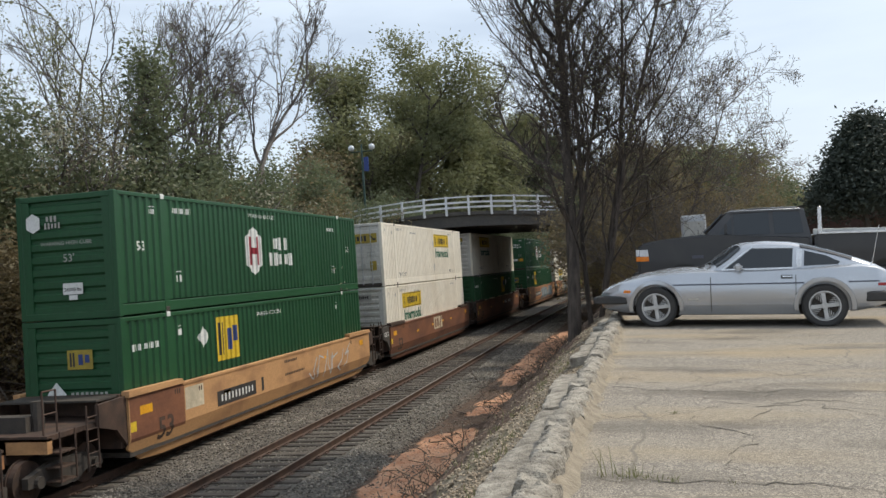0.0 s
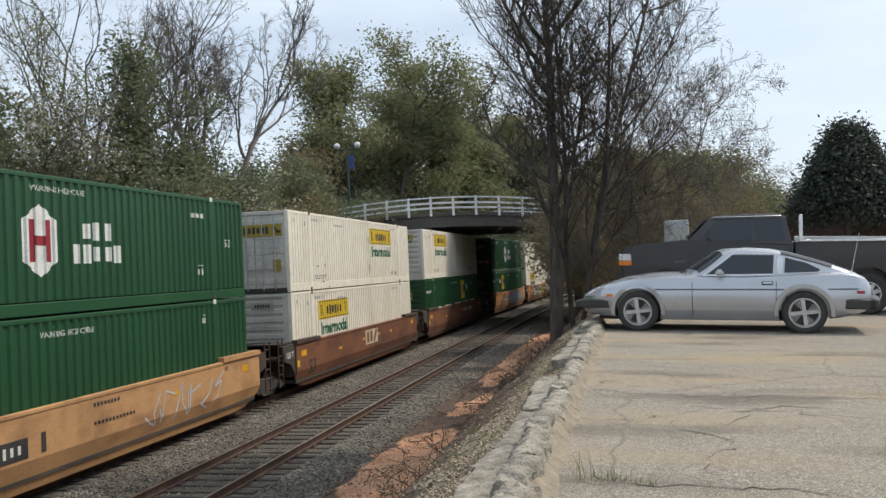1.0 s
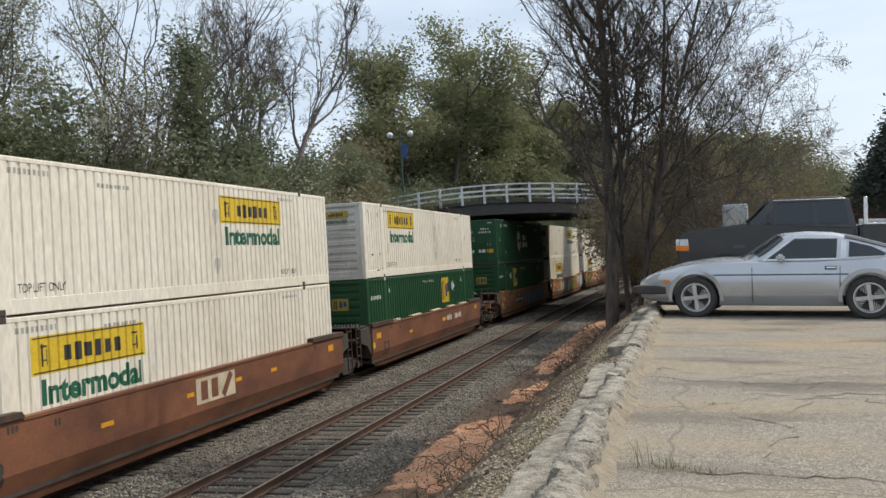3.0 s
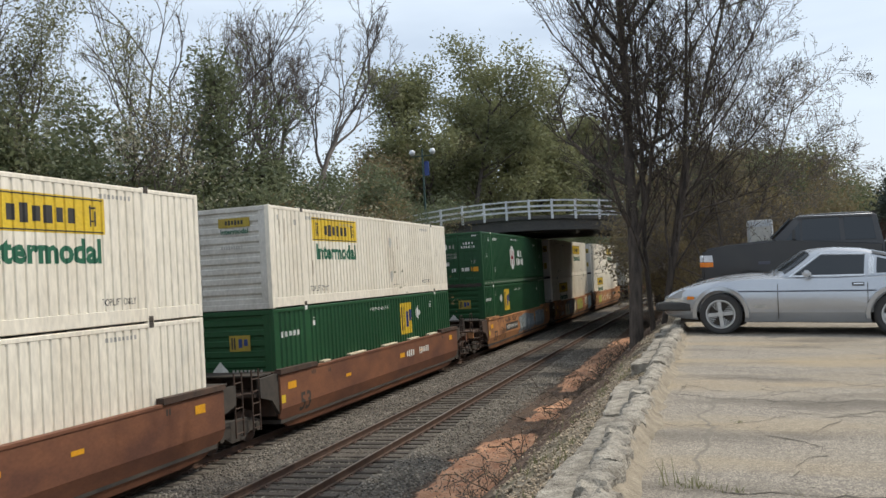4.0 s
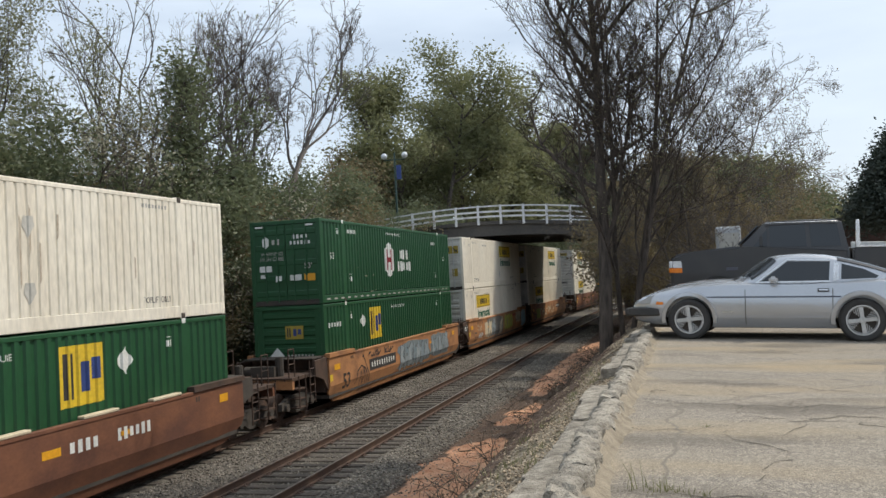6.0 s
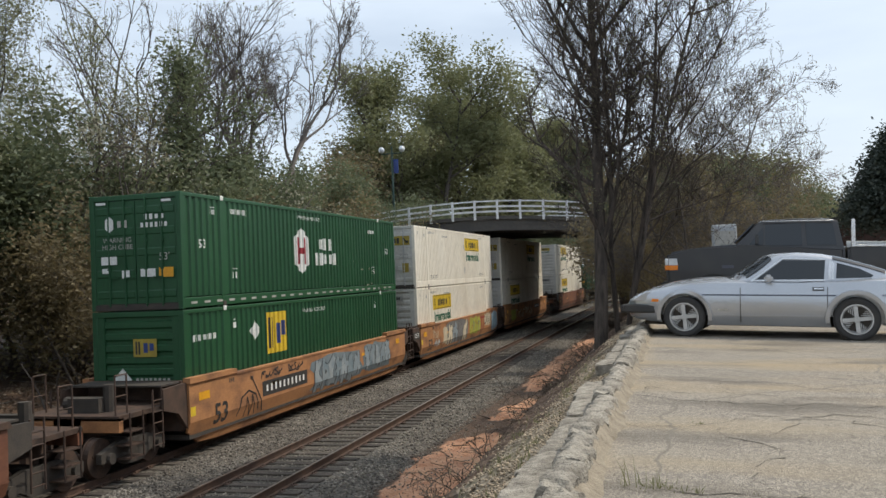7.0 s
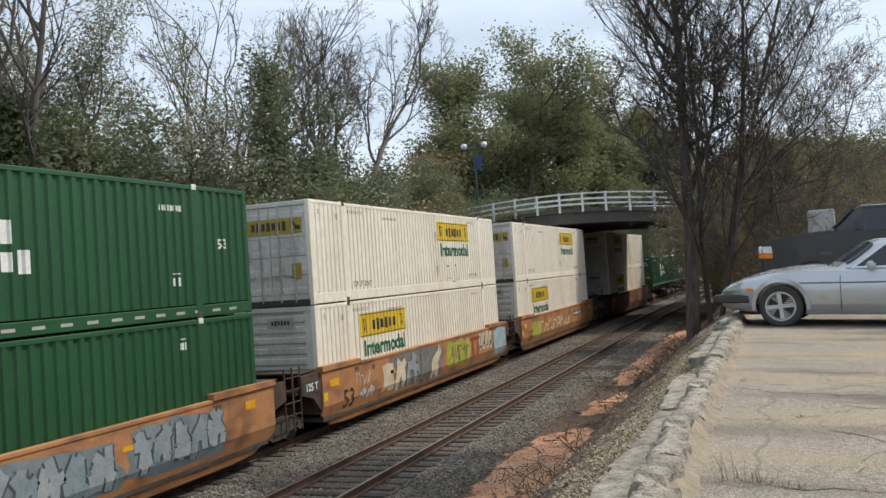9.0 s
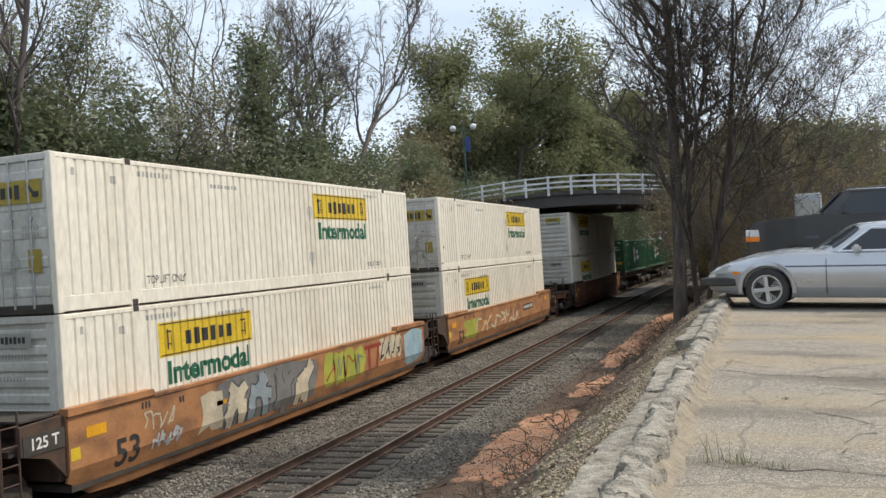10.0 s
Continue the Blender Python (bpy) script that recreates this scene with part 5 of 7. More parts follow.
# ---- trees ----
def grow(seed, height_, r, levels=4, kids=(6, 6, 5, 4), ratio=0.55, angle=42, lift=0.12, bend=0.16, first=0.25, lean=(0, 0), stems=1, spread=0.2, segs=5, rmin=0.004):
    """Limbs as rows (x, y, z, x, y, z, r, r, level) and the twig ends."""
    rng = random.Random(seed)
    rows, ends = [], []

    def branch(p, d, length, rad, lev):
        n = segs if lev < 2 else max(2, segs - lev)
        pts = [p]
        step = length / n
        r0 = rad
        for i in range(n):
            j = bend * (0.5 if lev == 0 else 1)
            d = (d + Vector((rng.gauss(0, j), rng.gauss(0, j), rng.gauss(0, j * 0.6) + lift * (lev > 0)))).normalized()
            q = pts[-1] + d * step
            r1 = rad * (1 - 0.85 * (i + 1) / n) if lev else rad * (1 - 0.7 * (i + 1) / n)
            rows.append((*pts[-1], *q, r0, max(r1, rmin), lev))
            r0 = max(r1, rmin)
            pts.append(q)
        if lev + 1 >= levels:
            ends.append((*pts[-1], lev))
            ends.append((*pts[len(pts) // 2], lev))
            return
        k = kids[min(lev, len(kids) - 1)]
        for i in range(k):
            f = (first if lev == 0 else 0.2) + (1 - (first if lev == 0 else 0.2)) * (i + rng.random()) / k
            f = min(f, 0.98) * n
            a = pts[int(f)].lerp(pts[min(int(f) + 1, n)], f - int(f))
            side = d.cross(Vector((rng.gauss(0, 1), rng.gauss(0, 1), rng.gauss(0, 1)))).normalized()
            t = radians(rng.gauss(angle, 9))
            nd = d * math.cos(t) + side * math.sin(t)
            fr = 1 - 0.62 * f / n
            branch(a, nd.normalized(), length * ratio * rng.uniform(0.75, 1.2) * (0.55 + 0.45 * fr if lev == 0 else 1), rad * 0.52 * (0.5 + 0.5 * fr) * rng.uniform(0.8, 1.1), lev + 1)

    for s in range(stems):
        a = 2 * math.pi * s / max(stems, 1) + rng.random()
        d = Vector((lean[0] + (spread * math.cos(a) if stems > 1 else 0), lean[1] + (spread * math.sin(a) if stems > 1 else 0), 1)).normalized()
        branch(Vector((0.12 * math.cos(a) * (stems > 1), 0.12 * math.sin(a) * (stems > 1), -0.3)), d, height_ * rng.uniform(0.85, 1.0) if stems > 1 else height_, r * (0.75 if stems > 1 else 1), 0)
    return np.array(rows), np.array(ends)


def fork(seed, first, r, depth=8, ratio=0.76, angle=27, sway=0.2, up=0.1, stems=1, spread=0.2, lean=(0, 0), threes=0.3, side=2, rmin=0.005):
    """A hardwood that forks again and again, as rows and twig ends like grow()."""
    rng = random.Random(seed)
    rows, ends = [], []

    def run(p, d, length, rad, tip, lev, n, j):
        pts, r0 = [p], rad
        for i in range(n):
            d = (d + Vector((rng.gauss(0, j), rng.gauss(0, j), rng.gauss(0, j * 0.7) + up * (lev > 0)))).normalized()
            q = pts[-1] + d * (length / n)
            r1 = max(rmin, rad + (tip - rad) * (i + 1) / n)
            rows.append((*pts[-1], *q, r0, r1, min(3, lev // 2)))
            pts.append(q)
            r0 = r1
        return pts, d

    def turned(d, t):
        s = d.cross(Vector((rng.gauss(0, 1), rng.gauss(0, 1), rng.gauss(0, 0.6)))).normalized()
        return (d * math.cos(t) + s * math.sin(t)).normalized()

    def twig(p, d, length, lev):
        pts, d = run(p, d, length, 1.5 * rmin, rmin, 8, 3, 0.2)
        ends.append((*pts[-1], lev))
        if length > 0.45:
            for k in (1, 2):
                twig(pts[k], turned(d, radians(rng.uniform(30, 60))), length * 0.5, lev)

    def branch(p, d, length, rad, lev):
        pts, d = run(p, d, length, rad, rad * 0.8, lev, 5 if lev < 3 else 3, sway * (0.5 if lev == 0 else 1))
        if lev >= 2:
            for _ in range(side):
                twig(pts[rng.randrange(1, len(pts))], turned(d, radians(rng.uniform(35, 65))), min(1.4, length * rng.uniform(0.4, 0.8)), lev)
        if lev + 1 >= depth:
            ends.append((*pts[-1], lev))
            return
        k = 3 if rng.random() < threes else 2
        for i in range(k):
            f = rng.uniform(0.75, 1.1) * (1.0 if i else 1.1)
            branch(pts[-1], turned(d, radians(abs(rng.gauss(angle, 8)) * (0.7 if i == 0 else 1.1))), length * ratio * f, rad * (0.72 if k == 2 else 0.62) * (1.1 if i == 0 else 0.9), lev + 1)

    for i in range(stems):
        a = 2 * math.pi * i / stems + rng.uniform(-0.4, 0.4)
        c, q = (spread * math.cos(a), spread * math.sin(a)) if stems > 1 else (0, 0)
        branch(Vector((0.5 * c, 0.5 * q, -0.3)), Vector((lean[0] + c, lean[1] + q, 1)).normalized(), first * rng.uniform(0.8, 1.1), r, 0)
    return np.array(rows), np.array(ends)


def limb_mesh(name, rows, material):
    V, F, base = [], [], 0
    for n, sel in ((7, rows[:, 8] < 1), (5, rows[:, 8] == 1), (3, rows[:, 8] > 1)):
        R = rows[sel]
        if not len(R):
            continue
        a, b = R[:, :3], R[:, 3:6]
        d = b - a
        d /= np.linalg.norm(d, axis=1, keepdims=True) + 1e-9
        ref = np.where(np.abs(d[:, 2:3]) < 0.9, np.array([[0, 0, 1.0]]), np.array([[1.0, 0, 0]]))
        u = np.cross(d, ref)
        u /= np.linalg.norm(u, axis=1, keepdims=True) + 1e-9
        w = np.cross(d, u)
        ang = 2 * np.pi * np.arange(n) / n
        o = u[:, None] * np.cos(ang)[None, :, None] + w[:, None] * np.sin(ang)[None, :, None]
        v = np.concatenate([a[:, None] + o * R[:, 6][:, None, None], b[:, None] + o * R[:, 7][:, None, None]], 1)
        i = np.arange(n)
        f = np.stack([i, (i + 1) % n, (i + 1) % n + n, i + n], 1)
        F.append((f[None] + (np.arange(len(R)) * 2 * n)[:, None, None] + base).reshape(-1, 4))
        V.append(v.reshape(-1, 3))
        base += len(R) * 2 * n
    me = raw_mesh(name, np.concatenate(V), np.concatenate(F), material)
    me.shade_smooth()
    return me


def leaf_mesh(name, centres, per, size, scatter, seed, material, flat=0.6, droop=0.0):
    """Many small leaves: kite-shaped blades folded about their rib, strewn round the centres."""
    rng = np.random.default_rng(seed)
    c = np.repeat(centres, per, axis=0) + rng.normal(0, 1, (len(centres) * per, 3)) * np.array(scatter)
    n = len(c)
    s = size * rng.uniform(0.55, 1.3, (n, 1))
    a = rng.normal(0, 1, (n, 3)) * (1, 1, flat)
    a[:, 2] -= droop
    a /= np.linalg.norm(a, axis=1, keepdims=True)
    b = np.cross(a, rng.normal(0, 1, (n, 3)))
    b /= np.linalg.norm(b, axis=1, keepdims=True)
    k = np.cross(a, b)
    v = np.stack([c - a * s, c + b * s * 0.5 + k * s * 0.15, c + a * s, c - b * s * 0.5 + k * s * 0.15], 1).reshape(-1, 3)
    f = np.arange(n * 4).reshape(-1, 4)
    return raw_mesh(name, v, f, material)


def tree(name, x, y, label, rows, ends, bark, leaf=None, per=0, size=0.1, scatter=(0.3, 0.3, 0.25), seed=1, extra=None, category="tree", group="trees", z=None):
    ob = thing(name, pose(x, y, height(x, y) if z is None else z), label, category, group)
    part("trunk", limb_mesh("trunk", rows[rows[:, 8] < 2], bark), None, ob)
    if (rows[:, 8] >= 2).any():
        part("twig_spray", limb_mesh("twig_spray", rows[rows[:, 8] >= 2], bark), None, ob)["kind"] = "stuff"
    if leaf:
        part("crown", leaf_mesh("crown", ends[:, :3], per, size, scatter, seed, leaf), None, ob)
    if extra:
        part(extra[0], extra[1], None, ob)
    return ob


def at(az, d):
    return d * math.sin(radians(az)), d * math.cos(radians(az))


def build_far_trees():
    # big bare hardwood behind the train
    x, y = at(-27.2, 48)
    r, e = fork(11, 5.0, 0.23, 10, 0.76, 22, 0.13, 0.055, 3, 0.15, (0.03, 0), 0.06, 2, rmin=0.0075)
    tree("bare_tree", x, y, "tall bare grey hardwood with forked limbs", r, e, PALEBARK)
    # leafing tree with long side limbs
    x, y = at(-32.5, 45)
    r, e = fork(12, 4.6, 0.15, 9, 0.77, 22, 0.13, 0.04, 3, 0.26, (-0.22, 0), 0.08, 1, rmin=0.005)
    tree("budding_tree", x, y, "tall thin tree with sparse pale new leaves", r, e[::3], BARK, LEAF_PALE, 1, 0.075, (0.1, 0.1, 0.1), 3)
    # ivy-clad evergreen
    x, y = at(-30.8, 41)
    r, e = grow(13, 11.6, 0.25, 4, (16, 8, 6), 0.34, 52, 0.1, 0.15, 0.12)
    tree("evergreen_tree", x, y, "dense dark green evergreen behind the train", r, e, BARK, LEAF_MID, 9, 0.11, (0.42, 0.42, 0.4), 4)
    x, y = at(-35.5, 37)
    r, e = grow(14, 9.0, 0.16, 4, (9, 7, 5), 0.5, 66, 0.02, 0.12, 0.3)
    tree("dogwood", x, y, "dogwood with layered cream blossom", r, e, BARK, BLOSSOM, 4, 0.075, (0.3, 0.3, 0.03), 5)
    x, y = at(-27.5, 35)
    r, e = grow(15, 7.0, 0.13, 4, (9, 7, 5), 0.5, 68, 0.0, 0.12, 0.3)
    tree("dogwood", x, y, "dogwood with layered cream blossom", r, e, BARK, BLOSSOM, 2, 0.07, (0.3, 0.3, 0.03), 6)
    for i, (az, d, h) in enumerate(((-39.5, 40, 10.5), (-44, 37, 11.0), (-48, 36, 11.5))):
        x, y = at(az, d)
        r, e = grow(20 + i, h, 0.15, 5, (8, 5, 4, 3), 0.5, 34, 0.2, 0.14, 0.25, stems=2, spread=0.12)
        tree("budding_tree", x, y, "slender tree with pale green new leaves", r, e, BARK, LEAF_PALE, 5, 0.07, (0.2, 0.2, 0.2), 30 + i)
    x, y = at(-36.8, 34)
    r, e = grow(26, 8.5, 0.1, 4, (9, 6, 4), 0.5, 36, 0.2, 0.16, 0.3)
    tree("bare_tree", x, y, "small bare tree with seed heads", r, e, BARK, LEAF_RUST, 1, 0.07, (0.08, 0.08, 0.08), 33)
    x, y = at(-47.9, 30)
    r, e = grow(27, 15, 0.26, 4, (8, 6, 5), 0.45, 38, 0.15, 0.12, 0.45, stems=2, spread=0.08)
    rng = np.random.default_rng(8)
    h = rng.random((1200, 1)) * 9.4
    a = rng.uniform(0, 6.28, (1200, 1))
    w = 2.0 * (1 - h / 14) * rng.uniform(0.75, 1.1, (1200, 1))
    ivy = leaf_mesh("ivy", np.concatenate([np.cos(a) * w, np.sin(a) * w, h], 1), 26, 0.12, (0.3, 0.3, 0.3), 9, LEAF_DARK)
    tree("ivy_clad_tree", x, y, "tall bare trunk wrapped in dark ivy", r, e, BARK, extra=("ivy", ivy))
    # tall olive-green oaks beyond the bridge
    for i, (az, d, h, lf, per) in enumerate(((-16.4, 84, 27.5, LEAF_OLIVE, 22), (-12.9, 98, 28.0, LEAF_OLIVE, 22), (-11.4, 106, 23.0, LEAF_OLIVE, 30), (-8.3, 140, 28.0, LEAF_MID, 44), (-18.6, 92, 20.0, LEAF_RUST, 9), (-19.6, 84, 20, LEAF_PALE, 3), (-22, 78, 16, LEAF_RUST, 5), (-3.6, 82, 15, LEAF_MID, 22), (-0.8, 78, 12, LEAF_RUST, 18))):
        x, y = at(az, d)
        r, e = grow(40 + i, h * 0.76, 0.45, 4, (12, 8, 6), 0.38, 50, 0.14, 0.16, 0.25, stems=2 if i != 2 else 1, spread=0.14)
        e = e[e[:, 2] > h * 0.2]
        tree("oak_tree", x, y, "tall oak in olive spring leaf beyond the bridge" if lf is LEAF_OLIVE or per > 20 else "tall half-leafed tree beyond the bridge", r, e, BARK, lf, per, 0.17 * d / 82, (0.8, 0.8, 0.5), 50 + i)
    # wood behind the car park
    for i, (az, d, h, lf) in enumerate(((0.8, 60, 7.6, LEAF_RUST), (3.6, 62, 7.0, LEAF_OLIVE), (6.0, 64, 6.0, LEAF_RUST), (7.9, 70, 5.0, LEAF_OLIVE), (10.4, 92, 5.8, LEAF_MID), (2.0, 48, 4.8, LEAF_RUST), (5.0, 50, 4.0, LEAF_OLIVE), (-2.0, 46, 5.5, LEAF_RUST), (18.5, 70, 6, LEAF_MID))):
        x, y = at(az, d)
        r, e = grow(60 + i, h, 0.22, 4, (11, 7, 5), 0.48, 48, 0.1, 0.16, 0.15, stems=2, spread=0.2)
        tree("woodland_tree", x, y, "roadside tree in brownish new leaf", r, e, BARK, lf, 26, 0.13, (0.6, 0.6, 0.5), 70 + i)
    x, y = at(12.9, 29)
    rng = np.random.default_rng(3)
    h = rng.random((1500, 1)) ** 1.2 * 2.3 + 2.2
    a = rng.uniform(0, 6.28, (1500, 1))
    w = 1.75 * np.clip(1 - (h - 2.2) / 2.5, 0, 1) ** 0.8 * rng.uniform(0.5, 1.0, (1500, 1))
    needles = leaf_mesh("crown", np.concatenate([np.cos(a) * w, np.sin(a) * w, h + 0.4], 1), 40, 0.065, (0.22, 0.22, 0.25), 5, LEAF_CEDAR)
    r, e = grow(80, 4.2, 0.16, 3, (14, 5), 0.3, 70, 0.05, 0.05, 0.05)
    ced = tree("cedar_tree", x, y, "dense blackish-green cedar beside a brick house", r, e, BARK, extra=("crown", needles))
    copy_thing(ced, pose(x + 3.0, y + 1.0, height(x, y), 0, 0, 70))


def build_shrubs():
    """Thicket along the far side of the tracks."""
    kinds = []
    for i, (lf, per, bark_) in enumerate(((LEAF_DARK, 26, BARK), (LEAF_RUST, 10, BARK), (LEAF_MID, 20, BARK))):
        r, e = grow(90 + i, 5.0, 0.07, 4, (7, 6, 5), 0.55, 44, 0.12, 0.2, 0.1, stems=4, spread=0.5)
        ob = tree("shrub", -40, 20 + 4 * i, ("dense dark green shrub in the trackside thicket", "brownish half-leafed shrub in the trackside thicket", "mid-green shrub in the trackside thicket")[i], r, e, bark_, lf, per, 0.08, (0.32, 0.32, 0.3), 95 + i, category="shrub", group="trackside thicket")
        kinds.append(ob)
    rng = random.Random(12)
    y = 9.0
    while y < 74:
        x = -18.3 - rng.random() * 1.2 - 2.6 * smooth(27, 22, y)
        k = rng.choice((0, 0, 1, 1, 2))
        s = rng.uniform(0.85, 1.25)
        if y > 24:
            c = copy_thing(kinds[k], pose(x, y, height(x, y), 0, 0, rng.uniform(0, 360)))
            c.scale = (s, s, s * rng.uniform(0.9, 1.15))
        x -= 3.2 + rng.random() * 2
        c = copy_thing(kinds[rng.choice((0, 1, 2))], pose(x, y + 1.3, height(x, y), 0, 0, rng.uniform(0, 360)))
        s = rng.uniform(1.2, 1.6)
        c.scale = (s, s, s)
        y += rng.uniform(2.2, 3.2)
    for x, y, k, s in ((-0.3, 27, 1, 0.6), (-0.6, 33, 1, 0.7), (0.6, 30, 1, 0.65), (2.2, 32, 1, 0.6), (-0.6, 42, 0, 0.8), (-1.0, 24, 1, 0.4), (0.5, 38, 0, 0.9), (3.8, 40, 1, 0.8), (6, 46, 2, 0.8), (-3.5, 78, 0, 1.0), (-3.5, 104, 0, 1.2), (-19, 118, 2, 1.6), (-2.5, 130, 2, 1.3), (-20, 108, 0, 1.6), (-3, 95, 2, 1.2), (-18.5, 96, 0, 1.2), (-20, 150, 0, 2.5), (-22, 128, 2, 2.2), (-2, 145, 2, 2.2), (-3, 120, 0, 1.5), (-20, 310, 0, 4.5), (-8, 315, 2, 4.5), (4, 312, 0, 4.5)):
        c = copy_thing(kinds[k], pose(x, y, height(x, y), 0, 0, rng.uniform(0, 360)))
        c.scale = (s, s, s)


def build_near_trees():
    x, y = -1.75, 18.9
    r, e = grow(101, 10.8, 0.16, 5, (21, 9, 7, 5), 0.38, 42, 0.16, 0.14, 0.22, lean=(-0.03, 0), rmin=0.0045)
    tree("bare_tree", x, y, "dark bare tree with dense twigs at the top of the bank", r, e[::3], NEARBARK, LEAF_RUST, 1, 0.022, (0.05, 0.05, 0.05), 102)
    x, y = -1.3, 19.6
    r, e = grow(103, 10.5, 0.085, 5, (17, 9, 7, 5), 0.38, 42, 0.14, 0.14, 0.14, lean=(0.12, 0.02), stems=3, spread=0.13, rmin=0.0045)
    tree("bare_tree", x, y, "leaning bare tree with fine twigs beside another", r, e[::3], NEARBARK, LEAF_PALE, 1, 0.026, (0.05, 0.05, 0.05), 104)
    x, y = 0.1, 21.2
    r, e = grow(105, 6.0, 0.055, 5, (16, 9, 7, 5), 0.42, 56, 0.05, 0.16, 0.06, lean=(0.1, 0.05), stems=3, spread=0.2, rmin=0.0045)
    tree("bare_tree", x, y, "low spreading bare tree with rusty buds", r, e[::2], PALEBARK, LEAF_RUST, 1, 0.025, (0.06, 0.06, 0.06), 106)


build_far_trees()
build_shrubs()
build_near_trees()


# ---- parked silver coupe ----
def lathe(bm, prof, n=32, axis_y=True):
    """A profile of (radius, y) turned about the y axis."""
    rings = []
    for i in range(n):
        a = 2 * math.pi * i / n
        rings.append([bm.verts.new((r * math.cos(a), y, r * math.sin(a))) for r, y in prof])
    for i in range(n):
        p, q = rings[i], rings[(i + 1) % n]
        for k in range(len(prof) - 1):
            bm.faces.new((p[k], p[k + 1], q[k + 1], q[k]))


def loft(sections, closed_ends=True):
    """Half sections (y, z) at each x, mirrored in y, as one closed skin."""
    bm = bmesh.new()
    rings = []
    for x, sec in sections:
        full = [(-y, z) for y, z in sec] + [(y, z) for y, z in reversed(sec) if y > 1e-6]
        if sec[0][0] < 1e-6:
            full = full[:-1] if abs(full[-1][0]) < 1e-6 else full
        rings.append([bm.verts.new((x, y, z)) for y, z in full])
    n = len(rings[0])
    for a, b in zip(rings, rings[1:]):
        for i in range(n):
            bm.faces.new((a[i], a[(i + 1) % n], b[(i + 1) % n], b[i]))
    if closed_ends:
        bm.faces.new(rings[0][::-1])
        bm.faces.new(rings[-1])
    bmesh.ops.recalc_face_normals(bm, faces=bm.faces[:])
    return bm


def carved(bm, cutter, material, smooth_=True):
    """The body bm with the cutter's shape taken out of it, as a mesh."""
    a = new("blank", mesh_of("blank", bm, material))
    c = new("cutter", mesh_of("cutter", cutter, material))
    md = a.modifiers.new("cut", "BOOLEAN")
    md.object, md.operation, md.solver = c, "DIFFERENCE", "EXACT"
    me = bpy.data.meshes.new_from_object(a.evaluated_get(bpy.context.evaluated_depsgraph_get()))
    for o in (a, c):
        bpy.data.objects.remove(o)
    me.materials.clear()
    me.materials.append(material)
    if smooth_:
        me.shade_smooth()
        me.set_sharp_from_angle(angle=radians(32))
    return me


def wheel(parent, x, y, z, r, width, rim_r, side, rim_mat, spokes=5, fins=0):
    """Tyre with rim and spokes; side is -1 where the outer face looks to -y."""
    t = width / 2
    bm = bmesh.new()
    lathe(bm, [(rim_r, -t * 0.9), (rim_r + 0.03, -t), (r - 0.035, -t), (r - 0.006, -t * 0.75), (r, -t * 0.4), (r, t * 0.4), (r - 0.006, t * 0.75), (r - 0.035, t), (rim_r + 0.03, t), (rim_r, t * 0.9)])
    w = part("wheel", bm, RUBBER, parent, "", True)
    w.matrix_basis = pose(x, y, z, 0, 0, 0 if side < 0 else 180)
    bm = bmesh.new()
    lathe(bm, [(rim_r + 0.006, -t * 0.96), (rim_r - 0.012, -t * 0.96), (rim_r - 0.03, -t * 0.6), (rim_r - 0.03, t * 0.8), (rim_r, t * 0.8)])
    part("rim", bm, rim_mat, w, "bright alloy rim", True)
    for i in range(spokes):
        a = 2 * math.pi * i / spokes + (0.12 if fins else 0.3)
        c, s = math.cos(a), math.sin(a)

        def spoke(name, pts, d0, d1):
            bm = bmesh.new()
            v = [bm.verts.new((p * c - q * s, d, p * s + q * c)) for d in (d0, d1) for p, q in pts]
            for f in ((0, 1, 2, 3), (7, 6, 5, 4), (0, 4, 5, 1), (1, 5, 6, 2), (2, 6, 7, 3), (3, 7, 4, 0)):
                bm.faces.new([v[k] for k in f])
            bevel(bm, 0.003)
            part(name, bm, rim_mat, w)

        hw0, hw1 = (0.026, 0.03) if fins else (0.045, 0.034)
        spoke("spoke", [(0.03, hw0), (0.03, -hw0), (rim_r - 0.02, -hw1), (rim_r - 0.02, hw1)], -t * 0.88, -t * 0.55)
        for k in range(fins):
            q = 0.043 + 0.025 * k
            spoke("fin", [(q + 0.012, q + 0.006), (q + 0.012, q - 0.006), (math.sqrt((rim_r - 0.022) ** 2 - q * q), q - 0.006), (math.sqrt((rim_r - 0.022) ** 2 - q * q), q + 0.006)], -t * 0.76, -t * 0.5)
    bm = bmesh.new()
    lathe(bm, [(0.001, -t * 0.95), (0.04, -t * 0.93), (0.05, -t * 0.8), (0.05, -t * 0.5)], 16)
    part("hub_cap", bm, rim_mat, w)
    bm = bmesh.new()
    lathe(bm, [(0.001, -t * 0.3), (rim_r - 0.02, -t * 0.3)], 24)
    part("brake_disc", bm, GRIME, w)
    return w


CX = [0.03, 0.08, 0.22, 0.42, 0.68, 1.0, 1.3, 1.55, 2.0, 2.5, 3.0, 3.4, 3.72, 3.9, 4.03, 4.1]
CT = [0.5, 0.56, 0.635, 0.705, 0.77, 0.822, 0.843, 0.85, 0.845, 0.845, 0.855, 0.875, 0.885, 0.865, 0.8, 0.7]
CW = [0.5, 0.62, 0.74, 0.79, 0.822, 0.832, 0.835, 0.838, 0.84, 0.84, 0.842, 0.842, 0.83, 0.8, 0.76, 0.72]
CL = [0.38, 0.29, 0.25, 0.23, 0.21, 0.19, 0.19, 0.19, 0.19, 0.19, 0.19, 0.2, 0.24, 0.28, 0.33, 0.42]
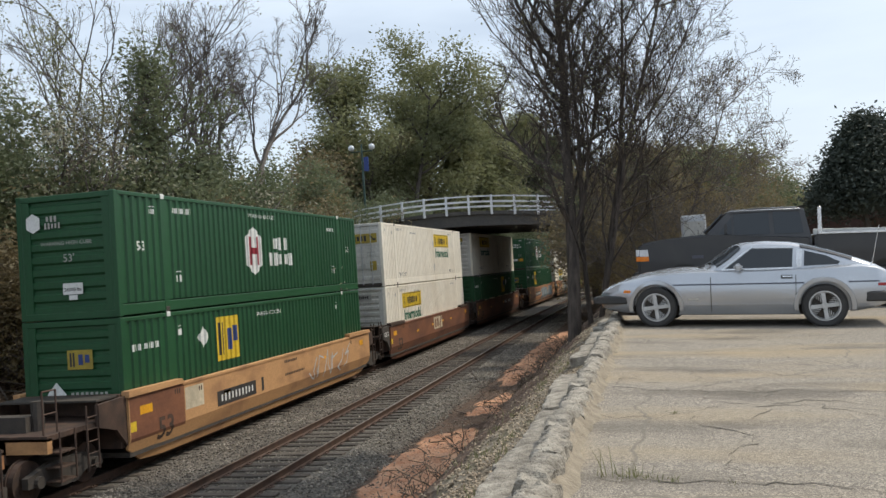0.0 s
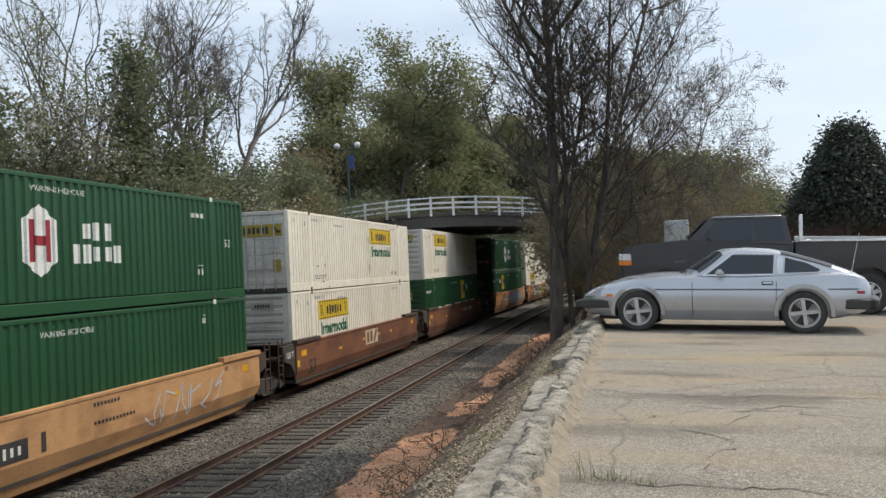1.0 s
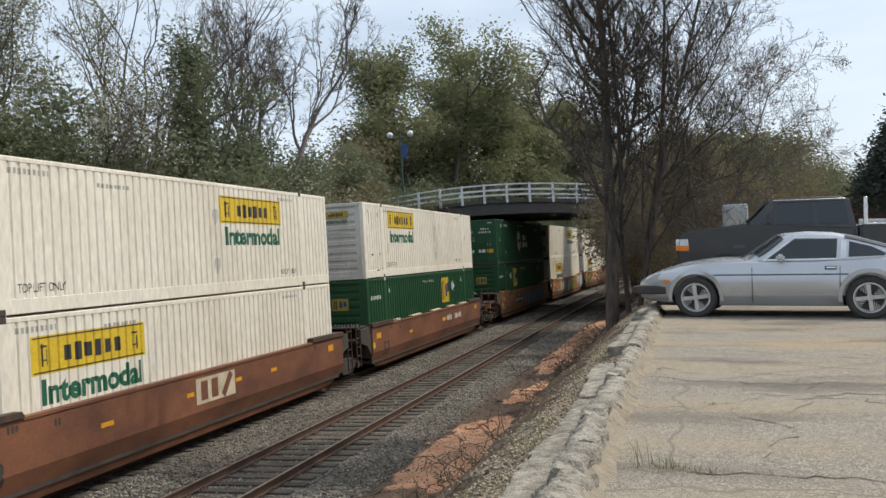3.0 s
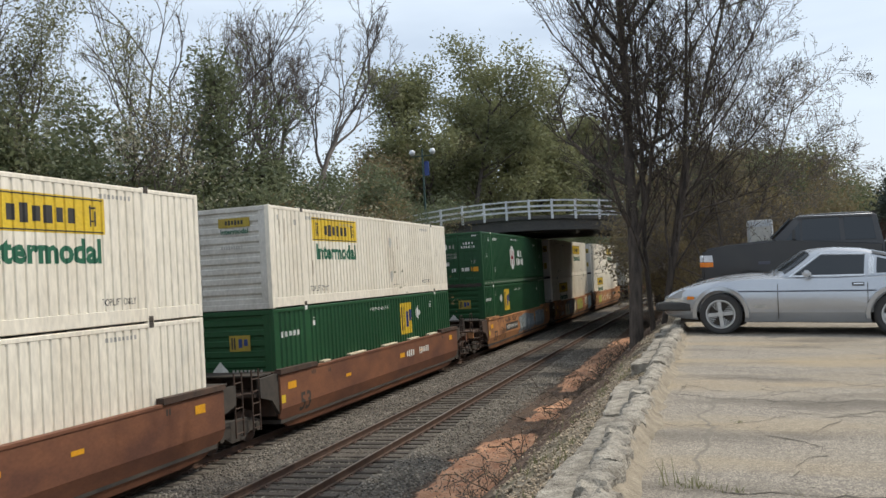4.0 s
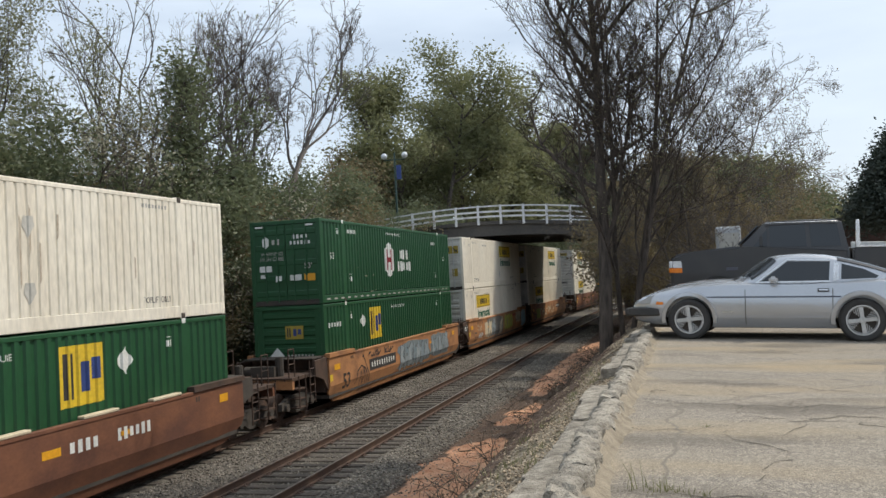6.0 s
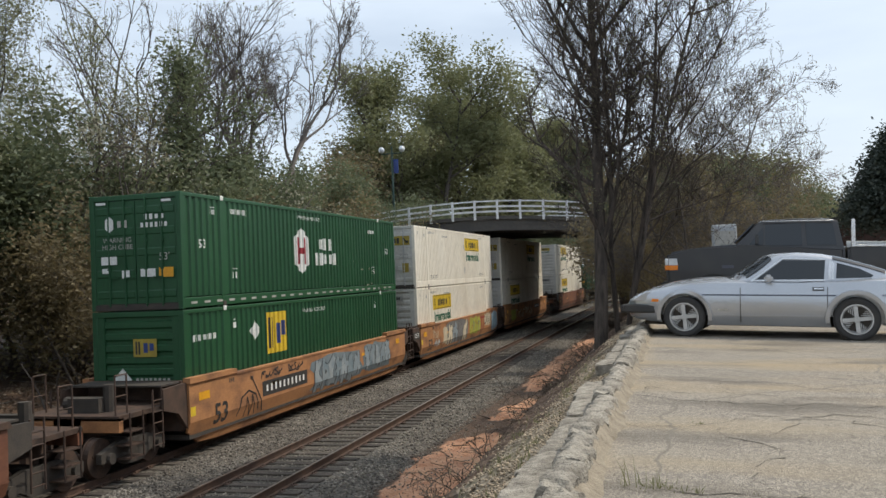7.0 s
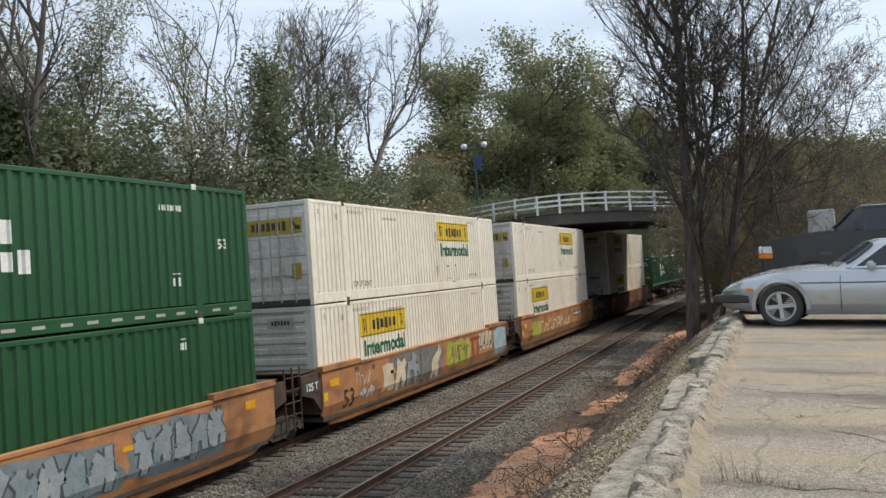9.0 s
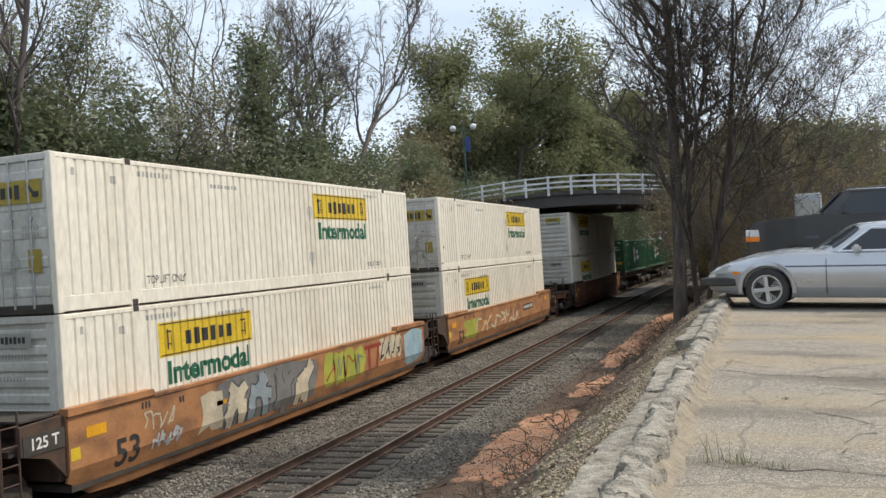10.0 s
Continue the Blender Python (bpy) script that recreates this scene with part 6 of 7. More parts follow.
RX = [1.47, 1.58, 1.8, 1.98, 2.12, 2.45, 2.8, 3.1, 3.4, 3.7, 3.93]
RZ = [0.835, 0.91, 1.06, 1.185, 1.222, 1.24, 1.215, 1.15, 1.06, 0.955, 0.86]


def coupe_half(x):
    return float(np.interp(x, [1.45, 1.7, 2.4, 3.2, 4.0], [0.7, 0.755, 0.765, 0.745, 0.66]))


def wrap(x, y):
    """How far the curved windscreen sweeps back towards its pillars."""
    return 0.2 * min(1.0, abs(y) / 0.7) ** 2 * smooth(2.35, 1.9, x)


def cabin_y(x, z):
    return coupe_half(x) - 0.36 * max(0, z - 0.84)


def on_cabin(bm, outline, lift=0.006, far=False):
    """A pane cut to an outline (x, z) and bent to the cabin's flank."""
    s = 1 if far else -1
    t = bmesh.new()
    t.faces.new([t.verts.new((x, 0, z)) for x, z in outline])
    for q in RX:
        if min(p[0] for p in outline) < q < max(p[0] for p in outline):
            bmesh.ops.bisect_plane(t, geom=t.verts[:] + t.edges[:] + t.faces[:], dist=1e-5, plane_co=(q, 0, 0), plane_no=(1, 0, 0))
    bmesh.ops.bisect_plane(t, geom=t.verts[:] + t.edges[:] + t.faces[:], dist=1e-5, plane_co=(0, 0, 0.86), plane_no=(0, 0, 1))
    for d in (lift, -0.02):
        made = {v: bm.verts.new((v.co.x, s * (cabin_y(v.co.x, v.co.z) + d), v.co.z)) for v in t.verts}
        for f in t.faces:
            bm.faces.new([made[v] for v in f.verts])
    t.free()


def flank_y(x, z):
    w = float(np.interp(x, CX, CW))
    t = float(np.interp(x, CX, CT))
    return w * float(np.interp(z, [0.2, 0.3, 0.42, 0.55, 0.64, t - 0.06, t], [0.94, 0.975, 1.0, 1.0, 0.992, 0.95, 0.86]))


def on_flank(bm, outline, lift=0.006, far=False, steps=1):
    s = 1 if far else -1
    a = [bm.verts.new((x, s * (flank_y(x, z) + lift), z)) for x, z in outline]
    b = [bm.verts.new((x, s * (flank_y(x, z) - 0.03), z)) for x, z in outline]
    n = len(a)
    bm.faces.new(a)
    bm.faces.new(b[::-1])
    for i in range(n):
        bm.faces.new((a[i], a[(i + 1) % n], b[(i + 1) % n], b[i]))


def strip(bm, x0, x1, z, h, far=False, lift=0.008, n=8):
    """A narrow moulding along the flank."""
    for i in range(n):
        a, b = x0 + (x1 - x0) * i / n, x0 + (x1 - x0) * (i + 1) / n
        on_flank(bm, [(a, z - h / 2), (b, z - h / 2), (b, z + h / 2), (a, z + h / 2)], lift, far)


def build_coupe():
    ang = radians(8)
    ex, ey = Vector((math.cos(ang), -math.sin(ang), 0)), Vector((math.sin(ang), math.cos(ang), 0))
    o = Vector((0.0, 13.3, 0)) - 0.92 * ex + 0.82 * ey
    car = thing("coupe", pose(o.x, o.y, lot_z(o.x) - 0.008, 0, 1.95, -8), "silver fastback sports coupe with black bumpers parked at the kerb", "car", "parked vehicles")
    secs = []
    for x, t, w, l in zip(CX, CT, CW, CL):
        k = float(np.interp(x, [0.1, 0.7, 1.4, 1.7], [0, 0.024, 0.024, 0]))
        zs = [min(z, t - 0.05) for z in (0.3, 0.42, 0.55, 0.64)]
        lo = [l] + [max(l + 0.012 * (i + 1), z) for i, z in enumerate(zs)]
        secs.append((x, [(0, l), (w * 0.88, l), (w * 0.96, lo[1]), (w, lo[2]), (w, lo[3]), (w * 0.992, lo[4]), (w * 0.95, t - 0.04), (w * 0.88, t - 0.008), (w * 0.6, t + 0.006 + k), (0, t + 0.018 + 1.2 * k)]))
    body = loft(secs)
    cut = bmesh.new()
    for x in (0.92, 3.24):
        for s in (-1, 1):
            tube(cut, (x, s * 0.52, 0.31), (x, s * 1.1, 0.31), 0.345, n=40)
    part("body", carved(body, cut, SILVER), None, car)
    for x in (0.92, 3.24):
        for s in (-1, 1):
            bm = bmesh.new()
            n = 20
            for i in range(n):
                a0, a1 = math.pi * (i / n) * 1.1 - 0.15, math.pi * ((i + 1) / n) * 1.1 - 0.15
                q = []
                for a in (a0, a1):
                    for r, e in ((0.345, 0.006), (0.4, 0.018), (0.41, -0.01), (0.345, -0.03)):
                        px_, pz_ = x + r * math.cos(a), 0.31 + r * math.sin(a)
                        q.append(bm.verts.new((px_, s * (flank_y(px_, max(pz_, 0.2)) + e), pz_)))
                for k in range(4):
                    bm.faces.new((q[k], q[(k + 1) % 4], q[4 + (k + 1) % 4], q[4 + k]))
            bmesh.ops.remove_doubles(bm, verts=bm.verts[:], dist=0.001)
            part("wheel_arch_lip", bm, SILVER, car, "", True)
    secs = []
    for x, z in zip(RX, RZ):
        hb = coupe_half(x)
        zt = z - 0.06
        y1 = cabin_y(x, max(zt, 0.84))
        secs.append((x, [(0, 0.8), (hb, 0.8), (hb, max(0.82, min(0.84, zt))), (y1, max(zt, 0.825)), (y1 - 0.035, z - 0.025), (y1 * 0.82, z - 0.004), (y1 * 0.45, z + 0.006), (0, z + 0.01)]))
    shell = loft(secs)
    for v in shell.verts:
        v.co.x += wrap(v.co.x, v.co.y)
    part("cabin", shell, SILVER, car, "", True)
    # glass
    for far in (False, True):
        bm = bmesh.new()
        on_cabin(bm, [(1.92, 0.848), (2.83, 0.855), (2.85, 1.125), (2.29, 1.135), (2.12, 1.0)], far=far)
        part("side_window", bm, GLASS, car, "dark tinted side window")
        bm = bmesh.new()
        on_cabin(bm, [(2.985, 0.872), (3.43, 0.885), (3.46, 0.915), (3.28, 1.01), (3.0, 1.09)], far=far)
        part("quarter_window", bm, GLASS, car, "dark tinted quarter window")
        bm = bmesh.new()
        on_cabin(bm, [(2.88, 0.85), (2.955, 0.86), (2.97, 1.1), (2.9, 1.12)], 0.01, far)
        part("pillar_vent", bm, CHROME, car)
        bm = bmesh.new()
        for a, b in (((1.87, 0.835), (2.29, 1.16)), ((2.29, 1.16), (2.86, 1.145)), ((1.88, 0.842), (2.84, 0.848))):
            dx, dz = b[0] - a[0], b[1] - a[1]
            L = math.hypot(dx, dz)
            nx, nz = -dz / L * 0.011, dx / L * 0.011
            on_cabin(bm, [(a[0] - nx, a[1] - nz), (b[0] - nx, b[1] - nz), (b[0] + nx, b[1] + nz), (a[0] + nx, a[1] + nz)], 0.012, far)
        part("window_trim", bm, CHROME, car)
        bm = bmesh.new()
        strip(bm, 1.18, 2.98, 0.635, 0.018, far)
        part("side_moulding", bm, CHROMEDARK, car)
        bm = bmesh.new()
        strip(bm, 3.55, 3.94, 0.64, 0.018, far)
        part("side_moulding", bm, CHROMEDARK, car)
        for x0, x1 in ((1.72, 1.715), (2.86, 2.88)):
            bm = bmesh.new()
            zs = [0.24, 0.36, 0.5, 0.62, 0.72, 0.8]
            for z0, z1 in zip(zs, zs[1:]):
                xa, xb = x0 + (x1 - x0) * z0, x0 + (x1 - x0) * z1
                on_flank(bm, [(xa - 0.005, z0), (xa + 0.005, z0), (xb + 0.005, z1), (xb - 0.005, z1)], 0.006, far)
            part("door_gap", bm, GRIME, car)
        bm = bmesh.new()
        on_flank(bm, [(2.68, 0.7), (2.83, 0.7), (2.83, 0.75), (2.68, 0.75)], 0.012, far)
        part("door_handle", bm, LOGBLACK, car)
        bm = bmesh.new()
        on_flank(bm, [(2.7, 0.72), (2.82, 0.72), (2.82, 0.74), (2.7, 0.74)], 0.02, far)
        part("handle_flap", bm, CHROME, car)
        bm = bmesh.new()
        on_flank(bm, [(0.44, 0.525), (0.545, 0.525), (0.55, 0.565), (0.45, 0.57)], 0.01, far)
        part("side_marker", bm, AMBER, car, "amber side marker lamp")
        bm = bmesh.new()
        on_flank(bm, [(3.92, 0.575), (4.02, 0.575), (4.02, 0.615), (3.92, 0.615)], 0.01, far)
        part("side_marker", bm, REDLENS, car, "red side marker lamp")
        bm = bmesh.new()
        strip(bm, 1.32, 2.82, 0.345, 0.012, far, 0.004)
        part("sill_crease", bm, SILVER, car)
        bm = bmesh.new()
        on_flank(bm, [(1.4, 0.41), (1.54, 0.41), (1.54, 0.435), (1.4, 0.435)], 0.004, far)
        part("badge", bm, GREYMARK, car)
        s = 1 if far else -1
        bm = bmesh.new()
        box(bm, 2.05, 2.17, *sorted((s * 0.84, s * 0.98)), 0.83, 0.93)
        bevel(bm, 0.03, 3)
        tube(bm, (2.13, s * 0.76, 0.82), (2.12, s * 0.9, 0.86), 0.02, n=8)
        part("door_mirror", bm, SILVER, car, "", True)
        # headlamp bucket
        bm = bmesh.new()
        prism(bm, [(0.12, 0.535), (0.4, 0.545), (0.42, 0.675), (0.33, 0.645)], 1, *sorted((s * 0.45, s * 0.775)))
        part("headlamp_housing", bm, SILVER, car)
    # windscreen and hatch glass, following the roofline
    for name, x0, x1 in (("windscreen", 1.6, 1.985), ("hatch_window", 2.95, 3.62)):
        bm = bmesh.new()
        grid = []
        for i in range(7):
            x = x0 + (x1 - x0) * i / 6
            z = float(np.interp(x, RX, RZ))
            w = cabin_y(x, max(z - 0.06, 0.84)) * 1.004
            grid.append([bm.verts.new((x - 0.006 + wrap(x, w * u), w * u, z + 0.02 - float(np.interp(abs(u), [0, 0.45, 0.82, 0.95, 1], [0, 0.004, 0.014, 0.035, 0.06])))) for u in (-1, -0.95, -0.82, -0.45, 0, 0.45, 0.82, 0.95, 1)])
        for a, b in zip(grid, grid[1:]):
            for k in range(8):
                bm.faces.new((a[k], a[k + 1], b[k + 1], b[k]))
        part(name, bm, GLASS, car, "", True)
    bm = bmesh.new()
    tube(bm, (1.5, -0.3, 0.872), (1.62, -0.66, 0.9), 0.01, n=6)
    tube(bm, (1.5, 0.2, 0.872), (1.64, -0.2, 0.93), 0.01, n=6)
    part("wiper", bm, LOGBLACK, car)
    for s in (-1, 1):
        bm = bmesh.new()
        box(bm, 0.95, 1.32, *sorted((s * 0.3, s * 0.55)), 0.828, 0.846)
        part("bonnet_louvre", bm, LOGBLACK, car)
    bm = bmesh.new()
    pts = [(0.02, 0.4), (0.0, 0.45), (0.03, 0.485), (0.5, 0.475), (0.5, 0.355), (0.03, 0.355)]
    for s in (-1, 1):
        prism(bm, pts, 1, *sorted((s * 0.72, s * 0.8)))
    box(bm, -0.03, 0.14, -0.78, 0.78, 0.355, 0.47)
    bevel(bm, 0.02)
    part("front_bumper", bm, LOGBLACK, car, "black rubber-faced front bumper", True)
    bm = bmesh.new()
    for s in (-1, 1):
        box(bm, 3.76, 4.16, *sorted((s * 0.72, s * 0.83)), 0.36, 0.5)
    box(bm, 4.06, 4.2, -0.83, 0.83, 0.36, 0.5)
    bevel(bm, 0.02)
    part("rear_bumper", bm, LOGBLACK, car, "black rubber-faced rear bumper", True)
    bm = bmesh.new()
    tube(bm, (3.87, -0.55, 0.86), (3.98, -0.55, 1.42), 0.005, n=5)
    tube(bm, (3.86, -0.55, 0.85), (3.875, -0.55, 0.9), 0.014, n=6)
    part("aerial", bm, CHROME, car)
    bm = bmesh.new()
    box(bm, 0.3, 3.5, -0.55, 0.55, 0.17, 0.32)
    part("underbody", bm, GRIME, car)
    for x in (0.92, 3.24):
        for s in (-1, 1):
            wheel(car, x, s * 0.725, 0.305, 0.305, 0.19, 0.205, s, ALLOY, 4, 3)


CHROMEDARK = mat("thin_blue_black_moulding", (0.06, 0.065, 0.09), (0.09, 0.09, 0.11), 4, 0.35, 0.3, 0, 40)


# ---- black pickup behind it ----
def build_pickup():
    ang = radians(5)
    ex, ey = Vector((math.cos(ang), -math.sin(ang), 0)), Vector((math.sin(ang), math.cos(ang), 0))
    o = Vector((-0.36, 17.75, 0)) + 0.98 * ey
    tk = thing("pickup_truck", pose(o.x, o.y, lot_z(o.x) + 0.0, 0, 1.95, -5), "black extended-cab pickup truck with white load-bed lining", "pickup truck", "parked vehicles")
    def slab(name, outline, y0, y1, material, label="", b=0.03, seg=2):
        bm = bmesh.new()
        prism(bm, outline, 1, y0, y1)
        bmesh.ops.bevel(bm, geom=[e for e in bm.edges], offset=b, segments=seg, affect="EDGES", clamp_overlap=True)
        return part(name, bm, material, tk, label, True)
    # lower body with wheel openings
    bm = bmesh.new()
    prism(bm, [(0.06, 0.55), (0.02, 1.2), (0.1, 1.31), (0.5, 1.38), (1.33, 1.46), (1.45, 1.45), (3.3, 1.37), (3.3, 0.5), (0.3, 0.45)], 1, -0.97, 0.97)
    bmesh.ops.bevel(bm, geom=[e for e in bm.edges], offset=0.06, segments=3, affect="EDGES", clamp_overlap=True)
    cut = bmesh.new()
    for s in (-1, 1):
        tube(cut, (0.95, s * 0.6, 0.42), (0.95, s * 1.2, 0.42), 0.47, n=32)
    part("body", carved(bm, cut, BLACKPAINT), None, tk)
    bm = bmesh.new()
    prism(bm, [(3.34, 0.52), (3.34, 1.38), (5.75, 1.36), (5.75, 0.6)], 1, -0.98, 0.98)
    bmesh.ops.bevel(bm, geom=[e for e in bm.edges], offset=0.04, segments=2, affect="EDGES", clamp_overlap=True)
    cut = bmesh.new()
    for s in (-1, 1):
        tube(cut, (4.58, s * 0.6, 0.42), (4.58, s * 1.2, 0.42), 0.47, n=32)
    box(cut, 3.45, 5.65, -0.85, 0.85, 0.85, 1.6)
    part("load_bed", carved(bm, cut, BLACKPAINT), None, tk)
    # cab
    secs = []
    for x, z in ((1.26, 1.36), (1.46, 1.58), (1.72, 1.86), (1.86, 1.93), (2.45, 1.955), (3.08, 1.945), (3.19, 1.9), (3.3, 1.3)):
        h = max(z - 1.27, 0.01)
        yb, yt = 0.92, 0.92 - 0.24 * h
        secs.append((x, [(0, 1.22), (yb, 1.22), (yb, 1.26), (yt, 1.26 + h * 0.9), (yt - 0.05, 1.26 + h * 0.985), (yt * 0.5, z + 0.004), (0, z + 0.012)]))
    part("cab", loft(secs), BLACKPAINT, tk, "", True)
    for s in (-1, 1):
        def pane(name, out, material=GLASS, lift=0.006):
            bm = bmesh.new()
            a = [bm.verts.new((x, s * (0.92 - 0.24 * max(0, z - 1.26) + lift), z)) for x, z in out]
            b = [bm.verts.new((x, s * (0.9 - 0.24 * max(0, z - 1.26)), z)) for x, z in out]
            n = len(a)
            bm.faces.new(a)
            bm.faces.new(b[::-1])
            for i in range(n):
                bm.faces.new((a[i], a[(i + 1) % n], b[(i + 1) % n], b[i]))
            part(name, bm, material, tk)
        pane("vent_window", [(1.6, 1.44), (1.86, 1.44), (1.86, 1.78)])
        pane("door_window", [(1.9, 1.43), (2.56, 1.42), (2.54, 1.85), (1.9, 1.83)])
        pane("rear_side_window", [(2.64, 1.42), (3.16, 1.42), (3.1, 1.83), (2.62, 1.85)])
        slab("roof_gutter", [(1.8, 1.885), (1.86, 1.9), (3.1, 1.9), (3.12, 1.88)], *sorted((s * 0.78, s * 0.805)), CHROME, "", 0.006, 1)
        slab("headlamp", [(0.02, 1.06), (0.08, 1.06), (0.08, 1.19), (0.02, 1.19)], *sorted((s * 0.62, s * 0.99)), LAMPGLASS, "clear headlamp", 0.01, 1)
        slab("indicator", [(0.02, 0.96), (0.09, 0.96), (0.09, 1.055), (0.02, 1.055)], *sorted((s * 0.62, s * 0.99)), AMBER, "amber indicator", 0.01, 1)
        slab("corner_lamp", [(0.09, 1.06), (0.27, 1.06), (0.25, 1.19), (0.09, 1.19)], *sorted((s * 0.955, s * 0.988)), LAMPGLASS, "", 0.004, 1)
        slab("corner_indicator", [(0.09, 0.96), (0.27, 0.96), (0.27, 1.055), (0.09, 1.055)], *sorted((s * 0.955, s * 0.988)), AMBER, "", 0.004, 1)
        slab("badge", [(1.1, 0.99), (1.32, 0.99), (1.32, 1.05), (1.1, 1.05)], *sorted((s * 0.96, s * 0.978)), CHROMEDARK, "", 0.004, 1)
        slab("door_mirror", [(1.72, 1.45), (1.78, 1.45), (1.78, 1.64), (1.72, 1.64)], *sorted((s * 0.96, s * 1.12)), BLACKPAINT, "", 0.015, 2)
        slab("rail_cap", [(3.4, 1.38), (5.7, 1.36), (5.7, 1.4), (3.4, 1.42)], *sorted((s * 0.86, s * 0.98)), CHROME, "", 0.006, 1)
        if s < 0:
            slab("rack_post", [(3.4, 1.36), (3.48, 1.36), (3.47, 1.9), (3.41, 1.9)], *sorted((s * 0.86, s * 0.93)), CHROME, "bright metal rack post", 0.006, 1)
        wheel(tk, 0.95, s * 0.85, 0.385, 0.385, 0.24, 0.22, s, ALLOY, 8)
        wheel(tk, 4.58, s * 0.85, 0.385, 0.385, 0.24, 0.22, s, ALLOY, 8)
    bm = bmesh.new()
    v = [bm.verts.new(c) for c in ((1.34, -0.84, 1.48), (1.34, 0.84, 1.48), (1.7, 0.74, 1.85), (1.7, -0.74, 1.85))]
    w = [bm.verts.new((q.co.x - 0.02, q.co.y, q.co.z + 0.014)) for q in v]
    bm.faces.new(v[::-1])
    bm.faces.new(w)
    for i in range(4):
        bm.faces.new((v[i], v[(i + 1) % 4], w[(i + 1) % 4], w[i]))
    part("windscreen", bm, GLASS, tk)
    slab("front_bumper", [(-0.06, 0.52), (0.1, 0.5), (0.3, 0.52), (0.3, 0.72), (-0.06, 0.74)], -0.99, 0.99, BLACKPAINT, "", 0.03, 2)
    slab("grille", [(0.02, 0.86), (0.07, 0.86), (0.07, 1.15), (0.02, 1.15)], -0.6, 0.6, CHROME, "", 0.01, 1)
    slab("bed_lining", [(3.46, 0.86), (5.64, 0.86), (5.64, 1.47), (5.5, 1.48), (3.46, 1.52)], 0.78, 0.84, LOGWHITE, "white board along the load bed", 0.006, 1)
    slab("chassis", [(0.3, 0.32), (5.6, 0.36), (5.6, 0.56), (0.3, 0.56)], -0.6, 0.6, GRIME)
    slab("rear_bumper", [(5.75, 0.5), (5.9, 0.5), (5.9, 0.68), (5.75, 0.68)], -0.95, 0.95, CHROME, "", 0.02, 2)


build_coupe()
build_pickup()


# ---- brick house and board fence behind the car park ----
def build_house():
    hs = thing("house", pose(5.4, 34, -0.25), "low brown brick house with dark shingle roof", "house")
    bm = bmesh.new()
    box(bm, 0, 12, 0, 8, -0.3, 2.7)
    part("wall", bm, BRICK, hs)
    bm = bmesh.new()
    prism(bm, [(-0.4, 2.62), (-0.4, 2.76), (6.0, 4.5), (12.4, 2.8), (12.4, 2.62), (6.0, 4.36)], 1, -0.5, 8.5)
    part("roof", bm, ROOFING, hs)
    bm = bmesh.new()
    prism(bm, [(0.05, 2.7), (11.95, 2.7), (6.0, 4.18)], 1, 0.05, 0.25)
    part("gable", bm, BRICK, hs)
    for x in (8.0,):
        bm = bmesh.new()
        box(bm, x, x + 1.1, -0.05, 0.1, 0.9, 2.2)
        w = part("window", bm, LOGWHITE, hs, "white-framed window")
        bm = bmesh.new()
        box(bm, x + 0.08, x + 1.02, -0.06, -0.045, 0.98, 2.12)
        part("pane", bm, GLASS, w)
    fence = thing("board_fence", pose(7.0, 30.5, -0.3), "weathered brown board fence beneath a cedar", "fence")
    bm = bmesh.new()
    box(bm, -0.07, 0.07, -0.012, 0.012, 0, 2.2)
    bd = mesh_of("board", bm, FENCE)
    for i in range(46):
        part("board", bd, None, fence).location = (i * 0.15, random.uniform(-0.01, 0.01), random.uniform(-0.03, 0.03))
    bm = bmesh.new()
    box(bm, -0.1, 6.9, 0.015, 0.06, 0.4, 0.5)
    part("rail", bm, FENCE, fence)


FENCE = mat("weathered_fence_board", (0.11, 0.075, 0.055), (0.075, 0.052, 0.04), 3, 0.9, 0, 0.2, 20, (0.4, 0.7), (4, 4, 0.5), 0.25)
build_house()


def build_sign_box(x, y):
    sb = thing("utility_box", pose(x, y, height(x, y)), "pale grey utility cabinet among the trees", "utility box")
    bm = bmesh.new()
    box(bm, -0.27, 0.27, -0.2, 0.2, 0, 2.1)
    bevel(bm, 0.03)
    part("cabinet", bm, BRWHITE, sb)
    bm = bmesh.new()
    box(bm, -0.22, 0.22, -0.22, -0.19, 0.3, 1.95)
    part("door", bm, GREYEND, sb)


build_sign_box(0.98, 20.6)


# ---- small growth and litter ----
def blades(n, spread, tall, seed, width=0.003):
    rng = random.Random(seed)
    bm = bmesh.new()
    for _ in range(n):
        a, r = rng.uniform(0, 6.28), abs(rng.gauss(0, spread))
        p = Vector((r * math.cos(a) * 1.6, r * math.sin(a), -0.01))
        h = tall * rng.uniform(0.35, 1.0)
        lean = Vector((rng.gauss(0, 0.22), rng.gauss(0, 0.22), 1)).normalized()
        side = Vector((math.cos(a + 1.3), math.sin(a + 1.3), 0)) * width * rng.uniform(0.6, 1.4)
        q, t = p + lean * h * 0.55, p + lean * h + Vector((lean.x, lean.y, 0)) * h * 0.35
        v = [bm.verts.new(c) for c in (p - side, p + side, q + side * 0.7, q - side * 0.7, t)]
        bm.faces.new(v[:4])
        bm.faces.new((v[3], v[2], v[4]))
    return bm


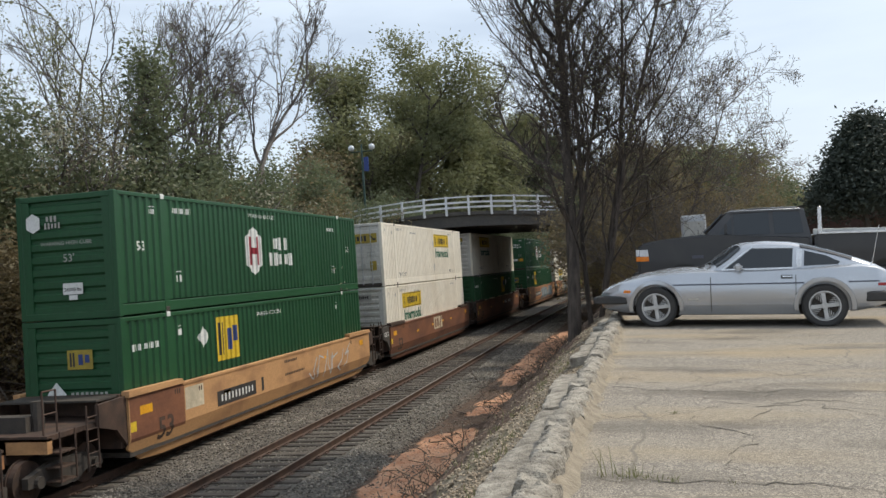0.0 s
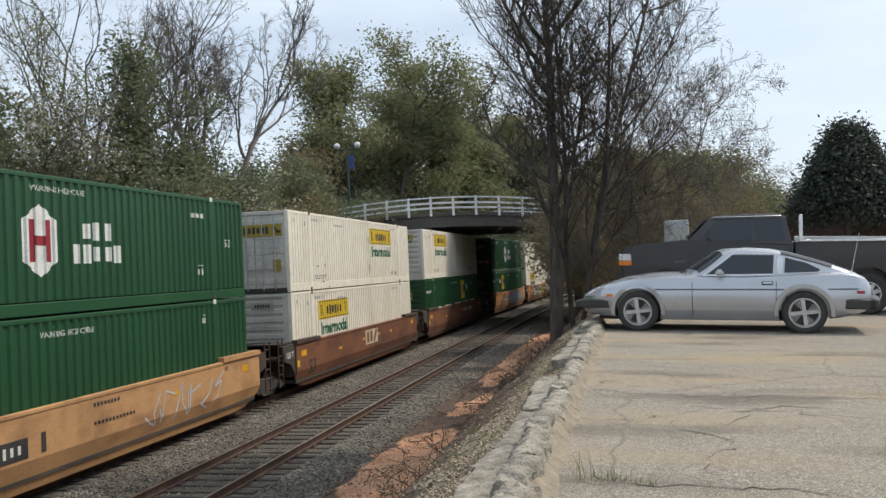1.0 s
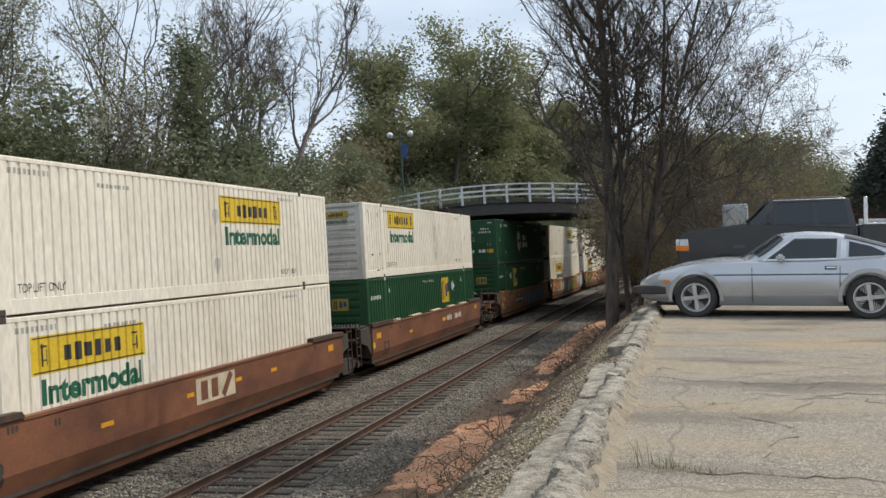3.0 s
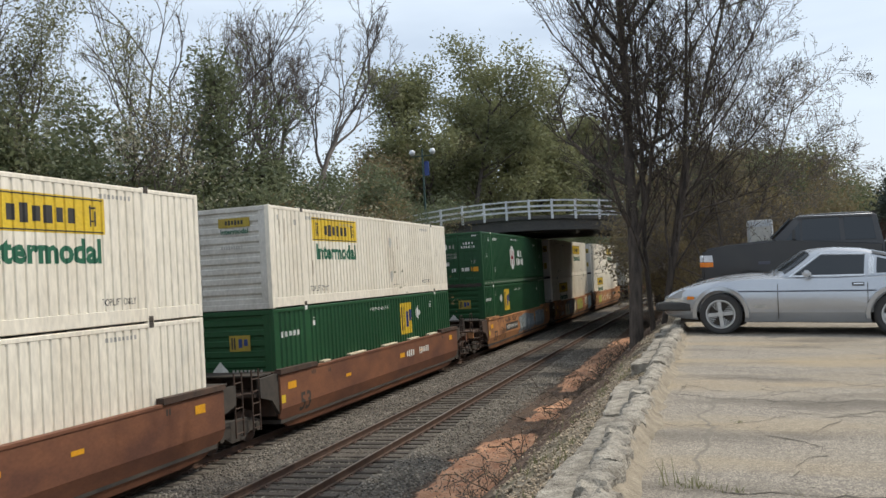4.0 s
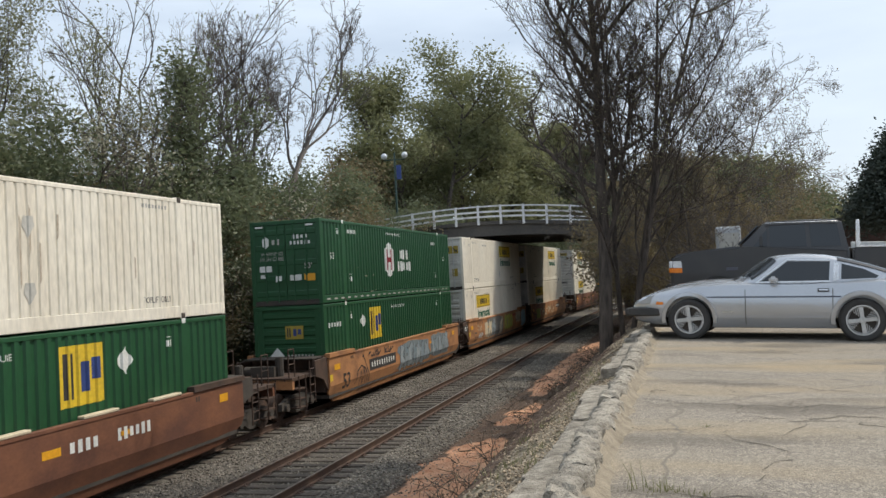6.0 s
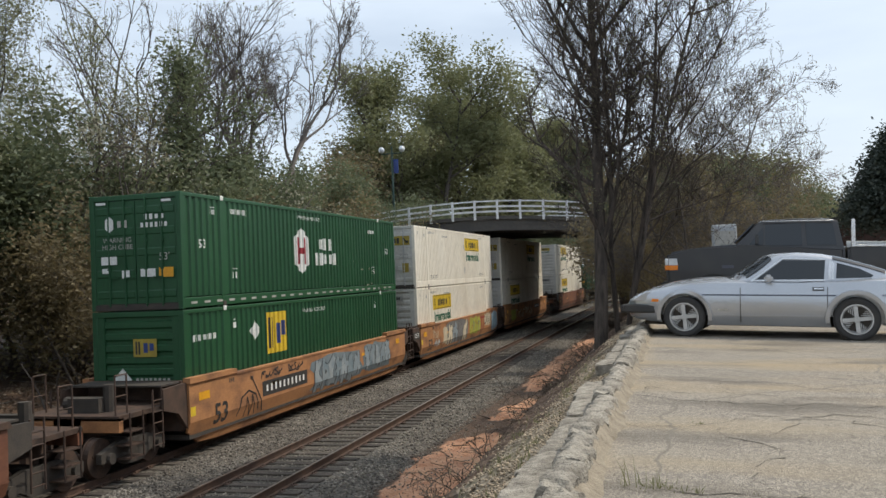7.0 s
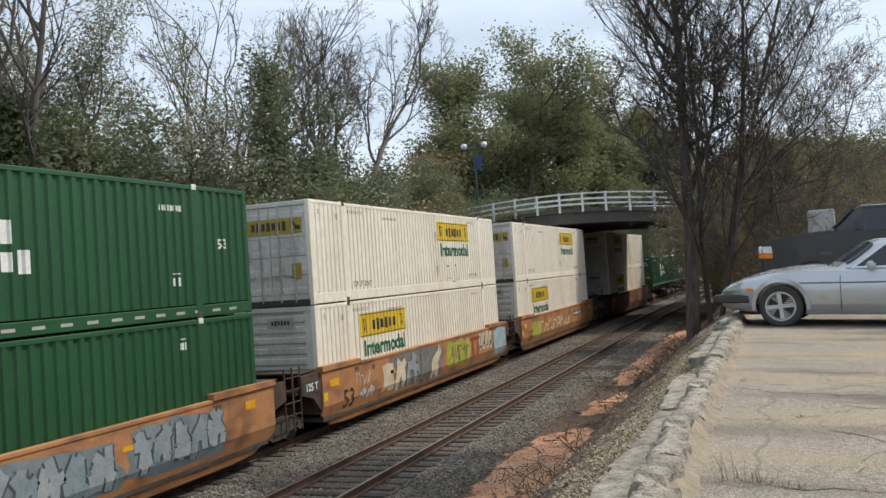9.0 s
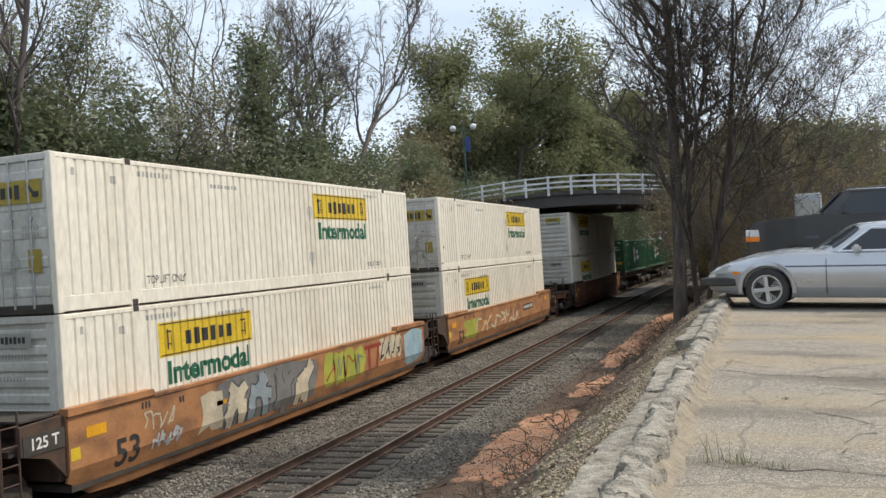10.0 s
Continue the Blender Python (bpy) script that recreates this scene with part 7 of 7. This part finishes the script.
def build_weeds():
    rng = random.Random(31)
    for i, (x, y, n, s, h) in enumerate(((-0.3, 4.29, 9, 0.04, 0.2), (-0.22, 4.3, 34, 0.06, 0.05), (-0.15, 4.3, 22, 0.05, 0.11), (-0.1, 4.27, 16, 0.04, 0.05), (0.07, 6.06, 22, 0.025, 0.035), (0.03, 4.23, 14, 0.03, 0.05), (0.3, 4.24, 22, 0.05, 0.025), (0.5, 4.25, 22, 0.05, 0.02))):
        w = thing("weed_tuft", pose(x, y, lot_z(x)), "small green weed tuft growing from an asphalt crack", "weed", "weeds")
        part("foliage", blades(n, s, h, 200 + i), WEED, w)["kind"] = "stuff"
    for i in range(22):
        y = rng.uniform(4.5, 13)
        x = kerb_x(y) - rng.uniform(0.45, 0.9)
        w = thing("weed_tuft", pose(x, y, height(x, y)), "dry green weed tuft on the gravel verge", "weed", "weeds")
        part("foliage", blades(34, 0.1, 0.07, 230 + i, 0.003), WEED, w)["kind"] = "stuff"


def build_brush():
    """Leafless twigs and roots hanging over the cut bank."""
    rng = random.Random(17)
    for i in range(36):
        y = rng.uniform(6, 26) if i < 28 else rng.uniform(26, 40)
        x = rng.uniform(-3.6, -1.7)
        r, e = grow(300 + i, rng.uniform(0.3, 0.8), 0.012, 3, (6, 5), 0.6, 50, -0.02, 0.3, 0.1, lean=(rng.uniform(-0.9, 0.3), rng.uniform(-0.6, 0.6)), stems=2, spread=0.5)
        b = thing("dry_brush", pose(x, y, height(x, y)), "leafless brown brush on the cut bank", "brush", "bank brush")
        part("stem", limb_mesh("stem", r, DRYTWIG), None, b)["kind"] = "stuff"
    for i in range(14):
        y = rng.uniform(14, 40)
        x = rng.uniform(-6.0, -4.2)
        bm = bmesh.new()
        p = Vector((0, 0, 0.02))
        d = Vector((rng.uniform(-1, 1), rng.uniform(-1, 1), 0)).normalized()
        for k in range(5):
            q = p + d * rng.uniform(0.12, 0.3) + Vector((0, 0, rng.uniform(-0.01, 0.03)))
            tube(bm, p, q, 0.018 - 0.003 * k, 0.015 - 0.003 * k, 6)
            p = q
            d = (d + Vector((rng.gauss(0, 0.4), rng.gauss(0, 0.4), 0))).normalized()
        tagged(part("fallen_stick", bm, DRYTWIG), "dry grey stick lying on the clay", "stick", "sticks").location = (x, y, height(x, y))


def build_debris():
    """Fallen pale poles in the thicket behind the train."""
    rng = random.Random(23)
    for i in range(46):
        y = rng.uniform(12, 34)
        x = rng.uniform(-20.6, -16.0)
        a = rng.uniform(0, 6.28)
        L = rng.uniform(0.8, 3.2)
        t = rng.uniform(0.02, 0.45) if i % 4 else 0.9
        bm = bmesh.new()
        p, d = Vector((0, 0, 0)), Vector((math.cos(a) * (1 - t), math.sin(a) * (1 - t), t)).normalized()
        for k in range(5):
            q = p + d * L / 5
            tube(bm, p, q, 0.04 - 0.006 * k, 0.034 - 0.006 * k, 6)
            p, d = q, (d + Vector((rng.gauss(0, 0.14), rng.gauss(0, 0.14), rng.gauss(0, 0.1)))).normalized()
        ob = part("fallen_branch", bm, PALEBARK)
        tagged(ob, "pale dead branch fallen in the thicket", "branch", "fallen branches").location = (x, y, height(x, y) + 0.02)
    rg = np.random.default_rng(5)
    spots = np.array([(x, y, height(x, y) + 0.04) for x, y in zip(rg.uniform(-21.5, -15.6, 2600), rg.uniform(10, 40, 2600))])
    tagged(new("leaf_litter", leaf_mesh("leaf_litter", spots, 6, 0.06, (0.12, 0.12, 0.03), 7, LITTER, 0.25)), "brown fallen leaves on the bank behind the train", "leaf litter", kind="stuff")


LITTER = leafy("dry_leaf_litter", (0.13, 0.095, 0.065), (0.26, 0.2, 0.145), 0.2)
build_weeds()
build_brush()
build_debris()
build_tracks()
build_kerb()


# ---- what moves ----
def on_line(y, z):
    """The pose of a car or container whose leading end is at y on the curving line."""
    dx, dz = bend(y + 16) - bend(y), rise(y + 16) - rise(y)
    return pose(TRAIN_X + bend(y), y, z + rise(y), math.degrees(math.atan2(dz, 16)), 0, -math.degrees(math.atan2(dx, 16)))


def motions():
    for ob, s, z in CONTAINERS:
        walk(ob, [(t, on_line(s + d, z)) for t, d in ROLLED])
    for ob, s in CARS:
        walk(ob, [(t, on_line(s + d, RAIL_Z)) for t, d in ROLLED])
    ts, ds = [t for t, d in ROLLED], [d for t, d in ROLLED]
    for w, y in WHEELS:
        rows = []
        for k in range(151):
            d = float(np.interp(k / 15, ts, ds))
            rows.append((k / 15, pose(0, y, 0.42, math.degrees(-d / 0.42) * 0.98)))
        walk(w, rows)


motions()
